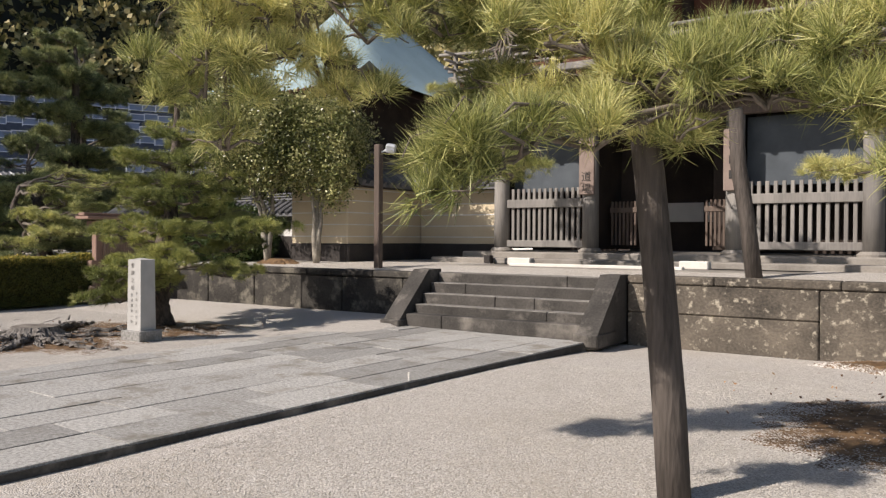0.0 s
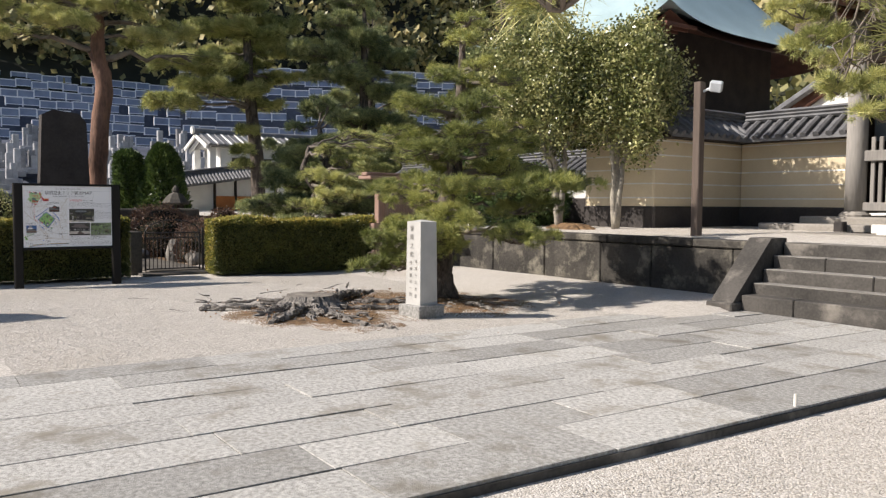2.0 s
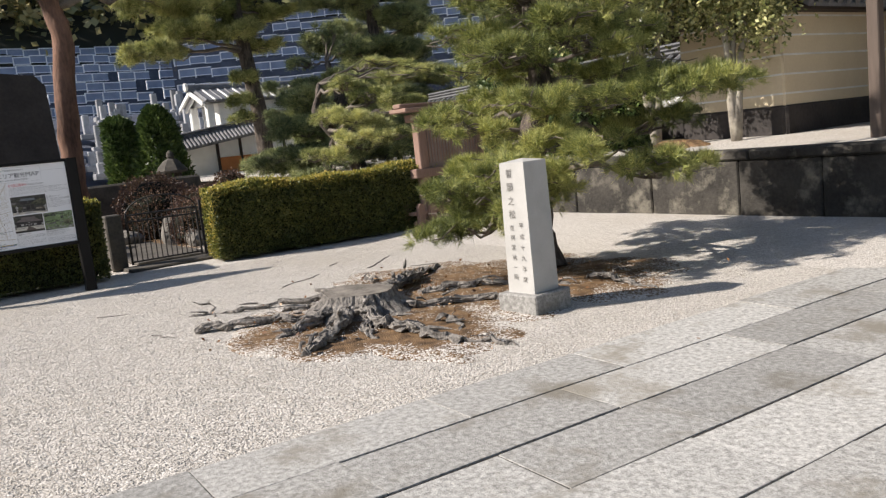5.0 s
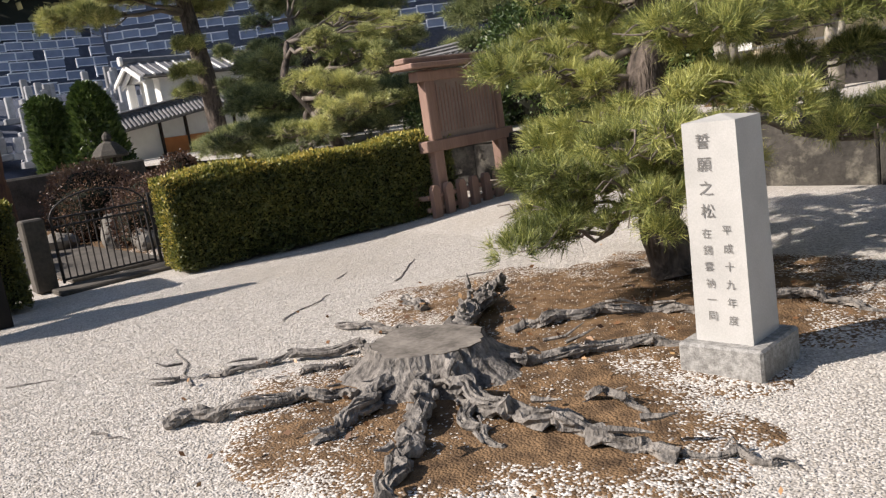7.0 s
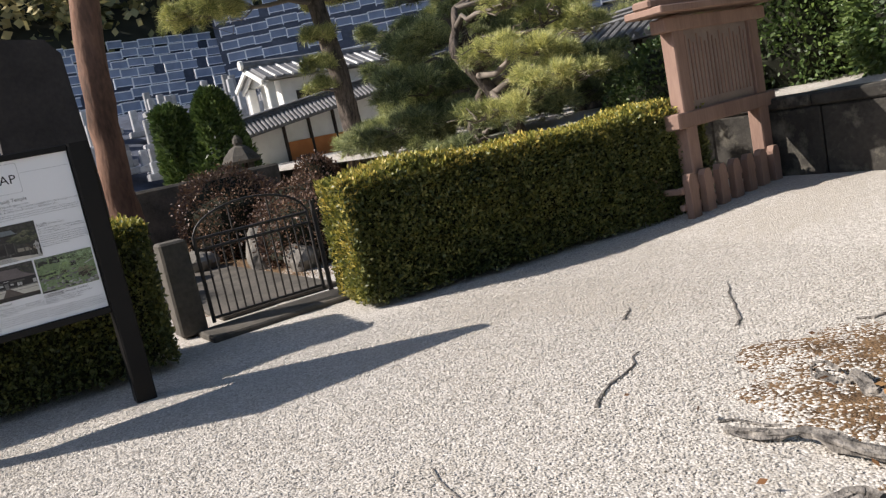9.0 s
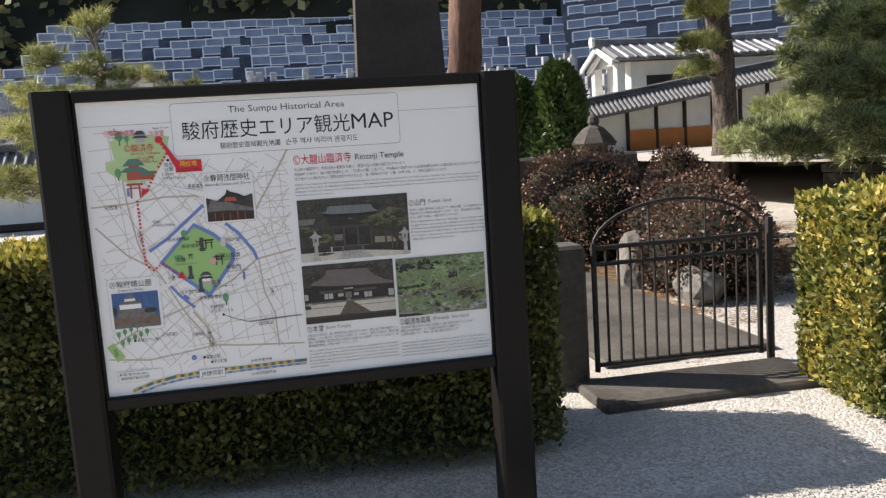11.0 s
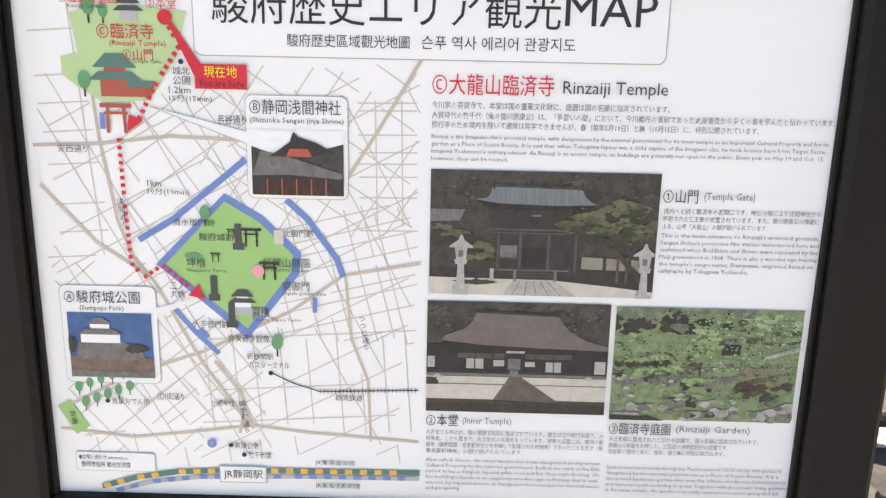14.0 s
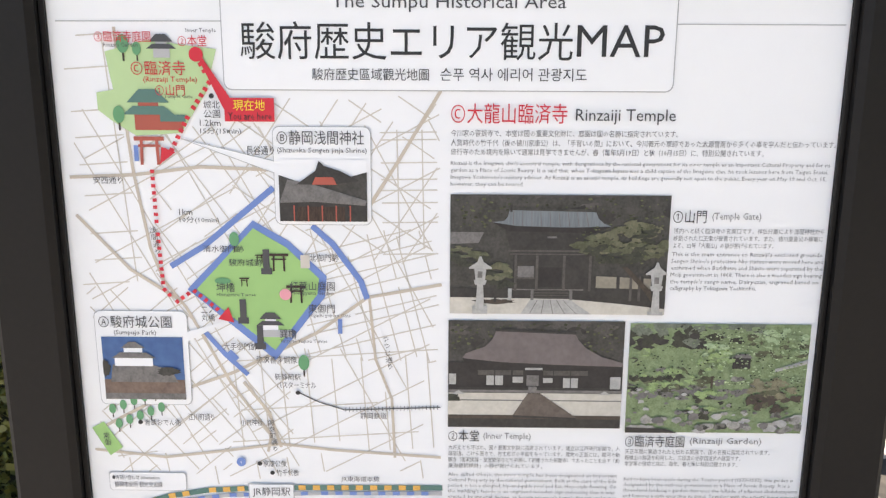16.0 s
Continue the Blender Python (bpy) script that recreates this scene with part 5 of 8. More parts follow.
for i, (x, y, a, b, h) in enumerate(((-20.9, 7.75, 0.2, 0.2, 0.34), (-20.3, 6.2, 0.35, 0.4, 0.25), (-21.6, 6.6, 0.4, 0.3, 0.3), (-20.0, 7.9, 0.25, 0.2, 0.2), (-22.3, 7.3, 0.35, 0.3, 0.2), (-19.6, 6.1, 0.3, 0.3, 0.16), (-23.4, 9.2, 0.5, 0.4, 0.4))):
    rock((x, y, h * 0.6), (a, b, h), i, "pale upright garden rock" if i == 0 else "grey garden rock among the shrubs")

def lantern(label, x, y, material):
    """A stone lantern: foot, shaft, open fire box, broad cap and finial."""
    ln = thing("stone_lantern", label, "stone lantern", at=(x, y, 0))
    part("base", Geo().tube([(x, y, -0.02), (x, y, 0.22), (x, y, 0.3)], [0.4, 0.38, 0.24], 8), material, ln)
    part("shaft", Geo().tube([(x, y, 0.28), (x, y, 0.6), (x, y, 0.92)], [0.16, 0.14, 0.18], 12), material, ln)
    for a in range(4):
        q = math.pi / 4 + a * math.pi / 2
        part("fire_box_post", Geo().box((x + 0.2 * math.cos(q), y + 0.2 * math.sin(q), 1.14), (0.12, 0.12, 0.42), 0.02), material, ln)
    part("platform", Geo().tube([(x, y, 0.88), (x, y, 0.95)], [0.34, 0.32], 8), material, ln)
    part("cap", Geo().tube([(x, y, 1.32), (x, y, 1.38), (x, y, 1.5), (x, y, 1.66), (x, y, 1.72)], [0.42, 0.46, 0.38, 0.22, 0.1], 8, 0.03), material, ln)
    part("finial", Geo().tube([(x, y, 1.7), (x, y, 1.78), (x, y, 1.87), (x, y, 1.95)], [0.08, 0.12, 0.1, 0.03], 10), material, ln)


lantern("broad-capped mossy stone lantern", -28.4, 10.3, M_LANTERN)
# Second lantern is unseen: guessed from a shadow and placed to cast it.
lantern("pale stone lantern out of view, added for its shadow on the gravel", -13.95, 1.4, M_GRANITE)
tagged(part("garden_wall", Geo().box((-27.5, 8.6, 0.6), (0.4, 4.2, 1.2), 0.05), M_LANTERN), "low grey garden wall by the lantern", "wall", kind="structure")

mono = thing("stone_monument", "tall dark upright slab monument", "monument", at=(-24, 6, 0))
o = [(5.42, 0.0), (6.58, 0.0), (6.6, 1.5), (6.53, 3.4), (6.35, 3.62), (5.75, 3.68), (5.5, 3.55), (5.43, 1.8)]
part("slab", Geo().prism(o, -24.2, -23.85, "x"), M_DARKSTONE, mono)
part("footing", Geo().box((-24, 6.0, 0.2), (0.9, 1.7, 0.5), 0.05), M_DARKSTONE, mono)

red = [(-25.2, 5.4, 6.3, 0.8, 0.25), (-24.6, 6.3, 6.0, 0.8, 0.22), (-25.6, 6.2, 6.8, 0.9, 0.25), (-24.8, 8.3, 5.9, 0.9, 0.25), (-25.3, 9.2, 6.2, 0.8, 0.22), (-25.0, 7.5, 6.9, 1.0, 0.3), (-24.3, 7.4, 6.5, 0.8, 0.25), (-26.2, 8.2, 7.1, 0.9, 0.3), (-24.7, 4.6, 5.6, 0.7, 0.2), (-25.0, 8.8, 7.3, 0.8, 0.25), (-25.6, 5.0, 7.2, 0.8, 0.25), (-24.5, 9.9, 5.4, 0.6, 0.2)]
pine("tall red-barked pine with a high flat crown", [(-25, 7.05, 0), (-25.05, 7.0, 1.5), (-25.0, 7.12, 3.2), (-24.95, 7.25, 4.6), (-25.05, 7.1, 5.5), (-25.1, 7.2, 6.4)], [0.3, 0.24, 0.23, 0.22, 0.2, 0.1], red, M_RED_BARK, M_NEEDLE_LONG, tufts=120, count=36, length=0.19, width=0.010, limb=0.05)
pine("tall garden pine with a broad flat crown", [(-29.5, 13.7, 0), (-29.4, 13.6, 3), (-29.7, 13.4, 6), (-29.6, 13.3, 9.6)], [0.3, 0.24, 0.18, 0.08], [(-29.5, 10.6, 4.75, 1.0, 0.3), (-29.3, 11.4, 5.3, 1.05, 0.26), (-29.6, 10.8, 6.2, 1.2, 0.32), (-29.4, 12.3, 6.1, 1.25, 0.32), (-29.5, 13.6, 7.4, 1.35, 0.34), (-29.6, 11.9, 7.5, 1.0, 0.3), (-29.3, 14.4, 6.9, 0.9, 0.28), (-29.4, 13.1, 5.3, 0.95, 0.28), (-29.8, 14.7, 7.9, 1.0, 0.3), (-29.4, 13.1, 8.4, 1.1, 0.3), (-29.2, 13.2, 3.95, 0.5, 0.22), (-29.2, 13.0, 3.25, 0.42, 0.2),
                                                                                                                                                                                   (-29.3, 13.0, 2.75, 0.38, 0.18), (-30.6, 12.6, 6.8, 1.0, 0.3), (-30.4, 14.0, 9.3, 1.3, 0.35), (-29.2, 12.4, 9.6, 1.2, 0.35), (-30.2, 11.0, 8.8, 1.1, 0.3), (-30.0, 12.4, 5.5, 1.0, 0.3), (-30.2, 14.8, 6.0, 1.0, 0.3), (-30.4, 15.6, 7.2, 1.1, 0.3), (-30.6, 13.6, 6.4, 1.1, 0.3), (-30.0, 14.2, 4.9, 0.8, 0.25)], M_BARK, M_NEEDLE_FAR, lumps=1.6, tufts=170, count=34, length=0.22, width=0.013, limb=0.04)
pine("dark layered garden pine far behind the hedge", [(-27.7, 17.0, 0), (-27.8, 17, 3), (-27.7, 17.1, 6), (-27.6, 17, 8.6)], [0.26, 0.21, 0.15, 0.06], [(-27.7, 15.2, 6.7, 1.1, 0.26), (-27.6, 17.0, 7.3, 1.4, 0.3), (-27.8, 18.2, 6.8, 1.15, 0.26), (-27.6, 16.0, 5.9, 1.25, 0.26), (-27.7, 18.1, 5.55, 1.2, 0.24), (-27.5, 15.2, 4.6, 1.05, 0.26), (-27.6, 16.7, 4.5, 1.05, 0.25), (-27.5, 17.0, 3.7, 1.1, 0.25), (-27.4, 16.6, 2.4, 1.1, 0.26), (-27.7, 16.1, 7.9, 0.9, 0.25), (-28.4, 17.4, 6.3, 0.9, 0.25), (-27.9, 16.6, 8.7, 0.9, 0.25), (-27.2, 15.6, 3.3, 1.05, 0.26), (-27.6, 18.0, 4.4, 1.0, 0.25), (-27.9, 17.8, 3.0, 1.0, 0.25)], M_BARK, M_NEEDLE_DK, lumps=1.6, tufts=150, count=34, length=0.22, width=0.013, limb=0.04)
pine("spreading yellow-green pine behind the hedge", [(-20.2, 11.9, 0), (-20.1, 11.6, 0.8), (-19.8, 11.1, 1.5), (-20.0, 10.6, 2.2), (-20.2, 10.9, 2.8)], [0.15, 0.12, 0.1, 0.07, 0.04], [(-18.3, 10.7, 1.95, 0.6, 0.2), (-18.5, 11.15, 2.35, 0.55, 0.18), (-18.8, 10.3, 2.1, 0.45, 0.16), (-18.55, 9.85, 1.35, 0.5, 0.13), (-20.4, 13.4, 3.05, 0.6, 0.18), (-18.0, 10.4, 1.65, 0.5, 0.16), (-18.9, 10.8, 2.6, 0.5, 0.16), (-19.2, 12.2, 2.75, 0.5, 0.18), (-19.6, 12.3, 2.2, 0.6, 0.18), (-19.0, 11.9, 1.6, 0.5, 0.15), (-20.6, 12.6, 3.2, 0.5, 0.16)], M_BARK, M_NEEDLE_FAR, tufts=190, count=36, length=0.13, width=0.007, limb=0.035, twigs=9)
pine("low dark pine behind the hedge", [(-20.4, 11.4, 0), (-20.2, 11.2, 0.6), (-20.4, 11.0, 1.2), (-20.1, 11.1, 1.8)], [0.13, 0.1, 0.08, 0.04], [(-19.8, 11.0, 1.2, 0.45, 0.16), (-20.0, 11.3, 1.65, 0.45, 0.16), (-19.5, 11.5, 1.45, 0.4, 0.15), (-20.1, 10.6, 1.0, 0.45, 0.14), (-19.8, 10.9, 2.0, 0.4, 0.15)], M_BARK, M_NEEDLE_DK, tufts=150, count=36, length=0.13, width=0.007, limb=0.03, twigs=8)
pine("dark spreading pine in the garden", [(-23.5, 13.6, 0), (-23.4, 13.4, 1.2), (-23.0, 13.0, 2.4), (-23.2, 12.8, 3.6)], [0.26, 0.22, 0.16, 0.07], layered((-23.2, 13.0, 0), 4.4, 2.6, 6, 1.3, 23, thick=0.26, shape=0.7, per=6), M_BARK, M_NEEDLE_DK, tufts=130, count=34, length=0.17, width=0.011)
pine("yellow-green pine beyond the map board", [(-27, 1.8, 0), (-26.9, 1.7, 1.5), (-26.6, 1.9, 3)], [0.2, 0.15, 0.06], layered((-26.8, 1.8, 0), 3.6, 2.0, 5, 1.4, 24, thick=0.25, shape=0.7, per=6), M_BARK, M_NEEDLE_FAR, tufts=80, count=36, length=0.18, width=0.009)
pine("dark pine by the far garden wall", [(-32, 20, 0), (-32, 20, 4), (-32, 20, 8.5)], [0.35, 0.28, 0.08], layered((-32, 20, 0), 9.5, 2.8, 9, 2.0, 25, thick=0.35, shape=0.6, per=6), M_BARK, M_NEEDLE_DK, tufts=80, count=34, length=0.3, width=0.016, limb=0.04)
pine("dark pine standing behind the platform", [(-21.5, 18.5, 0.9), (-21.4, 18.4, 3.5), (-21.6, 18.5, 7.5)], [0.3, 0.24, 0.06], layered((-21.5, 18.5, 0.9), 8.0, 2.2, 8, 1.6, 26, thick=0.3, shape=0.6, per=6), M_BARK, M_NEEDLE_DK, tufts=100, count=34, length=0.25, width=0.013, limb=0.04)


def conifer(label, c, r, h, seed, count=9000, column=False):
    g = np.random.default_rng(seed)
    t = thing("clipped_conifer", label, "tree", at=(c[0], c[1], 0))
    part("trunk", Geo().tube([(c[0], c[1], 0), (c[0], c[1], h * 0.8)], [0.12, 0.04], 8), M_BARK, t)
    f = g.uniform(0, 1, count) ** 0.8
    a = g.uniform(0, 6.283, count)
    q = r * (np.clip(12 * (1.02 - f), 0, 1) if column else np.sqrt(np.clip(1 - f ** 2.2, 0.02, 1))) * (1 + 0.12 * np.sin(5 * a + 9 * f)) * g.uniform(0.75, 1.05, count)
    P = np.stack([c[0] + q * np.cos(a), c[1] + q * np.sin(a), c[2] + h * f], 1)
    part("crown", tri_mesh("crown", leaves(P, 0.2, np.stack([np.cos(a), np.sin(a), np.full(count, 0.8)], 1), 0.4), M_CONE, 4), M_CONE, t)


conifer("bright green broad conifer by the graves", (-38.2, 13.0, 0.3), 1.0, 3.6, 1, 14000)
conifer("dark columnar clipped conifer", (-38.8, 11.65, 0.3), 0.48, 3.3, 2, 9000, True)

# ---- white gatehouse and walls beyond the garden ----
wh = thing("white_gatehouse", "small white plaster gatehouse with a tiled gable roof", "building", at=(-43, 17.3, 0))
part("wall", Geo().box((-43.2, 20.2, 2.15), (2.3, 6.0, 4.3), 0.03), M_WHITE, wh)
for sd in (-1, 1):
    part("roof", Geo().box((-43.2 + sd * 0.82, 20.1, 4.62), (1.78, 7.4, 0.12), 0.03, pose(0, 0, 0, 0, sd * 22, 0)), M_TILE, wh, "grey tiled roof slope")
    for d in (0.0, 0.22):
        part("bargeboard", Geo().box((-43.2 + sd * (0.82 - 0.3 * d), 16.3 + d, 4.5 - d * 0.7), (1.75 - d, 0.1, 0.2), 0.02, pose(0, 0, 0, 0, sd * 22, 0)), M_WHITE, wh, "white bargeboard")
    part("porch_post", Geo().box((-43.2 + sd * 1.1, 16.75, 2.1), (0.34, 0.34, 4.2), 0.03), M_WHITE, wh, "white plastered corner pier")
    for k in range(20):
        y = 16.5 + 0.37 * k
        part("round_tile", Geo().tube([(-43.2 + sd * 0.05, y, 4.98), (-43.2 + sd * 1.68, y, 4.33)], 0.06, 6), M_LINE if k % 2 else M_TILE, wh)
part("ridge_cap", Geo().tube([(-43.2, 16.2, 5.05), (-43.2, 20.0, 5.0), (-43.2, 23.9, 5.05)], 0.15, 8, flat=1.3), M_TILE, wh)
part("ridge_end_tile", Geo().tube([(-43.2, 16.1, 5.1), (-43.2, 16.22, 5.1)], 0.2, 8), M_LINE, wh, "white-edged ridge end tile")
part("gable_fill", Geo().prism([(-44.5, 4.2), (-41.9, 4.2), (-43.2, 4.78)], 16.75, 23.4, "y"), M_WHITE, wh)
part("window", Geo().box((-42.03, 19.3, 3.45), (0.06, 3.0, 0.5), 0.01), M_DARKWOOD, wh, "dark lattice window")
lw2 = structure("wall_garden_white", Geo().prism([(14.4, 0.0), (24.0, 0.0), (24.0, 3.5), (14.4, 2.2)], -40.2, -39.9, "x"), M_WHITE, "white plaster garden wall with orange boards and a tiled top", "wall")
part("tiles", tile_roof(Geo(), (-40.05, 14.0), (-40.05, 24.0), 2.1, 2.55, 0.75, 0.17).turn(Matrix(((1, 0, 0, 0), (0, 1, 0, 0), (0, 0.14, 1, -1.96), (0, 0, 0, 1)))), M_TILE, lw2, "grey clay roof tiles")
part("eave_board", Geo().box((-40.05, 19.1, 0.0), (0.9, 9.6, 0.08), 0.01).turn(Matrix(((1, 0, 0, 0), (0, 1, 0, 0), (0, 0.14, 1, 0.1), (0, 0, 0, 1)))), M_DARKWOOD, lw2)
for k in range(7):
    part("timber_panel", Geo().box((-39.84, 16.55 + 1.06 * k, 1.34), (0.08, 1.0, 0.7), 0.01), M_ORANGE, lw2, "orange timber panel")
    part("wall_post", Geo().box((-39.84, 16.02 + 1.06 * k, 1.25 + 0.07 * k), (0.12, 0.1, 2.2 + 0.14 * k), 0.01), M_DARKWOOD, lw2)
part("stone_footing", Geo().box((-39.8, 19.2, 0.45), (0.5, 9.6, 0.9), 0.05), M_CONCRETE, lw2, "pale stone footing")
plaster_wall("wall_far_left", (-36, -14), (-37.5, 2.5), 0.0, 1.7, 2.1, M_WHITE, "low white wall with a tiled top beyond the garden", lines=0, foot=0.2)
hs = thing("small_house", "small pale gabled house beyond the garden", "house", at=(-47, -1, 0))
part("wall", Geo().box((-48, -0.5, 1.8), (5, 4, 3.6), 0.03), M_WHITE, hs)
part("window", Geo().box((-45.48, -0.2, 1.9), (0.06, 1.2, 0.9), 0.01), M_DARKWOOD, hs)
for s in (-1, 1):
    part("roof", Geo().box((-48, -0.5 + s * 1.2, 4.2), (5.8, 3.0, 0.2), 0.03, pose(0, 0, 0, -s * 32, 0, 0)), M_TILE, hs)
part("gable", Geo().prism([(-2.5, 3.5), (1.5, 3.5), (-0.5, 4.85)], -50.4, -45.5, "x"), M_WHITE, hs)


# ---- cemetery terraces on the hillside ----
def terrace_x(y):
    return -1.0 * smooth(24, 60, y) * 4


def rail_row(a, b, z, seed):
    """A retaining step with a pale panelled railing on it, from a to b in the plan."""
    L, ang = math.hypot(b[0] - a[0], b[1] - a[1]), math.degrees(math.atan2(a[0] - b[0], b[1] - a[1]))
    m = pose(a[0], a[1], z, 0, 0, ang)
    row = thing("cemetery_railing", "pale panelled concrete railing along a cemetery terrace", "railing", "cemetery railings", at=(*a, z))
    part("terrace_wall", Geo().box((-2.0, L / 2, -1.6), (4.6, L, 3.2)).turn(m), M_TERRACE, row, "terrace retaining wall, blue of the shade put into its grey")
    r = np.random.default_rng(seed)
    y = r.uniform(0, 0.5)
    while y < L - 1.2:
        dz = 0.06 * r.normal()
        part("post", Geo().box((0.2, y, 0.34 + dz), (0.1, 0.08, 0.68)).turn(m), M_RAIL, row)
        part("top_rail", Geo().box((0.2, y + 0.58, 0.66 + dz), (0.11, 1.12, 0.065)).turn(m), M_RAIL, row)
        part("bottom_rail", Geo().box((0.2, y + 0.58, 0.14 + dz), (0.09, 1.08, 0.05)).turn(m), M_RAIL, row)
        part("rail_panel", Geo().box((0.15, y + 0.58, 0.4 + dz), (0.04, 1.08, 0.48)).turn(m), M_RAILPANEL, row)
        y += 1.16 if r.uniform() < 0.86 else 1.9


for i in range(8):
    x = -60 - 2.4 * i
    rail_row((x, -12), (x, 5.6 + 0.331 * (-x - 11.07)), 4.45 + 0.98 * i, i)
for i in range(6):
    x = -61.5 - 2.9 * i
    rail_row((x, 5.2 + 0.331 * (-x - 11.07)), (x + 13.0, 5.2 + 0.331 * (-x - 11.07) + 22.0), 6.3 + 1.35 * i, 20 + i)
r = np.random.default_rng(31)
gr = Geo()
for k in range(420):
    x, y = r.uniform(-58, -46), r.uniform(-12, 40)
    z = 1.0 + (-46 - x) * 0.33
    h = r.uniform(0.7, 1.6)
    gr.box((x, y, z + h / 2), (0.34, 0.34, h), 0.03)
    gr.box((x, y, z + 0.1), (0.75, 0.75, 0.3), 0.03)
tagged(part("gravestones", gr, M_GRAVE), "crowded grey gravestones on the slope", "gravestones", kind="stuff")
structure("ground_slope", Geo().grid(np.arange(-60, -43.9, 2.0), np.arange(-30, 61, 6.0), lambda x, y: max(-0.05, (-44.5 - x) * 0.34)), M_TERRACE, "grey slope under the graves", "ground")


# ---- wooded hill all round behind ----
def hill_z(x, y):
    d = max(0.0, 1.1 * (-x - 68), 0.8 * (y - 46), 0.35 * (-y - 60))
    return min(46.0, d) + (4.5 * noise.noise((x * 0.06, y * 0.06, 2.0)) if d > 0 else 0) - 0.6


hx, hy = np.arange(-130, 61, 4.0), np.arange(-90, 131, 4.0)
structure("ground_hill", Geo().grid(hx, hy, hill_z), M_FOREST_IN, "dark wooded hillside ground", "ground", True)
C = []
for k in range(5200):
    x, y = r.uniform(-118, 45), r.uniform(-70, 110)
    z = hill_z(x, y)
    if z > 1.2 and z < 40 and not (-84 < x < -54 and -14 < y < 57 and z < 12.5):
        C.append((x, y, z + r.uniform(0.2, 3.0), r.uniform(1.2, 2.8)))
C = np.array(C)
n = 46
d = unit(rng.normal(size=(len(C), n, 3)) + (0, 0, 0.5))
P = (C[:, None, :3] + d * C[:, None, 3:] * (1, 1, 1.15) * rng.uniform(0.7, 1.05, (len(C), n, 1))).reshape(-1, 3)
tagged(part("forest", tri_mesh("forest", leaves(P, 0.95, d.reshape(-1, 3), 0.75), M_FOREST, 4), M_FOREST), "dense dark evergreen forest on the hill", "forest", kind="stuff")


# ---- small loose things ----
tagged(part("marker_peg", Geo().tube([(-5.04, 6.9, -0.1), (-5.04, 6.9, 0.09)], 0.012, 6), M_WHITE_STONE), "thin white peg at the edge of the paving", "peg")
r = np.random.default_rng(77)
n = 260
P = np.stack([r.normal(-11.5, 0.8, n), r.normal(7.2, 0.9, n), np.full(n, 0.045)], 1)
P[180:, 0], P[180:, 1] = r.normal(-0.6, 0.8, 80), r.normal(8.0, 0.9, 80)
M_DRY = leaf_mat("dry_fallen_leaves", (0.10, 0.05, 0.025), (0.25, 0.12, 0.05), (0.42, 0.26, 0.12), trans=0.1)
tagged(part("fallen_leaves", tri_mesh("fallen_leaves", leaves(P, 0.045, np.tile((0.0, 0.0, 0.15), (n, 1))), M_DRY, 4), M_DRY), "dry brown leaves scattered on the bare earth", "leaves", kind="stuff")


# ---- lettering ----
def set_letters():
    """Turns the queued words into flat meshes under their things."""
    made = []
    for par, name, body, material, at, height, width, way in TEXTS:
        cu = bpy.data.curves.new(name, "FONT")
        cu.body, cu.size, cu.resolution_u = body, 1.0, 2 if height > 0.02 else 1
        cu.align_x, cu.align_y = "CENTER", "CENTER"
        made.append((bpy.data.objects.new("text", cu), par, name, material, at, height, width, way, len(body)))
        scene.collection.objects.link(made[-1][0])
    bpy.context.view_layer.update()
    dg = bpy.context.evaluated_depsgraph_get()
    for ob, par, name, material, at, height, width, way, count in made:
        me = bpy.data.meshes.new_from_object(ob.evaluated_get(dg))
        me.name = name
        co = np.array([v.co[:] for v in me.vertices]).reshape(-1, 3)
        if len(co):
            lo, hi = co.min(0), co.max(0)
            size = np.maximum(hi - lo, 1e-6)
            s = height if count == 1 else width / size[0]
            sy = s if count == 1 else min(height / size[1], 1.5 * s)
            q = (co - (lo + hi) / 2) * (s, sy, 1)
            P = np.array(at)
            if isinstance(way, Matrix):
                w = np.stack([P[0] + q[:, 0], np.full(len(q), P[1]), P[2] + q[:, 1]], 1) @ np.array(way.to_3x3()).T + np.array(way.translation)
            elif way == "y":
                w = np.stack([P[0] + q[:, 0], np.full(len(q), P[1]), P[2] + q[:, 1]], 1)
            else:
                w = np.stack([np.full(len(q), P[0]), P[1] + q[:, 0], P[2] + q[:, 1]], 1)
            me.vertices.foreach_set("co", w.astype(np.float32).ravel())
            me.materials.clear()
            me.materials.append(material)
            part(name, me, material, par)
        bpy.data.objects.remove(ob)


# ---- map board ----
def ink(name, c, rough=0.45, var=0.06):
    return mat(name, c, tuple(k * (1 - var) for k in c), rough=rough, scale=2, fine=30, bump=0, spec=0.3)


def photo_ink(name, a, b, scale, stretch=(1, 1, 1)):
    return mat(name, a, b, rough=0.45, scale=scale, fine=scale * 4, bump=0, spec=0.3, stretch=stretch)


P_WHITE = ink("print_white", (0.84, 0.84, 0.85), var=0.015)
P_BLACK = ink("print_black", (0.03, 0.03, 0.032))
P_GREY = ink("print_grey_text", (0.075, 0.075, 0.08))
P_SMALL = ink("print_small_text", (0.17, 0.17, 0.175))
P_PALE = ink("print_pale_grey", (0.45, 0.45, 0.46))
P_RED = ink("print_red", (0.62, 0.03, 0.05))
P_YELLOW = ink("print_yellow", (0.85, 0.7, 0.05))
P_GREEN = ink("print_green", (0.33, 0.55, 0.2))
P_LIGHTGREEN = ink("print_light_green", (0.48, 0.64, 0.33))
P_TREE = ink("print_tree_green", (0.13, 0.33, 0.16))
P_BLUE = ink("print_moat_blue", (0.16, 0.25, 0.55))
P_ROAD = ink("print_road_beige", (0.55, 0.48, 0.395))
P_STREET = ink("print_street_beige", (0.60, 0.555, 0.49))
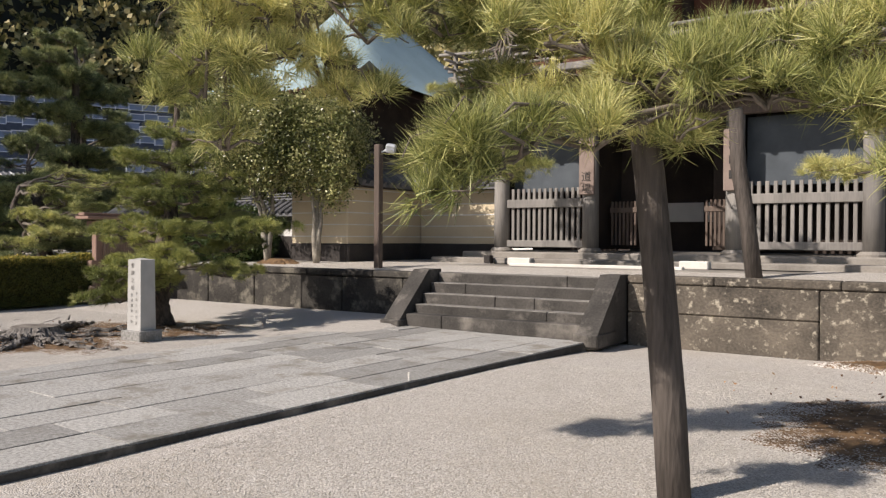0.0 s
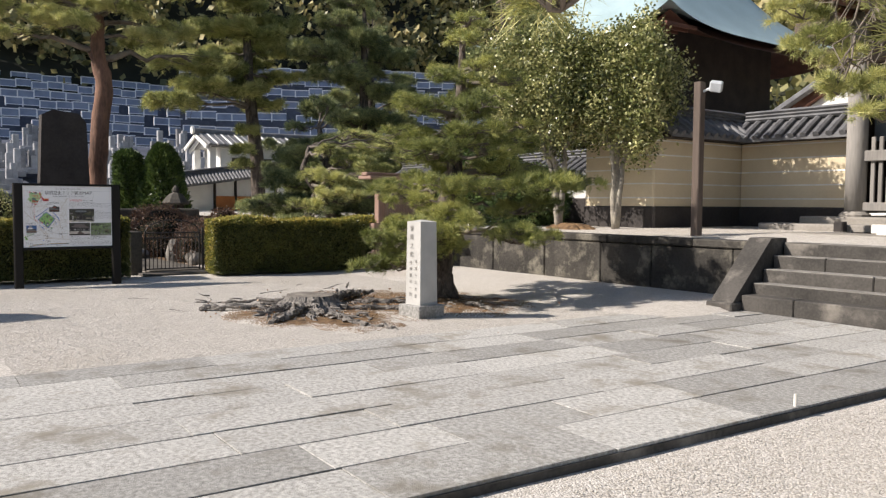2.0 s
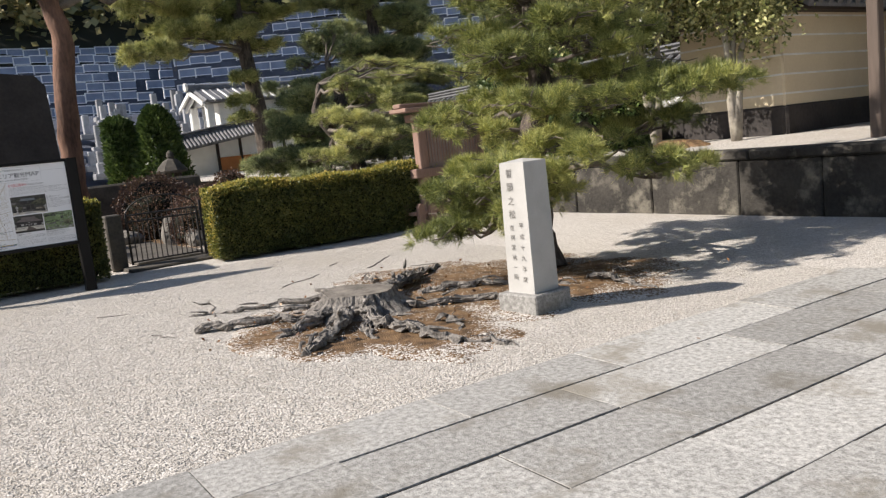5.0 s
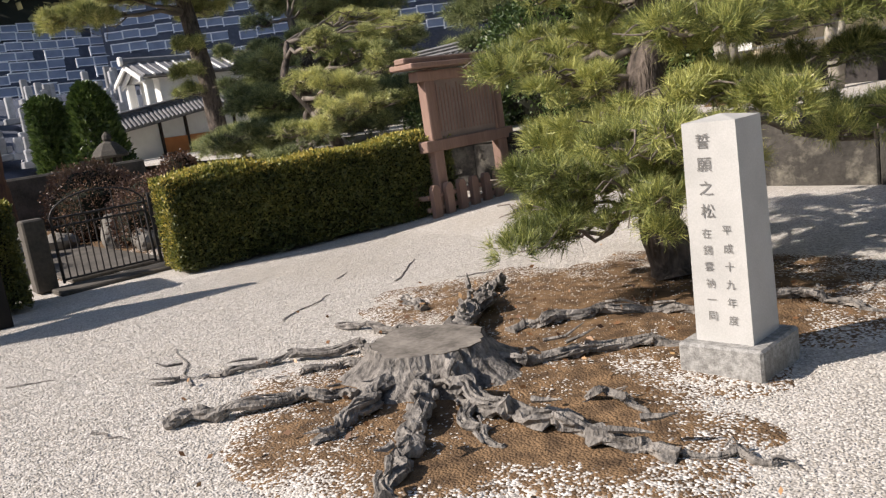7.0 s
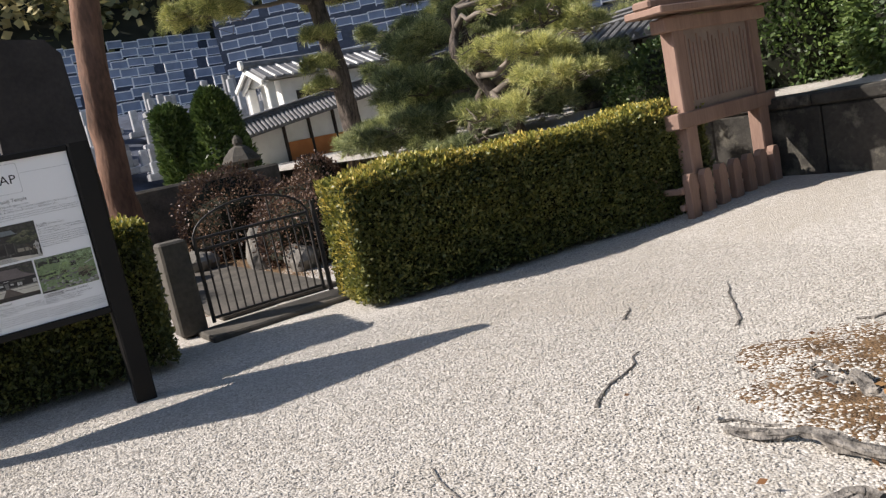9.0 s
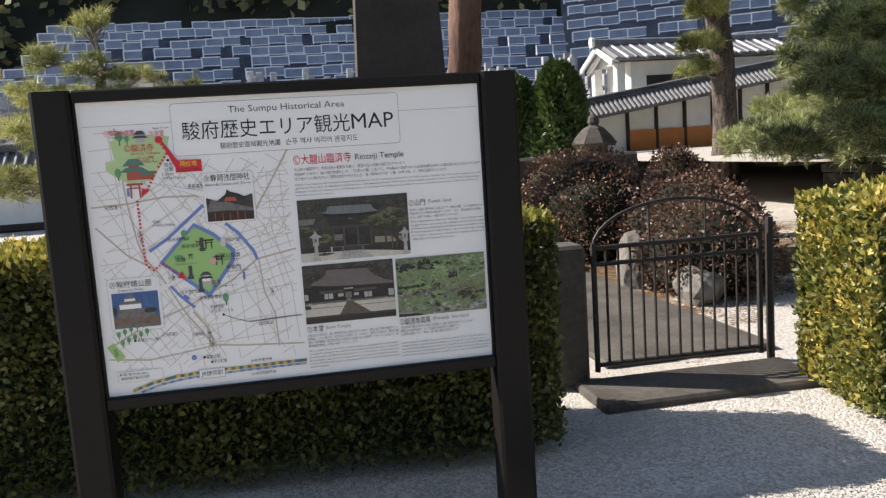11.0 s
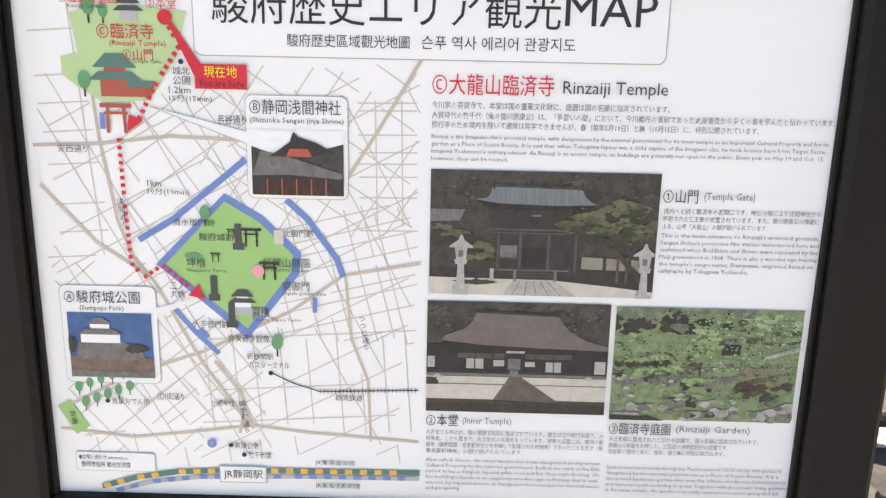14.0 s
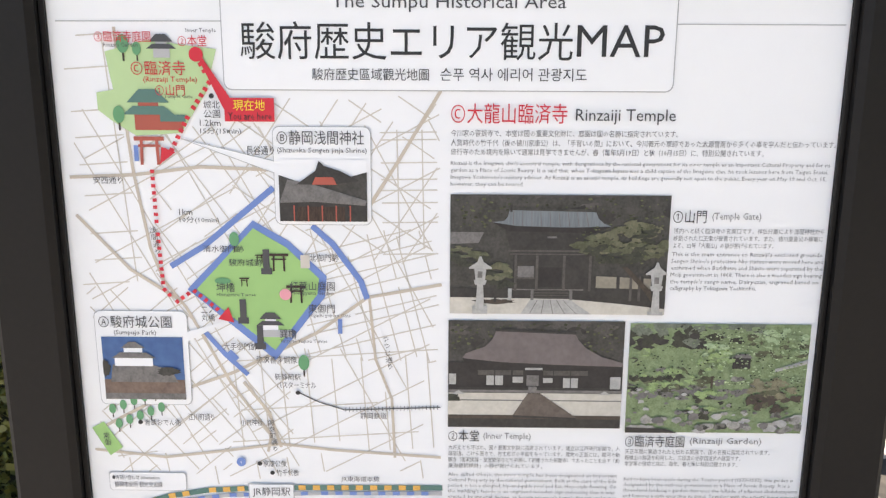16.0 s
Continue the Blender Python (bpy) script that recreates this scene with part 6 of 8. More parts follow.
P_ORANGE = ink("print_rail_orange", (0.75, 0.42, 0.1))
P_PINK = ink("print_pink", (0.8, 0.35, 0.4))
P_VERMILION = ink("print_vermilion", (0.42, 0.1, 0.07))
P_ROOFGREEN = ink("print_roof_green", (0.1, 0.2, 0.17))
P_SKY = photo_ink("photo_blue_sky", (0.074, 0.155, 0.341), (0.050, 0.105, 0.260), 12)
P_TAN = photo_ink("photo_tan_ground", (0.211, 0.149, 0.118), (0.136, 0.093, 0.074), 40)
P_STONE = photo_ink("photo_grey_stone", (0.205, 0.192, 0.186), (0.124, 0.118, 0.112), 60)
P_FOREST = photo_ink("photo_dark_forest", (0.075, 0.07, 0.064), (0.036, 0.035, 0.031), 45)
P_FOLIAGE = photo_ink("photo_pine_green", (0.125, 0.13, 0.078), (0.065, 0.07, 0.04), 70)
P_BRIGHTLEAF = photo_ink("photo_bright_leaves", (0.25, 0.32, 0.17), (0.14, 0.19, 0.09), 90)
P_ROCKS = photo_ink("photo_stone_bank", (0.310, 0.298, 0.267), (0.043, 0.043, 0.037), 42)
P_ROOFGREY = photo_ink("photo_blue_grey_roof", (0.20, 0.225, 0.24), (0.14, 0.16, 0.175), 30, (1, 6, 0.4))
P_ROOFBROWN = photo_ink("photo_brown_roof", (0.175, 0.148, 0.145), (0.135, 0.113, 0.11), 25)
P_SHADE = photo_ink("photo_deep_shade", (0.05, 0.046, 0.043), (0.03, 0.028, 0.027), 40)
P_WOODLIT = photo_ink("photo_lit_dark_wood", (0.105, 0.096, 0.088), (0.06, 0.055, 0.05), 60)
P_WOODGREEN = photo_ink("photo_grey_green_wood", (0.19, 0.215, 0.165), (0.10, 0.115, 0.085), 60)
P_PINELIT = photo_ink("photo_lit_pine", (0.17, 0.165, 0.105), (0.10, 0.10, 0.06), 80)
P_PINESHADE = photo_ink("photo_shaded_pine", (0.06, 0.062, 0.045), (0.03, 0.032, 0.024), 80)
P_PALEGRAVEL = photo_ink("photo_sunlit_gravel", (0.60, 0.565, 0.50), (0.50, 0.47, 0.41), 40)
P_STONEPALE = photo_ink("photo_pale_stone", (0.46, 0.45, 0.43), (0.33, 0.325, 0.31), 60)
P_ROCKLIT = photo_ink("photo_lit_rock", (0.40, 0.385, 0.35), (0.20, 0.195, 0.18), 70)
P_BLACKISH = photo_ink("photo_black_shade", (0.036, 0.032, 0.032), (0.022, 0.02, 0.02), 40)
P_TANLIGHT = photo_ink("photo_cream_plaster", (0.30, 0.27, 0.21), (0.22, 0.195, 0.155), 40)
P_TRUNK = photo_ink("photo_brown_trunk", (0.085, 0.066, 0.052), (0.05, 0.04, 0.032), 60)
P_TRUNKLIT = photo_ink("photo_brown_paving", (0.145, 0.118, 0.10), (0.10, 0.08, 0.068), 50)
P_LEAFLIT = photo_ink("photo_sunlit_leaves", (0.42, 0.52, 0.32), (0.25, 0.34, 0.18), 110)
P_MOUNDLIT = photo_ink("photo_sunlit_moss", (0.33, 0.44, 0.20), (0.20, 0.28, 0.11), 110)
P_OLIVE = photo_ink("photo_olive_shrub", (0.27, 0.25, 0.16), (0.16, 0.15, 0.095), 90)
P_WOOD = photo_ink("photo_brown_wood", (0.074, 0.046, 0.034), (0.031, 0.019, 0.015), 50, (1, 5, 1))

board = thing("map_board", "large tourist map board in a dark brown frame on two legs", "information board", at=(-16.6, 4.55, 0))
X0 = -16.587
panel = part("panel", Geo().box((X0 - 0.015, 4.54, 1.165), (0.03, 1.40, 1.018), 0.002), P_WHITE, board, "white printed map panel")
part("back_plate", Geo().box((X0 - 0.05, 4.545, 1.165), (0.035, 1.5, 1.06), 0.004), M_FRAME, board)
for y0, y1, s in ((3.715, 3.84, 1), (5.24, 5.37, -1)):
    o = [(X0 - 0.09, y0), (X0 + 0.025, y0), (X0 + 0.035, y0 + 0.012), (X0 + 0.035, y1 - 0.012), (X0 + 0.025, y1), (X0 - 0.09, y1)]
    part("leg", Geo().prism(o, -0.1, 1.712, "z"), M_FRAME, board, "broad dark brown metal leg")
    part("edge_bead", Geo().box((X0 + 0.006, y1 + 0.005 if s > 0 else y0 - 0.005, 1.165), (0.012, 0.01, 1.02), 0.002), M_FRAME, board)
part("top_rail", Geo().box((X0 - 0.02, 4.54, 1.693), (0.085, 1.4, 0.04), 0.006), M_FRAME, board)
part("bottom_rail", Geo().box((X0 - 0.02, 4.54, 0.635), (0.085, 1.4, 0.045), 0.006), M_FRAME, board)
LAYER, COUNT = 0.0006, [0]


def flat(name, pts, material, layer=1, parent=None):
    """A printed area, flat on the panel: an outline in metres across and up."""
    n = len(pts)
    COUNT[0] += 1
    lift = LAYER * layer + 0.000008 * (COUNT[0] % 67)
    return part(name, Geo().put([(X0 + lift, y, z) for y, z in pts], [tuple(range(n))]), material, parent or panel)


def area(name, y0, y1, z0, z1, material, layer=1, parent=None):
    return flat(name, [(y0, z0), (y1, z0), (y1, z1), (y0, z1)], material, layer, parent)


def stroke(name, pts, width, material, layer=1, parent=None, dash=0.0):
    """A printed line of even width along points, or dashes of a given length along it."""
    g = Geo()
    x = X0 + LAYER * layer
    for (y0, z0), (y1, z1) in zip(pts[:-1], pts[1:]):
        L = math.hypot(y1 - y0, z1 - z0)
        if L < 1e-6:
            continue
        COUNT[0] += 1
        x = X0 + LAYER * layer + 0.000008 * (COUNT[0] % 67)
        dy, dz = (y1 - y0) / L, (z1 - z0) / L
        spans = [(-width * 0.3, L + width * 0.3)] if not dash else [(k * 2 * dash, k * 2 * dash + dash) for k in range(max(1, int(L / (2 * dash))))]
        for a, b in spans:
            c = [(y0 + dy * s - dz * w, z0 + dz * s + dy * w) for s, w in ((a, -width / 2), (b, -width / 2), (b, width / 2), (a, width / 2))]
            if dash:
                part(name, Geo().put([(x, *q) for q in c], [(0, 1, 2, 3)]), material, parent or panel)
            else:
                g.put([(x, *q) for q in c], [(0, 1, 2, 3)])
    return None if dash else part(name, g, material, parent or panel)


def disc(name, y, z, r, material, layer=1, parent=None, ry=None):
    return flat(name, [(y + r * math.cos(a), z + (ry or r) * math.sin(a)) for a in np.linspace(0, 2 * math.pi, 18, endpoint=False)], material, layer, parent)


def rounded(y0, y1, z0, z1, r):
    out = []
    for cy, cz, a0 in ((y1 - r, z1 - r, 0), (y0 + r, z1 - r, 90), (y0 + r, z0 + r, 180), (y1 - r, z0 + r, 270)):
        out += [(cy + r * math.cos(radians(a0 + k * 22.5)), cz + r * math.sin(radians(a0 + k * 22.5))) for k in range(5)]
    return out


def framed(name, y0, y1, z0, z1, r=0.012, layer=3):
    flat(name + "_outline", rounded(y0 - 0.0012, y1 + 0.0012, z0 - 0.0012, z1 + 0.0012, r), P_PALE, layer)
    return flat(name, rounded(y0, y1, z0, z1, r), P_WHITE, layer + 1)


def words(text, y0, y1, zt, zb, material=None, layer=6, name="text_line"):
    TEXTS.append((panel, name, text, material or P_SMALL, (X0 + LAYER * layer, (y0 + y1) / 2, (zt + zb) / 2), zt - zb, y1 - y0, "x"))


# street net of the town map
r = np.random.default_rng(17)


def streets(y0, y1, z0, z1, angle, n1, n2, skip=0.25):
    """A net of little streets inside a field of the map, some stretches left out."""
    ca, sa = math.cos(radians(angle)), math.sin(radians(angle))
    net = []
    cy, cz, R = (y0 + y1) / 2, (z0 + z1) / 2, 0.75 * max(y1 - y0, z1 - z0)
    for fam, n in ((0, n1), (1, n2)):
        for k in range(n):
            o = -R + 2 * R * (k + r.uniform(0.2, 0.8)) / n
            off = False
            ts = np.linspace(-R, R, 26)
            for a, b in zip(ts[:-1], ts[1:]):
                if r.uniform() < 0.25:
                    off = r.uniform() < skip
                if off:
                    continue
                p = [(cy + (t * ca - o * sa if fam == 0 else -t * sa + o * ca), cz + (t * sa + o * ca if fam == 0 else t * ca + o * sa)) for t in (a, b)]
                if all(y0 <= y <= y1 and z0 <= z <= z1 for y, z in p):
                    net.append(p)
    g = Geo()
    for k, ((a0, b0), (a1, b1)) in enumerate(net):
        x = X0 + LAYER * 0.6 + 0.000013 * (k % 37)
        L = math.hypot(a1 - a0, b1 - b0)
        u, w = (a1 - a0) / L * 0.00115, (b1 - b0) / L * 0.00115
        g.put([(x, a0 + w, b0 - u), (x, a1 + w, b1 - u), (x, a1 - w, b1 + u), (x, a0 - w, b0 + u)], [(0, 1, 2, 3)])
    tagged(part("street_net", g, P_STREET, panel), "fine net of beige streets", kind="stuff")


streets(3.87, 4.53, 0.735, 1.45, 28, 15, 13, 0.2)
streets(3.87, 4.14, 0.735, 1.12, 40, 12, 9, 0.12)
streets(3.868, 3.985, 1.1, 1.585, 4, 13, 6, 0.15)
streets(4.13, 4.53, 0.79, 1.0, 4, 7, 13, 0.15)
streets(4.28, 4.53, 0.97, 1.23, 14, 12, 12, 0.12)
streets(4.15, 4.53, 1.16, 1.47, 56, 10, 9, 0.15)
streets(4.0, 4.25, 1.1, 1.42, 35, 10, 9, 0.25)
streets(4.42, 4.53, 1.18, 1.42, 1, 13, 8, 0.1)
streets(3.88, 4.53, 0.715, 0.79, 8, 6, 16, 0.15)
streets(4.0, 4.25, 0.8, 1.02, -52, 9, 9, 0.2)
road = lambda pts, w=0.0055: stroke("main_road", pts, w, P_ROAD, 2)
road([(3.964, 1.58), (3.972, 1.42), (3.979, 1.33), (4.0, 1.19), (4.02, 1.13), (4.059, 1.077), (4.136, 0.927), (4.207, 0.824), (4.2, 0.79)])
road([(3.865, 1.32), (3.98, 1.325), (4.1, 1.34), (4.24, 1.335)], 0.006)
road([(3.865, 0.79), (4.0, 0.775), (4.12, 0.79), (4.225, 0.805), (4.33, 0.793), (4.532, 0.78)])
road([(3.87, 0.83), (4.0, 0.90), (4.14, 0.95), (4.3, 1.03), (4.397, 1.10), (4.532, 1.125)], 0.006)
road([(4.16, 0.93), (4.205, 0.87), (4.225, 0.80)], 0.006)
road([(3.87, 1.25), (3.96, 1.15), (4.05, 1.09)], 0.006)
road([(4.53, 1.475), (4.46, 1.36), (4.39, 1.25)], 0.006)
road([(4.40, 1.10), (4.41, 0.98), (4.44, 0.9), (4.445, 0.78)], 0.005)
stroke("header_line", [(3.864, 1.591), (4.151, 1.592)], 0.0018, P_PALE, 2)
stroke("header_line", [(4.936, 1.59), (5.223, 1.59)], 0.0018, P_PALE, 2)
# castle park and moats
flat("moat", [(4.19, 1.243), (4.255, 1.205), (4.322, 1.14), (4.318, 1.10), (4.222, 0.976), (4.063, 1.113)], P_BLUE, 2)
flat("park_green", [(4.19, 1.229), (4.25, 1.193), (4.308, 1.135), (4.304, 1.105), (4.222, 0.996), (4.08, 1.113)], P_GREEN, 3)
stroke("outer_moat", [(4.038, 1.158), (4.1, 1.196), (4.227, 1.301)], 0.011, P_BLUE, 2)
stroke("outer_moat", [(4.30, 1.232), (4.335, 1.2), (4.385, 1.13), (4.395, 1.1)], 0.011, P_BLUE, 2)
stroke("outer_moat", [(4.093, 1.028), (4.128, 0.985), (4.166, 0.948)], 0.009, P_BLUE, 2)
flat("moat_basin", [(4.125, 0.985), (4.14, 0.968), (4.153, 0.98), (4.138, 0.996)], P_BLUE, 3)
# temple grounds, drawn gate, dotted walking route
flat("temple_green", [(3.945, 1.54), (4.02, 1.56), (4.14, 1.545), (4.118, 1.47), (4.07, 1.40), (3.99, 1.395), (3.95, 1.42), (3.925, 1.44), (3.925, 1.47), (3.955, 1.475)], P_LIGHTGREEN, 3)


def drawn_temple(y, z, s, wall, roof):
    area("drawn_wall", y - s * 0.34, y + s * 0.34, z, z + s * 0.42, wall, 5)
    flat("drawn_roof", [(y - s * 0.62, z + s * 0.36), (y + s * 0.62, z + s * 0.36), (y + s * 0.36, z + s * 0.56), (y - s * 0.36, z + s * 0.56)], roof, 6)
    area("drawn_upper_wall", y - s * 0.24, y + s * 0.24, z + s * 0.52, z + s * 0.68, wall, 5)
    flat("drawn_roof", [(y - s * 0.5, z + s * 0.64), (y + s * 0.5, z + s * 0.64), (y + s * 0.2, z + s * 0.95), (y - s * 0.2, z + s * 0.95)], roof, 6)


drawn_temple(4.015, 1.405, 0.075, P_VERMILION, P_ROOFGREEN)
drawn_temple(4.045, 1.53, 0.042, P_PALE, P_GREY)
area("drawn_annexe", 4.04, 4.075, 1.405, 1.42, P_VERMILION, 5)
area("drawn_annexe_roof", 4.035, 4.08, 1.42, 1.432, P_ROOFGREEN, 6)


def drawn_tree(y, z, s, material=P_TREE):
    stroke("drawn_trunk", [(y, z), (y, z + s * 0.5)], s * 0.08, P_WOOD, 5)
    disc("drawn_crown", y, z + s * 0.68, s * 0.26, material, 6, ry=s * 0.38)


for y, z, s in ((3.978, 1.525, 0.042), (3.962, 1.405, 0.04), (4.002, 1.525, 0.03), (4.275, 0.945, 0.04), (4.155, 1.185, 0.035)):
    drawn_tree(y, z, s)
for k in range(7):
    drawn_tree(3.905 + 0.021 * k, 0.858 + 0.0085 * k, 0.026)
    if k < 5:
        drawn_tree(3.915 + 0.021 * k, 0.828 + 0.0085 * k, 0.026)
flat("small_park", [(3.861, 0.835), (3.885, 0.848), (3.918, 0.795), (3.892, 0.778)], P_GREEN, 3)


def torii(y, z, s, material):
    stroke("drawn_torii_beam", [(y - s * 0.55, z + s), (y + s * 0.55, z + s)], s * 0.16, material, 6)
    stroke("drawn_torii_tie", [(y - s * 0.42, z + s * 0.72), (y + s * 0.42, z + s * 0.72)], s * 0.1, material, 6)
    for k in (-0.3, 0.3):
        stroke("drawn_torii_post", [(y + k * s * 1.1, z), (y + k * s, z + s)], s * 0.12, material, 6)


torii(4.012, 1.345, 0.045, P_VERMILION)
for y, z, s in ((4.235, 1.15, 0.03), (4.265, 1.09, 0.03), (4.17, 1.12, 0.015), (4.2, 1.165, 0.014)):
    torii(y, z, s, P_WOOD)
drawn_temple(4.215, 1.03, 0.042, P_WHITE, P_GREY)
area("drawn_rampart", 4.19, 4.255, 1.022, 1.036, P_PALE, 6)
for y, z in ((4.212, 1.155), (4.165, 1.06), (4.195, 1.01)):
    area("drawn_statue", y - 0.006, y + 0.006, z, z + 0.035, P_GREY, 6)
    area("drawn_statue_base", y - 0.01, y + 0.01, z - 0.012, z, P_GREY, 6)
area("drawn_notice", 4.275, 4.292, 1.155, 1.18, P_STREET, 6)
disc("drawn_fountain", 4.13, 1.13, 0.015, P_TREE, 6, ry=0.006)
disc("drawn_blossom", 4.245, 1.105, 0.011, P_PINK, 6)
for y, z in ((4.345, 1.03), (3.988, 1.35)):
    area("drawn_bus_stop", y - 0.004, y + 0.004, z, z + 0.028, P_BLUE, 6)
stroke("route_dash", [(4.105, 1.534), (4.127, 1.49), (4.085, 1.43), (4.042, 1.352)], 0.0085, P_RED, 7, dash=0.0065)
stroke("route_dash", [(4.014, 1.335), (4.016, 1.22), (4.02, 1.115), (4.041, 1.088), (4.075, 1.112), (4.13, 1.065)], 0.0075, P_RED, 7, dash=0.0065)
flat("route_arrow", [(4.03, 1.345), (4.058, 1.366), (4.034, 1.376)], P_RED, 8)
flat("route_arrow", [(4.148, 1.05), (4.118, 1.057), (4.138, 1.08)], P_RED, 8)
disc("here_dot", 4.105, 1.536, 0.0125, P_RED, 8)
flat("here_leader", [(4.108, 1.53), (4.116, 1.53), (4.165, 1.455), (4.15, 1.44)], P_RED, 7)
area("here_sign", 4.15, 4.238, 1.421, 1.462, P_RED, 9)
words("現在地", 4.166, 4.222, 1.459, 1.440, P_YELLOW, 10)
words("You are here", 4.156, 4.233, 1.437, 1.424, P_BLACK, 10)
# title
flat("title_outline", rounded(4.15, 4.936, 1.475, 1.655, 0.014), P_PALE, 3)
flat("title_field", rounded(4.152, 4.934, 1.477, 1.653, 0.013), P_WHITE, 4)
words("The Sumpu Historical Area", 4.343, 4.744, 1.637, 1.608, P_GREY)
words("駿府歴史エリア観光", 4.183, 4.758, 1.592, 1.528, P_BLACK)
words("MAP", 4.765, 4.915, 1.588, 1.535, P_BLACK)
words("駿府歴史區域觀光地圖", 4.306, 4.51, 1.514, 1.493, P_GREY)
words("슨푸 역사 에리어 관광지도", 4.53, 4.784, 1.515, 1.493, P_GREY)
# temple texts
words("Ⓒ大龍山臨済寺", 4.549, 4.753, 1.455, 1.42, P_RED)
words("Rinzaiji Temple", 4.768, 4.943, 1.446, 1.419, P_GREY)
words("今川家の菩提寺で、本堂は国の重要文化財に、庭園は国の名勝に指定されています。", 4.549, 4.949, 1.409, 1.397)
words("人質時代の竹千代（後の徳川家康公）は、「手習いの間」において、今川義元の軍師であった太源雪斎から多くの事を学んだと伝わっています。", 4.549, 5.228, 1.392, 1.38)
words("修行寺のため境内を除いて通常は見学できませんが、春（毎年5月19日）と秋（10月15日）に、特別公開されています。", 4.549, 5.102, 1.376, 1.364)
EN1 = ("Rinzaiji is the Imagawa clan's ancestral temple, with designations by the national government for its inner temple as an Important Cultural Property and for its",
       "garden as a Place of Scenic Beauty. It is said that, when Tokugawa Ieyasu was a child captive of the Imagawa clan, he took lessons here from Taigen Sessai,",
       "Imagawa Yoshimoto's military advisor. As Rinzaiji is an ascetic temple, its buildings are generally not open to the public. Every year on May 19 and Oct. 15,")
for k, t in enumerate(EN1):
    words(t, 4.549, 5.221 - 0.002 * k, 1.354 - 0.0125 * k, 1.3445 - 0.0125 * k)
words("however, they can be toured.", 4.549, 4.68, 1.3165, 1.307)
words("①山門", 4.95, 5.01, 1.268, 1.244, P_BLACK)
words("(Temple Gate)", 5.02, 5.108, 1.264, 1.247)
for k, (t, e) in enumerate((("境内へと続く臨済寺の玄関口です。神仏分離により浅間神社から", 5.224), ("移動された仁王像が安置されています。また、徳川慶喜公の揮毫に", 5.222), ("よる、山号「大龍山」の額が掲げられています。", 5.135))):
    words(t, 4.953, e, 1.235 - 0.0135 * k, 1.225 - 0.0135 * k)
EN2 = (("This is the main entrance to Rinzaiji's enclosed grounds.", 5.226), ("Sengen Shrine's protective Nio statues were moved here and", 5.227), ("enshrined when Buddhism and Shinto were separated by the", 5.227), ("Meiji government in 1868. There is also a wooden sign bearing", 5.227), ("the temple's sango name, Dairyuzan, engraved based on", 5.222), ("calligraphy by Tokugawa Yoshinobu.", 5.11))
for k, (t, e) in enumerate(EN2):
    words(t, 4.952, e, 1.191 - 0.0128 * k, 1.181 - 0.0128 * k)
words("②本堂", 4.548, 4.607, 0.838, 0.815, P_BLACK)
words("(Inner Temple)", 4.615, 4.706, 0.834, 0.817)
for k, (t, e) in enumerate((("大方丈とも呼ばれ、国の重要文化財に指定されています。建立は江戸時代前期で、入", 4.878), ("母屋造、こけら葺きで、方丈形式の平面をもっています。建物の正面には、駿河の勅", 4.878), ("願寺（国家鎮護・皇室繁栄などを祈願して創建された祈願寺）であったことを示す「勅", 4.878), ("東海最初禅林」の額が掲げられています。", 4.73))):
    words(t, 4.548, e, 0.808 - 0.0128 * k, 0.798 - 0.0128 * k)
EN3 = (("Also called Ohojo, the inner temple has been designated an Important", 4.875), ("Cultural Property by the national government. Built at the start of the Edo", 4.875), ("period, it has a shingled, hip-and-gable roof and flat, Hojo-style flooring. On", 4.875), ("the building's façade is an engraved wooden sign indicating that it was", 4.872), ("erected, by imperial decree, as Suruga province's temple for national peace", 4.876), ("and prosperity.", 4.615))
for k, (t, e) in enumerate(EN3):
    words(t, 4.548, e, 0.75 - 0.0118 * k, 0.7405 - 0.0118 * k)
words("③臨済寺庭園", 4.887, 5.0, 0.831, 0.807, P_BLACK)
words("(Rinzaiji Garden)", 5.01, 5.147, 0.828, 0.811)
for k, (t, e) in enumerate((("天正年間に築造されたと伝わる庭園で、国の名勝に指定されています。", 5.165), ("賤機山の斜面を利用した、三段造の池泉回遊式の庭園です。", 5.11), ("本堂等の僧坊と共に、毎年、春と秋に特別公開されます。", 5.105))):
    words(t, 4.888, e, 0.803 - 0.0128 * k, 0.793 - 0.0128 * k)
EN4 = (("Said to have been made during the Tensho period (1573-1592), this garden is", 5.215), ("designated by the national government as a Place of Scenic Beauty. It is a", 5.21), ("three-level landscape garden that uses the hillside of adjacent Shizuhatayama", 5.225), ("and features a path encircling its pond. Together with the priests' living quarters", 5.228), ("in the inner temple, the garden is specially opened once every spring and fall.", 5.215))
for k, (t, e) in enumerate(EN4):
    words(t, 4.888, e, 0.744 - 0.0118 * k, 0.7345 - 0.0118 * k)
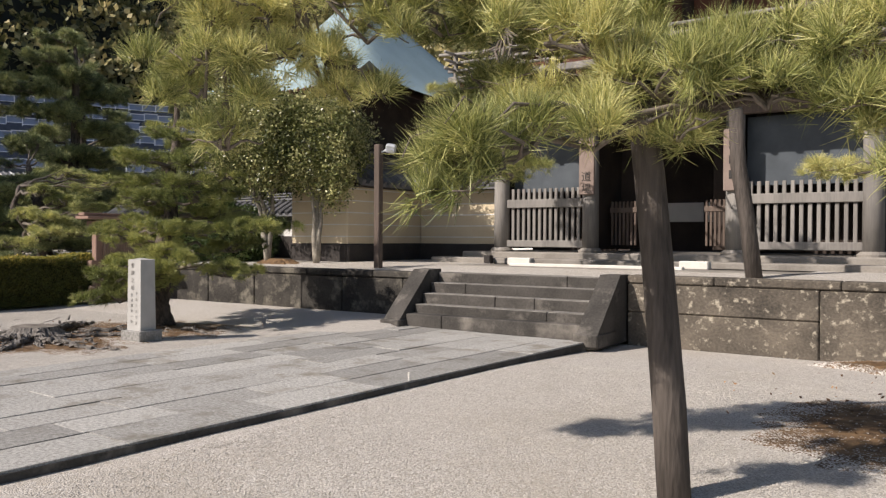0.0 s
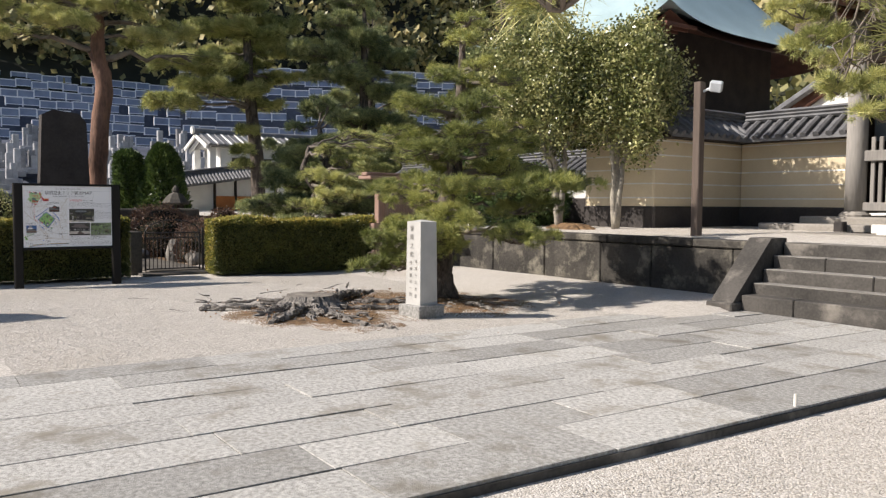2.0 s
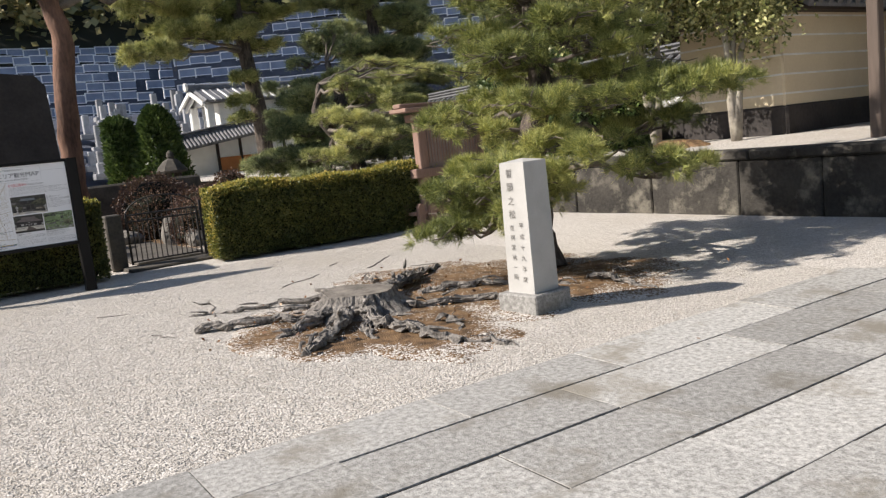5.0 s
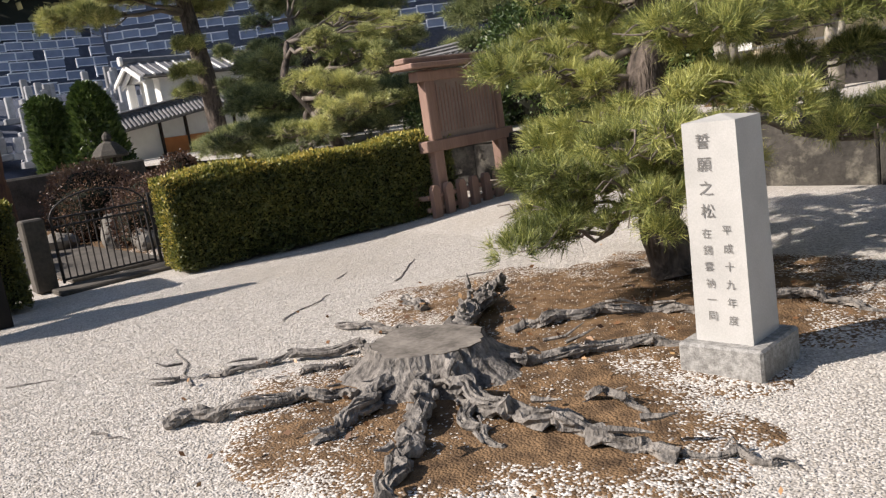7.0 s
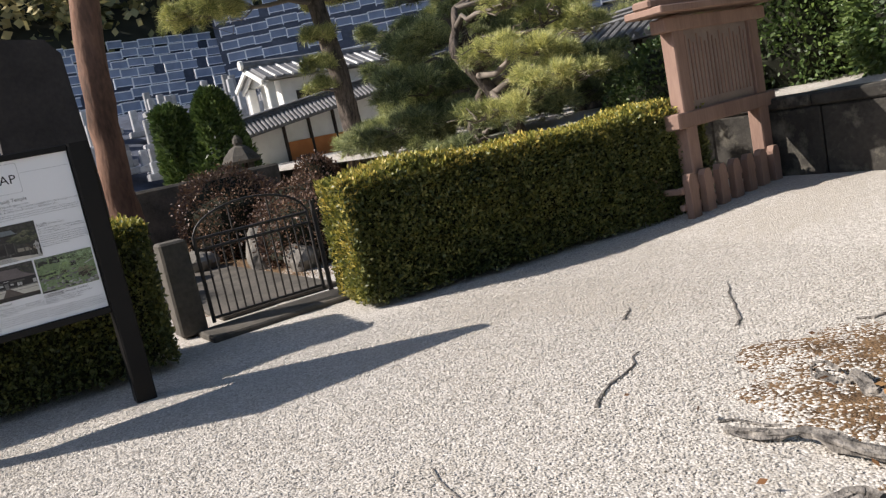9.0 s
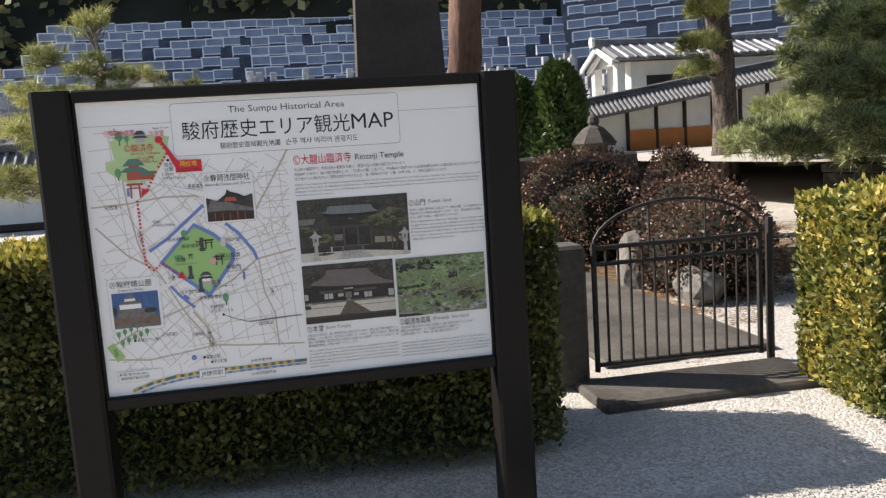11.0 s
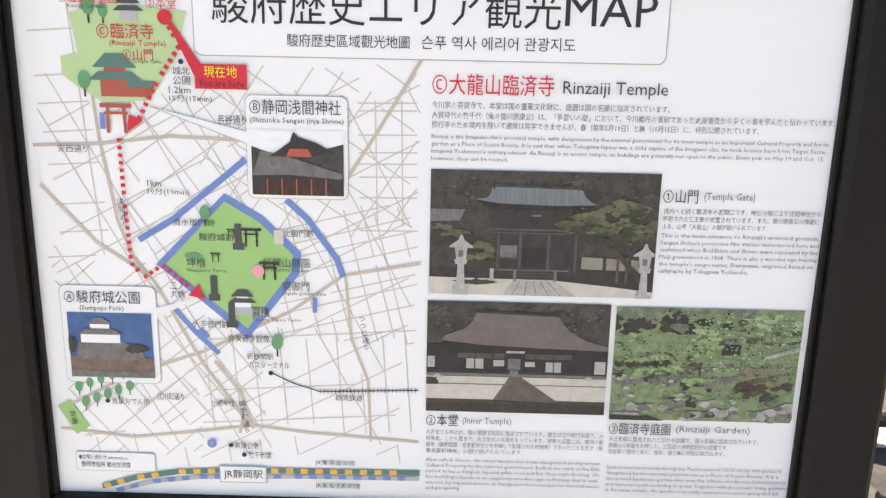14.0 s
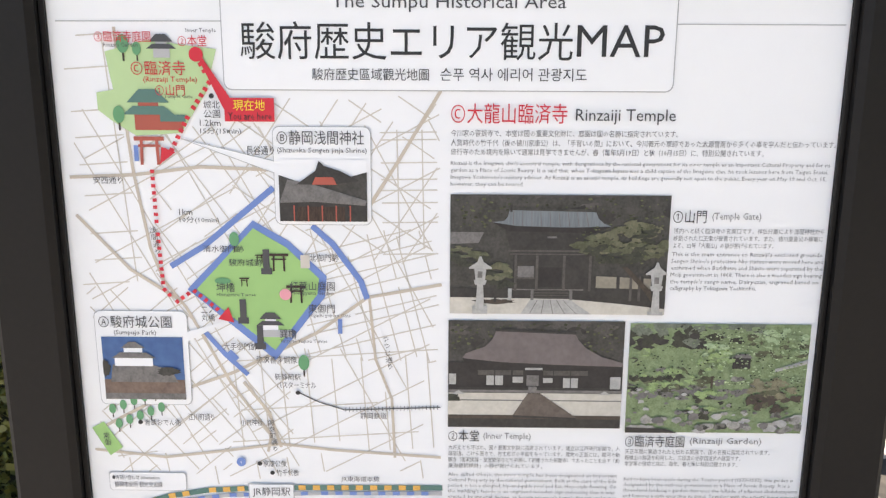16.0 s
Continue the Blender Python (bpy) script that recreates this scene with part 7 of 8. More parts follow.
# words on the map
for t, y0, y1, zt, zb, m in (("③臨済寺庭園", 3.93, 4.028, 1.575, 1.556, P_RED), ("Rinzaiji Garden", 3.945, 4.005, 1.555, 1.546, P_GREY), ("②本堂", 4.075, 4.125, 1.568, 1.549, P_RED), ("Inner Temple", 4.09, 4.142, 1.58, 1.571, P_GREY), ("Ⓒ臨済寺", 3.99, 4.085, 1.525, 1.5, P_RED), ("(Rinzaiji Temple)", 4.01, 4.105, 1.498, 1.486, P_RED), ("①山門", 4.03, 4.082, 1.484, 1.465, P_RED), ("Temple Gate", 4.045, 4.095, 1.467, 1.459, P_GREY),
                               ("1.2km", 4.105, 4.142, 1.424, 1.413, P_GREY), ("15分(15min)", 4.105, 4.178, 1.41, 1.397, P_GREY), ("1km", 4.058, 4.082, 1.264, 1.253, P_GREY), ("10分(10min)", 4.058, 4.13, 1.25, 1.237, P_GREY), ("城北", 4.113, 4.142, 1.457, 1.443, P_GREY), ("公園", 4.113, 4.142, 1.441, 1.427, P_GREY), ("安西通り", 3.907, 3.96, 1.322, 1.309, P_GREY), ("長谷通り", 4.185, 4.235, 1.378, 1.362, P_GREY)):
    words(t, y0, y1, zt, zb, m, 8)
for t, y0, y1, zt, zb, m in (("清水御門跡", 4.098, 4.172, 1.197, 1.184, P_GREY), ("駿府城跡", 4.143, 4.205, 1.172, 1.158, P_GREY), ("北御門跡", 4.292, 4.345, 1.182, 1.168, P_GREY), ("坤櫓", 4.118, 4.152, 1.127, 1.109, P_GREY), ("Hitsujisaru Turret", 4.118, 4.19, 1.107, 1.099, P_GREY), ("紅葉山庭園", 4.254, 4.337, 1.13, 1.113, P_GREY), ("Momijiyama Garden", 4.256, 4.334, 1.112, 1.103, P_GREY), ("東御門", 4.287, 4.336, 1.087, 1.07, P_GREY), ("Higashi gomon Gate", 4.288, 4.365, 1.069, 1.06, P_GREY), ("巽櫓", 4.232, 4.263, 1.038, 1.02, P_GREY), ("Tatsumi Yagura Turret", 4.232, 4.32, 1.018, 1.01, P_GREY),
                               ("二ノ", 4.087, 4.11, 1.081, 1.068, P_GREY), ("丸橋", 4.087, 4.112, 1.066, 1.052, P_GREY), ("大手御門跡", 4.125, 4.188, 1.01, 0.996, P_GREY), ("弥次喜多銅像", 4.186, 4.262, 0.985, 0.97, P_GREY), ("新静岡駅", 4.219, 4.268, 0.95, 0.937, P_GREY), ("バスターミナル", 4.222, 4.297, 0.934, 0.921, P_GREY), ("静岡鉄道", 4.38, 4.43, 0.873, 0.86, P_GREY), ("青葉おでん街", 3.965, 4.035, 0.855, 0.842, P_GREY), ("小梳神社", 4.15, 4.192, 0.857, 0.844, P_GREY), ("家康公像", 4.19, 4.235, 0.772, 0.758, P_GREY), ("竹千代像", 4.215, 4.258, 0.753, 0.739, P_GREY), ("JR東海道本線", 4.34, 4.415, 0.74, 0.727, P_GREY), ("JR東海道新幹線", 4.34, 4.425, 0.692, 0.679, P_GREY), ("江川町通り", 4.05, 4.1, 0.868, 0.853, P_GREY)):
    words(t, y0, y1, zt, zb, m, 8)
for t, y, z in (("浅間通り", 4.008, 1.225), ("つつじ通り", 4.43, 1.02), ("御幸町通り", 4.207, 0.85), ("常盤", 3.889, 0.82)):
    for k, ch in enumerate(t):
        TEXTS.append((panel, "text_line", ch, P_GREY, (X0 + LAYER * 8, y + 0.002 * k, z - 0.0135 * k), 0.0135, 0.0135, "x"))
for y, z in ((4.128, 1.465), (3.957, 0.849), (4.183, 0.765), (4.207, 0.746), (4.262, 0.912)):
    disc("map_dot", y, z, 0.0045, P_BLACK, 8)
disc("route_shield", 4.147, 0.768, 0.009, P_BLUE, 8)
words("1", 4.144, 4.15, 0.773, 0.763, P_WHITE, 9)
stroke("tram_line", [(4.262, 0.912), (4.30, 0.893), (4.35, 0.877), (4.532, 0.884)], 0.0022, P_GREY, 4)
for k in range(26):
    stroke("tram_tie", [(4.352 + 0.007 * k, 0.8735 + 0.00025 * k), (4.352 + 0.007 * k, 0.8815 + 0.00025 * k)], 0.0012, P_GREY, 4)
stroke("rail_line", [(3.935, 0.672), (4.0, 0.692), (4.08, 0.706), (4.2, 0.713), (4.534, 0.716)], 0.011, P_ROOFGREEN, 3)
stroke("rail_dash", [(3.935, 0.672), (4.0, 0.692), (4.08, 0.706), (4.2, 0.713), (4.534, 0.716)], 0.0105, P_ORANGE, 4, dash=0.014)
stroke("rail_line", [(3.96, 0.664), (4.03, 0.684), (4.12, 0.696), (4.3, 0.702), (4.534, 0.704)], 0.0085, P_PALE, 3)
stroke("rail_dash", [(3.96, 0.664), (4.03, 0.684), (4.12, 0.696), (4.3, 0.702), (4.534, 0.704)], 0.008, P_BLUE, 4, dash=0.014)
area("station_outline", 4.158, 4.248, 0.687, 0.722, P_PALE, 5)
area("station_field", 4.16, 4.246, 0.689, 0.72, P_WHITE, 6)
words("JR静岡駅", 4.166, 4.24, 0.715, 0.694, P_GREY, 8)
framed("notes_box", 3.887, 4.036, 0.705, 0.742, 0.006)
words("●お問い合わせ information", 3.893, 3.985, 0.738, 0.728, P_GREY, 8)
words("静岡市役所 観光交流課", 3.897, 3.99, 0.724, 0.712, P_GREY, 8)


# printed photographs
def photo(name, y0, y1, z0, z1, ground, layer=4):
    """A printed photograph; returns a function that lays an outline, given in shares of its width and height, on it."""
    base = area(name, y0, y1, z0, z1, ground, layer)

    def lay(what, pts, material, up=1):
        return flat(what, [(y0 + (y1 - y0) * u, z0 + (z1 - z0) * min(1.0, max(0.0, v))) for u, v in ((min(1.0, max(0.0, u)), v) for u, v in pts)], material, layer + up, None)

    return lay


def blob(u, v, a, b, n=26, rough=0.25, seed=0):
    """A leafy outline round a middle."""
    g = np.random.default_rng(seed)
    return [(u + a * (1 + rough * g.normal() * 0.6) * math.cos(t), v + b * (1 + rough * g.normal() * 0.6) * math.sin(t)) for t in np.linspace(0, 2 * math.pi, n, endpoint=False)]


def rect(u0, u1, v0, v1):
    return [(u0, v0), (u1, v0), (u1, v1), (u0, v1)]


gr = np.random.default_rng(5)
def fleck_ink(name, a, b, per):
    return mat(name, a, b, rough=0.45, scale=60, fine=200, bump=0, spec=0.3, per=per, island=True)


F_GREEN = fleck_ink("photo_leaf_flecks", (0.40, 0.48, 0.30), (0.20, 0.27, 0.14), 0.5)
F_DARK = fleck_ink("photo_dark_flecks", (0.035, 0.042, 0.025), (0.012, 0.016, 0.01), 0.6)
F_OLIVE = fleck_ink("photo_pine_flecks", (0.095, 0.105, 0.05), (0.035, 0.042, 0.02), 0.6)


def flecks(what, box, n, size, material, layer, keep=lambda u, v: True):
    """Many tiny printed dabs over a photograph."""
    y0, y1, z0, z1 = box
    g = Geo()
    for k in range(n):
        u, v = gr.uniform(0.02, 0.98), gr.uniform(0.03, 0.97)
        if not keep(u, v):
            continue
        s, a = size * gr.uniform(0.5, 1.3), gr.uniform(0, 6.28)
        c = [(s * gr.uniform(0.6, 1.2) * math.cos(a + q), s * 0.6 * gr.uniform(0.6, 1.2) * math.sin(a + q)) for q in (0, 1.2, 2.4, 3.7, 5.0)]
        x = X0 + LAYER * layer + 0.000012 * (k % 45)
        g.put([(x, min(y1, max(y0, y0 + (y1 - y0) * u + p)), min(z1, max(z0, z0 + (z1 - z0) * v + q))) for p, q in c], [(0, 1, 2, 3, 4)])
    tagged(part(what, g, material, panel), kind="stuff")


GARDEN, GATE, HALL = (4.885, 5.219, 0.838, 1.055), (4.549, 4.945, 1.0715, 1.294), (4.547, 4.875, 0.845, 1.058)


def clumps(lay, what, u, v, a, b, n, size, inks, up, rough=0.45):
    """A tree or shrub in a photograph: many leafy dabs inside an oval, the lower ones darker."""
    for k in range(n):
        t, q = gr.uniform(0, 6.28), math.sqrt(gr.uniform(0, 1))
        h = q * math.sin(t)
        m = inks[min(len(inks) - 1, max(0, int((0.5 - 0.5 * h + 0.25 * gr.normal()) * len(inks))))]
        lay(what, blob(u + a * q * math.cos(t), v + b * h, size * gr.uniform(0.6, 1.3), size * gr.uniform(0.5, 1.1), 13, rough, int(gr.integers(1, 9999))), m, up)


PINES = (P_PINELIT, P_FOLIAGE, P_PINESHADE)
lay = photo("photo_temple_gate", 4.549, 4.945, 1.0715, 1.294, P_FOREST)
clumps(lay, "photo_wood", 0.5, 0.9, 0.55, 0.16, 46, 0.05, (P_WOODLIT, P_FOREST, P_SHADE), 0.5)
lay("photo_far_roof", [(0.0, 0.59), (0.13, 0.6), (0.155, 0.69), (0.0, 0.69)], P_STONE, 1.2)
lay("photo_ground", [(0, 0), (1, 0), (1, 0.05), (0.8, 0.09), (0.55, 0.13), (0, 0.14)], P_PALEGRAVEL, 1.2)
lay("photo_terrace", [(0.0, 0.14), (0.55, 0.13), (0.8, 0.09), (1, 0.05), (1, 0.22), (0.0, 0.22)], P_SHADE, 1.4)
lay("photo_terrace_edge", rect(0.29, 0.62, 0.205, 0.225), P_STONE, 1.8)
lay("photo_path", [(0.33, 0.0), (0.66, 0.0), (0.56, 0.125), (0.375, 0.125)], P_STONEPALE, 1.8)
for k in range(5):
    lay("photo_path_joint", [(0.37 + 0.055 * k, 0.0), (0.374 + 0.055 * k, 0.0), (0.41 + 0.029 * k, 0.125), (0.407 + 0.029 * k, 0.125)], P_STONE, 2.2)
lay("photo_upper_wall", [(0.245, 0.76), (0.67, 0.74), (0.62, 0.53), (0.28, 0.53)], P_SHADE, 2)
lay("photo_gate_body", rect(0.29, 0.66, 0.215, 0.54), P_SHADE, 2.2)
lay("photo_gate_roof", [(0.19, 0.775), (0.225, 0.765), (0.3, 0.745), (0.5, 0.735), (0.66, 0.735), (0.735, 0.745), (0.7, 0.77), (0.675, 0.81), (0.66, 0.87), (0.27, 0.88), (0.262, 0.82), (0.245, 0.785)], P_ROOFGREY, 3)
for k in range(9):
    lay("photo_roof_seam", [(0.285 + 0.043 * k, 0.745), (0.288 + 0.043 * k, 0.745), (0.289 + 0.041 * k, 0.87), (0.287 + 0.041 * k, 0.87)], P_ROOFBROWN, 3.5)
lay("photo_gate_ridge", [(0.265, 0.875), (0.665, 0.862), (0.665, 0.885), (0.265, 0.898)], P_FOREST, 4)
for u in (0.272, 0.655):
    lay("photo_ridge_end", rect(u, u + 0.01, 0.86, 0.92), P_SHADE, 4.3)
lay("photo_gate_eave", [(0.19, 0.775), (0.3, 0.742), (0.5, 0.732), (0.735, 0.744), (0.66, 0.69), (0.27, 0.7)], P_BLACKISH, 3.4)
lay("photo_writing", rect(0.445, 0.488, 0.645, 0.66), P_STONE, 4)
lay("photo_balcony", rect(0.265, 0.63, 0.53, 0.545), P_WOODLIT, 3)
lay("photo_balcony", rect(0.275, 0.62, 0.505, 0.515), P_WOODLIT, 3)
for u in (0.297, 0.395, 0.52, 0.64):
    lay("photo_post", rect(u, u + 0.012, 0.2, 0.5), P_WOODLIT, 4)
lay("photo_bay", rect(0.312, 0.388, 0.3, 0.41), P_STONE, 3)
lay("photo_bay_rail", rect(0.31, 0.392, 0.3, 0.315), P_WOODLIT, 4.2)
lay("photo_door", rect(0.41, 0.515, 0.23, 0.4), P_BLACKISH, 3)
for k in range(4):
    lay("photo_step", rect(0.39 - 0.003 * k, 0.55 + 0.003 * k, 0.2 - 0.022 * k, 0.21 - 0.022 * k), P_WOODLIT, 3)
for u in (0.375, 0.555):
    lay("photo_step_side", rect(u, u + 0.014, 0.12, 0.21), P_STONE, 3.2)
lay("photo_cream_wall", [(0.67, 0.23), (0.93, 0.22), (0.93, 0.31), (0.67, 0.33)], P_TANLIGHT, 3)
for k in range(3):
    lay("photo_wall_post", rect(0.66 + 0.11 * k, 0.675 + 0.11 * k, 0.16, 0.33), P_SHADE, 3.4)
clumps(lay, "photo_pine", 0.79, 0.58, 0.2, 0.15, 60, 0.036, PINES, 5)
clumps(lay, "photo_pine", 0.88, 0.72, 0.09, 0.07, 16, 0.03, PINES, 5)
lay("photo_pine_trunk", [(0.79, 0.41), (0.815, 0.41), (0.93, 0.21), (0.94, 0.1), (0.9, 0.2)], P_TRUNK, 5.6)
for u in (0.83, 0.87):
    lay("photo_pine_prop", rect(u, u + 0.012, 0.12, 0.34), P_WOODLIT, 5.5)
clumps(lay, "photo_pine", 0.08, 0.5, 0.085, 0.09, 20, 0.026, PINES, 4)
clumps(lay, "photo_pine", 0.22, 0.32, 0.065, 0.12, 22, 0.026, PINES, 4)
lay("photo_pine_trunk", rect(0.205, 0.216, 0.1, 0.25), P_SHADE, 4.1)
lay("photo_soil", blob(0.2, 0.105, 0.1, 0.022, seed=5), P_TRUNK, 3)
for u, z in ((0.14, 0.0), (0.955, -0.04)):
    for a, b, c, d in ((0.035, 0.035, 0.0, 0.07), (0.02, 0.014, 0.07, 0.25), (0.024, 0.03, 0.25, 0.29), (0.022, 0.028, 0.29, 0.385), (0.052, 0.052, 0.385, 0.4), (0.05, 0.014, 0.4, 0.445), (0.014, 0.004, 0.445, 0.49)):
        lay("photo_lantern", [(u - a, c + z), (u + a, c + z), (u + b, d + z), (u - b, d + z)], P_STONEPALE, 6.5)
    lay("photo_lantern_window", rect(u - 0.012, u + 0.01, 0.31 + z, 0.365 + z), P_STONE, 7)
lay("photo_marker", rect(0.27, 0.287, 0.12, 0.22), P_STONEPALE, 5)

lay = photo("photo_main_hall", 4.547, 4.875, 0.845, 1.058, P_FOREST)
clumps(lay, "photo_wood", 0.5, 0.88, 0.55, 0.14, 34, 0.05, (P_WOODLIT, P_FOREST, P_SHADE), 0.5)
lay("photo_ground", rect(0, 1, 0.1, 0.33), P_PALEGRAVEL, 1.2)
lay("photo_gravel_line", rect(0, 1, 0.255, 0.265), P_STONE, 1.6)
lay("photo_front_wall", rect(0, 1, 0.0, 0.115), P_SHADE, 1.5)
lay("photo_front_coping", rect(0, 1, 0.085, 0.12), P_TRUNK, 1.8)
lay("photo_hall_body", rect(0.0, 1.0, 0.33, 0.62), P_BLACKISH, 2)
lay("photo_hall_roof", [(0.08, 0.655), (0.3, 0.62), (0.6, 0.6), (1.0, 0.585), (1.0, 0.62), (0.87, 0.68), (0.78, 0.76), (0.74, 0.83), (0.72, 0.885), (0.27, 0.91), (0.25, 0.83), (0.21, 0.765), (0.1, 0.7)], P_ROOFBROWN, 3)
lay("photo_hall_eave", [(0.08, 0.655), (0.3, 0.622), (0.6, 0.602), (1.0, 0.587), (1.0, 0.555), (0.1, 0.6)], P_BLACKISH, 3.4)
lay("photo_hall_ridge", [(0.265, 0.905), (0.725, 0.88), (0.725, 0.905), (0.265, 0.93)], P_SHADE, 4)
for u0, u1, v0, v1 in ((0.22, 0.263, 0.405, 0.495), (0.27, 0.315, 0.405, 0.495), (0.37, 0.43, 0.43, 0.485), (0.545, 0.6, 0.43, 0.475), (0.66, 0.7, 0.385, 0.475), (0.705, 0.745, 0.385, 0.475), (0.005, 0.045, 0.41, 0.51), (0.93, 0.99, 0.375, 0.49)):
    lay("photo_screen", rect(u0, u1, v0, v1), P_STONEPALE, 4)
for u0, u1 in ((0.17, 0.265), (0.27, 0.36), (0.37, 0.43), (0.545, 0.6), (0.605, 0.7), (0.705, 0.8)):
    lay("photo_transom", rect(u0, u1, 0.5, 0.545), P_WOODLIT, 4)
lay("photo_door", rect(0.45, 0.52, 0.4, 0.5), P_STONE, 4)
lay("photo_door_step", rect(0.462, 0.51, 0.34, 0.395), P_STONE, 4.2)
lay("photo_writing", rect(0.44, 0.54, 0.55, 0.57), P_STONEPALE, 4)
lay("photo_veranda", rect(0.0, 1.0, 0.335, 0.36), P_STONE, 3.6)
lay("photo_veranda_shade", rect(0.05, 0.95, 0.362, 0.385), P_SHADE, 3.8)
lay("photo_path", [(0.375, 0.12), (0.745, 0.1), (0.53, 0.33), (0.46, 0.33)], P_TRUNKLIT, 3)
lay("photo_path_edge", [(0.375, 0.12), (0.745, 0.1), (0.74, 0.085), (0.38, 0.1)], P_SHADE, 3.3)
lay("photo_bush", blob(0.02, 0.28, 0.06, 0.035, seed=8), P_PINESHADE, 3)
for u in (0.06, 0.9):
    lay("photo_sand_cone", [(u - 0.04, 0.32), (u + 0.04, 0.32), (u, 0.355)], P_STONEPALE, 4.4)

lay = photo("photo_garden", 4.885, 5.219, 0.838, 1.055, P_BRIGHTLEAF)
LEAFY, MOUND, BROWNISH = (P_LEAFLIT, P_BRIGHTLEAF, P_FOLIAGE), (P_MOUNDLIT, P_BRIGHTLEAF, P_PINESHADE), (P_OLIVE, P_FOLIAGE, P_TRUNK)
clumps(lay, "photo_wood", 0.22, 0.88, 0.24, 0.13, 44, 0.04, (P_WOODGREEN, P_PINESHADE, P_SHADE), 1)
clumps(lay, "photo_tree", 0.62, 0.92, 0.2, 0.08, 30, 0.035, (P_WOODGREEN, P_BRIGHTLEAF, P_PINESHADE), 1.4)
clumps(lay, "photo_tree", 0.83, 0.82, 0.18, 0.13, 70, 0.028, LEAFY, 1.8)
clumps(lay, "photo_slope", 0.35, 0.45, 0.4, 0.14, 60, 0.035, (P_BRIGHTLEAF, P_FOLIAGE, P_ROCKS, P_STONE), 1.5)
lay("photo_shelter", rect(0.58, 0.68, 0.6, 0.71), P_SHADE, 3.4)
lay("photo_shelter_roof", [(0.57, 0.7), (0.69, 0.695), (0.67, 0.735), (0.6, 0.735)], P_STONE, 3.6)
lay("photo_pale_roof", [(0.82, 0.57), (1.0, 0.65), (1.0, 0.69), (0.9, 0.64), (0.82, 0.6)], P_STONEPALE, 3.6)
for u, v, a, b, n in ((0.05, 0.72, 0.07, 0.06, 14), (0.1, 0.53, 0.08, 0.045, 14), (0.24, 0.54, 0.09, 0.045, 14), (0.18, 0.41, 0.08, 0.05, 16), (0.03, 0.41, 0.05, 0.05, 8), (0.33, 0.47, 0.07, 0.05, 10), (0.48, 0.33, 0.09, 0.06, 12), (0.42, 0.2, 0.08, 0.06, 12)):
    clumps(lay, "photo_mound", u, v, a, b, n, 0.026, MOUND, 3)
clumps(lay, "photo_bright_tree", 0.48, 0.68, 0.085, 0.15, 44, 0.026, (P_LEAFLIT, P_MOUNDLIT, P_BRIGHTLEAF), 4)
lay("photo_trunk", rect(0.465, 0.478, 0.42, 0.53), P_TRUNK, 3.9)
clumps(lay, "photo_shrub", 0.82, 0.36, 0.15, 0.16, 50, 0.03, BROWNISH, 4)
for k in range(95):
    u = gr.uniform(0, 1)
    v = gr.uniform(0.02, 0.22) if k < 62 else gr.uniform(0.22, 0.42)
    if k >= 62 and u > 0.62:
        continue
    q = (0.032 if v < 0.16 else 0.016) * gr.uniform(0.6, 1.3)
    lay("photo_rock", blob(u, v, q, q * 0.95, 8, 0.35, 300 + k), (P_STONEPALE, P_STONE, P_ROCKS, P_ROCKLIT)[k % 4], 5)
lay("photo_water", [(0, 0), (0.3, 0), (0.22, 0.04), (0, 0.05)], P_SHADE, 5.6)
flecks("photo_leaf_fleck", GARDEN, 900, 0.0028, F_GREEN, 11.0, lambda u, v: v > 0.45 and u > 0.35)
flecks("photo_dark_fleck", GARDEN, 350, 0.0022, F_DARK, 11.6, lambda u, v: v > 0.2)
flecks("photo_pine_fleck", GATE, 600, 0.0028, F_OLIVE, 11.0, lambda u, v: ((u - 0.79) / 0.22) ** 2 + ((v - 0.6) / 0.18) ** 2 < 1)
flecks("photo_wood_fleck", GATE, 500, 0.0035, F_OLIVE, 5.4, lambda u, v: v > 0.72)
flecks("photo_wood_fleck", HALL, 500, 0.0035, F_OLIVE, 5.2, lambda u, v: v > 0.72)
framed("caption_box_castle", 3.885, 4.058, 0.885, 1.07)
flat("caption_pointer", [(4.055, 1.01), (4.055, 1.03), (4.14, 1.055)], P_WHITE, 4)
words("Ⓐ駿府城公園", 3.893, 4.03, 1.062, 1.038, P_GREY, 8)
words("(Sumpujo Park)", 3.92, 4.0, 1.034, 1.022, P_GREY, 8)
lay = photo("photo_castle", 3.895, 4.048, 0.896, 1.02, P_SKY, 6)
lay("photo_ground", rect(0, 1, 0, 0.32), P_TAN)
lay("photo_road", rect(0, 1, 0, 0.1), P_STONE, 2)
lay("photo_rampart", [(0.08, 0.28), (0.92, 0.28), (0.84, 0.48), (0.6, 0.56), (0.12, 0.56)], P_STONE, 2)
lay("photo_keep", rect(0.15, 0.62, 0.54, 0.68), P_WHITE, 3)
lay("photo_keep_roof", [(0.12, 0.67), (0.66, 0.67), (0.55, 0.76), (0.22, 0.76)], P_STONE, 4)
lay("photo_keep_top", rect(0.27, 0.5, 0.74, 0.84), P_WHITE, 3)
lay("photo_keep_top_roof", [(0.24, 0.83), (0.54, 0.83), (0.42, 0.93), (0.34, 0.93)], P_STONE, 4)
lay("photo_tree", blob(0.8, 0.46, 0.14, 0.07, seed=11), P_FOREST, 4)
lay("photo_tree", blob(0.03, 0.5, 0.06, 0.12, seed=12), P_FOREST, 4)
framed("caption_box_shrine", 4.233, 4.406, 1.237, 1.412)
flat("caption_pointer", [(4.235, 1.35), (4.235, 1.33), (4.07, 1.39)], P_WHITE, 4)
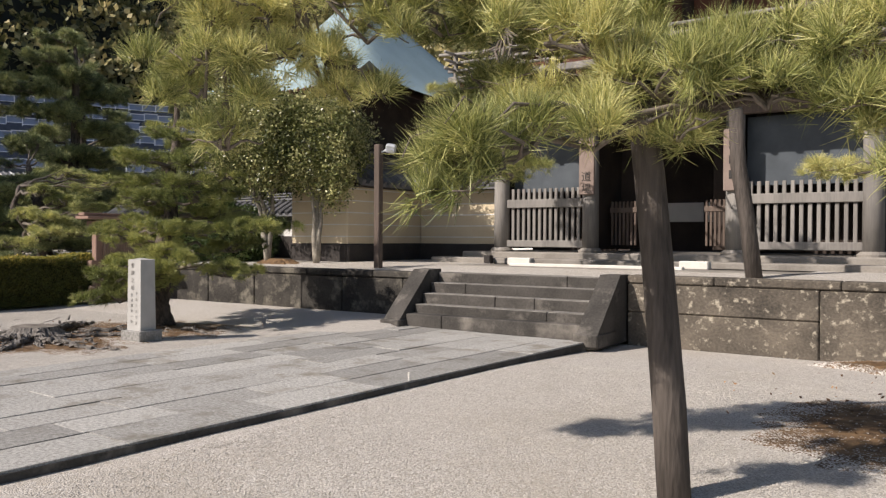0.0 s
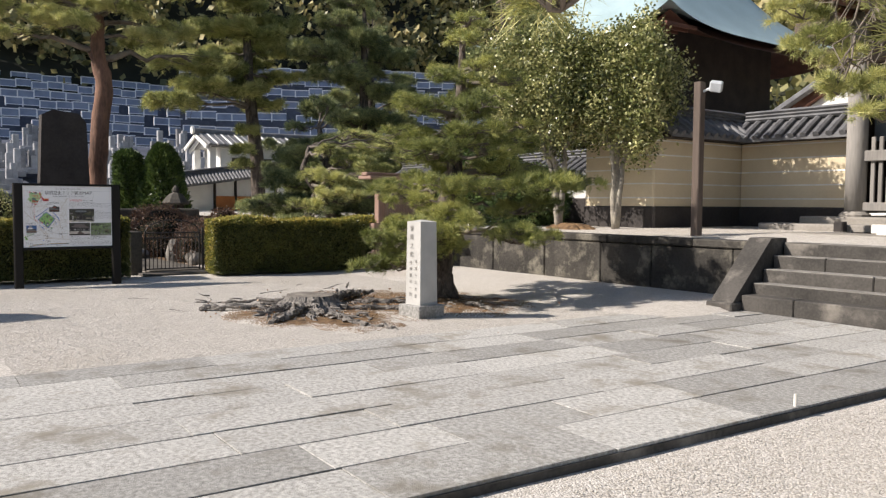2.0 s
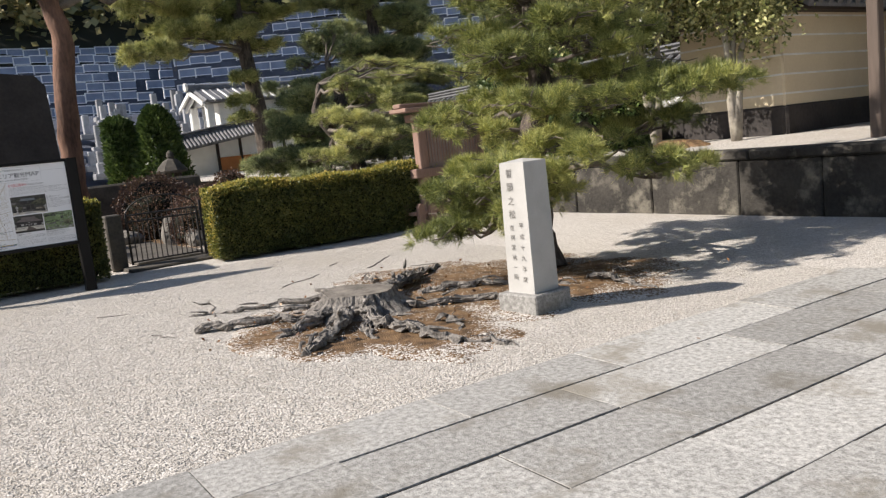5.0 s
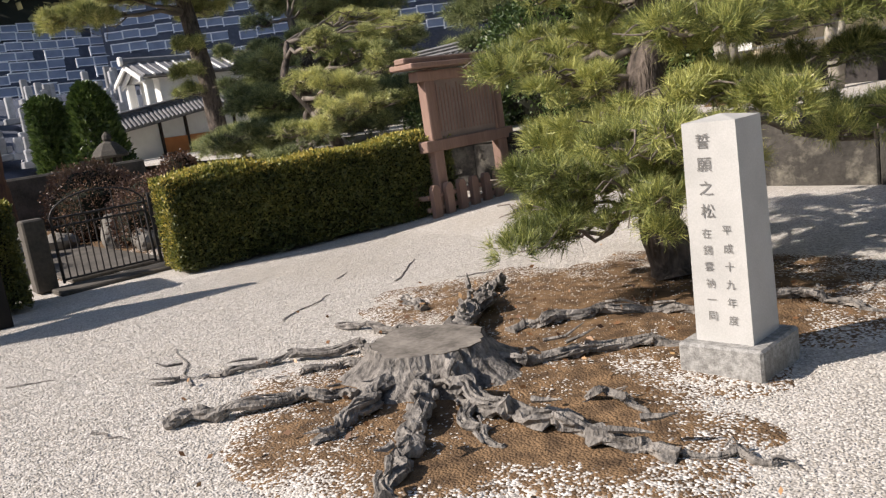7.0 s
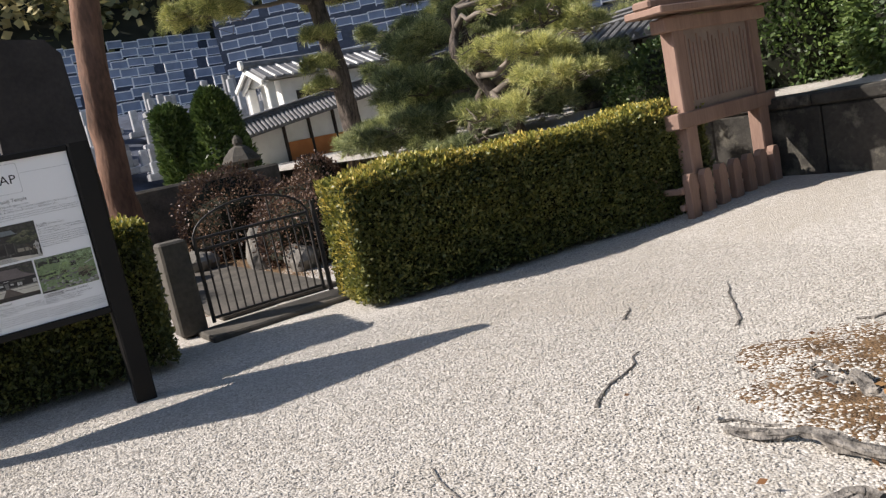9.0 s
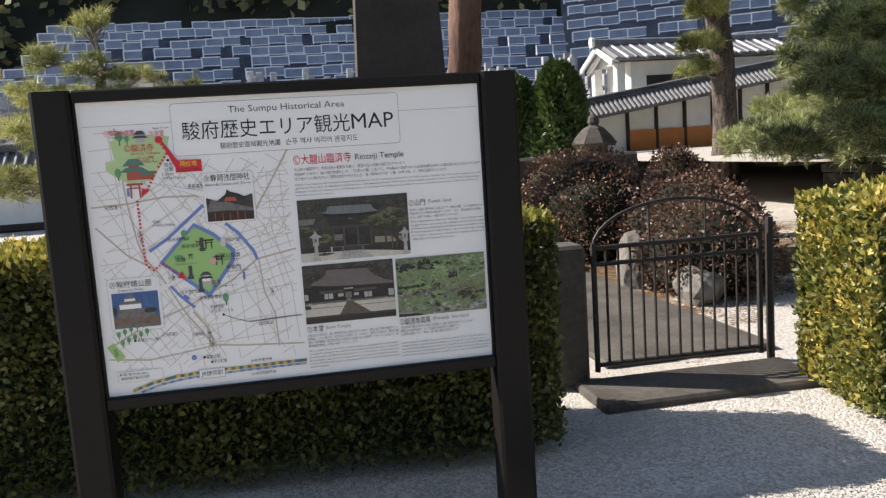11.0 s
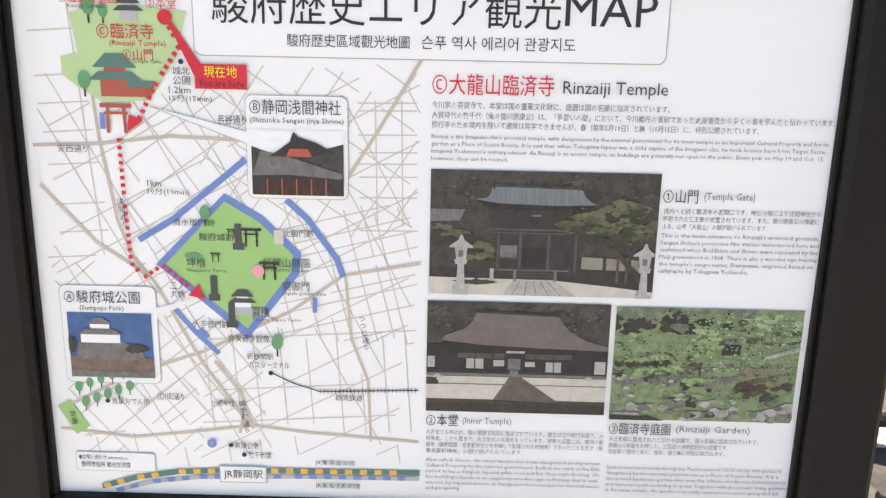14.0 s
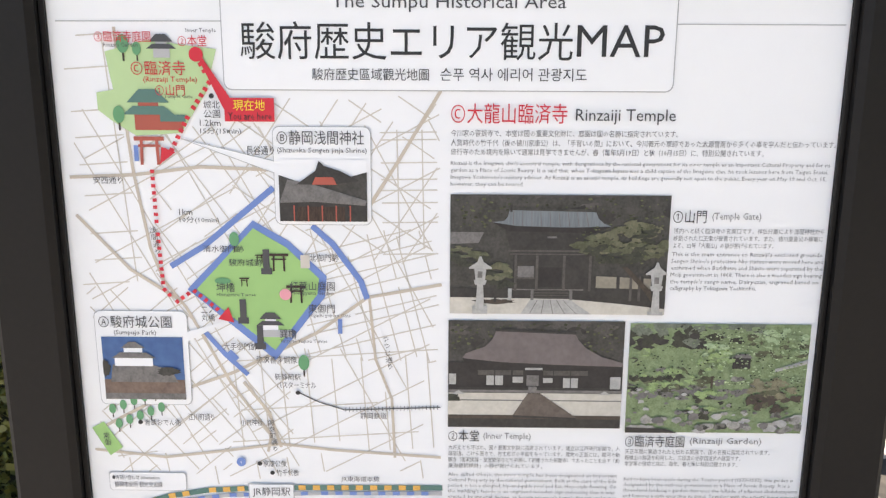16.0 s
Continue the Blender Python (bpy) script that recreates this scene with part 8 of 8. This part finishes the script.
stroke("caption_pointer_line", [(4.233, 1.352), (4.07, 1.39), (4.233, 1.33)], 0.0012, P_PALE, 5)
words("Ⓑ静岡浅間神社", 4.24, 4.395, 1.406, 1.381, P_GREY, 8)
words("(Shizuoka Sengen jinja Shrine)", 4.24, 4.4, 1.376, 1.364, P_GREY, 8)
lay = photo("photo_shrine", 4.241, 4.399, 1.243, 1.355, P_WHITE, 6)
lay("photo_hill", [(0, 0.3), (1, 0.3), (1, 0.8), (0.75, 0.7), (0.3, 0.6), (0, 0.75)], P_FOREST)
lay("photo_shrine_body", rect(0, 1, 0, 0.36), P_SHADE, 2)
lay("photo_shrine_front", rect(0.2, 0.75, 0.0, 0.24), P_WOOD, 3)
lay("photo_shrine_roof", [(0.0, 0.3), (0.1, 0.68), (0.35, 0.62), (1.0, 0.34), (0.98, 0.26), (0.4, 0.32)], P_STONE, 4)
lay("photo_upper_roof", [(0.2, 0.6), (0.42, 0.82), (0.46, 0.98), (0.52, 0.9), (0.7, 0.82), (0.92, 0.66), (0.6, 0.6)], P_SHADE, 5)
lay("photo_upper_wall", [(0.38, 0.6), (0.66, 0.6), (0.62, 0.72), (0.42, 0.72)], P_VERMILION, 6)
for k in range(5):
    lay("photo_pillar", rect(0.16 + 0.16 * k, 0.175 + 0.16 * k, 0, 0.26), P_VERMILION, 5)
set_letters()

# ---- loose pebbles near the walk ----
r = np.random.default_rng(41)


def pebbles(n, x0, x1, y0, y1, size, keep):
    x, y = r.uniform(x0, x1, n), r.uniform(y0, y1, n)
    ok = keep(x, y)
    x, y = x[ok], y[ok]
    n = len(x)
    z = np.array([ground_z(a, b) for a, b in zip(x, y)]) + 0.003 + 0.034 * np.clip(1 - on_soil(x, y) ** 1.5, 0, 1)
    s = size * r.uniform(0.5, 1.2, (n, 1, 1)) * r.uniform(0.7, 1.2, (n, 1, 3)) * (1, 1, 0.5)
    o = np.array([(1, 0, 0), (0, 1, 0), (-1, 0, 0), (0, -1, 0), (0, 0, 1)], float)
    a = r.uniform(0, 6.28, n)
    c, sn = np.cos(a)[:, None], np.sin(a)[:, None]
    v = o[None] * s + 0.25 * s * r.normal(size=(n, 5, 3)) * (1, 1, 0.5)
    v = np.stack([v[..., 0] * c - v[..., 1] * sn, v[..., 0] * sn + v[..., 1] * c, v[..., 2]], -1) + np.stack([x, y, z], 1)[:, None]
    f = np.array([(0, 1, 4), (1, 2, 4), (2, 3, 4), (3, 0, 4)])
    me = bpy.data.meshes.new("loose_gravel")
    me.from_pydata(v.reshape(-1, 3).tolist(), [], (f[None] + 5 * np.arange(n)[:, None, None]).reshape(-1, 3).tolist())
    me.materials.append(M_PEBBLE)
    return me


def on_soil(x, y):
    d = np.minimum(((x + 0.1) / 1.6) ** 2 + ((y - 7.6) / 1.7) ** 2, ((x + 11.45) / 1.15) ** 2 + ((y - 6.35) / 0.95) ** 2)
    d = np.minimum(d, ((x + 11.6) / 1.7) ** 2 + ((y - 8.0) / 1.55) ** 2)
    return d


def left_side(x, y):
    edge = -9.32 + 0.055 * (y - 2.64)
    return (x < edge) & ((on_soil(x, y) > 1.0) | (r.uniform(size=x.shape) < 0.12 + 0.5 * on_soil(x, y)))


tagged(part("loose_gravel", pebbles(150000, -16.6, -8.9, 2.6, 9.6, 0.0075, left_side), M_PEBBLE), "loose pale gravel stones", "gravel", kind="stuff")
tagged(part("loose_gravel", pebbles(22000, -3.4, 1.8, 5.2, 10.4, 0.0095, lambda x, y: (on_soil(x, y) > 0.75) | (r.uniform(size=x.shape) < 0.25)), M_PEBBLE), "loose pale gravel stones by the earth bed", "gravel", kind="stuff")

tagged(part("loose_gravel", pebbles(70000, -4.9, 2.0, 2.6, 9.5, 0.0085, lambda x, y: (x > -5.1 + 0.055 * (y - 2.64)) & (on_soil(x, y) > 0.9)), M_PEBBLE), "loose pale gravel stones beside the paving", "gravel", kind="stuff")
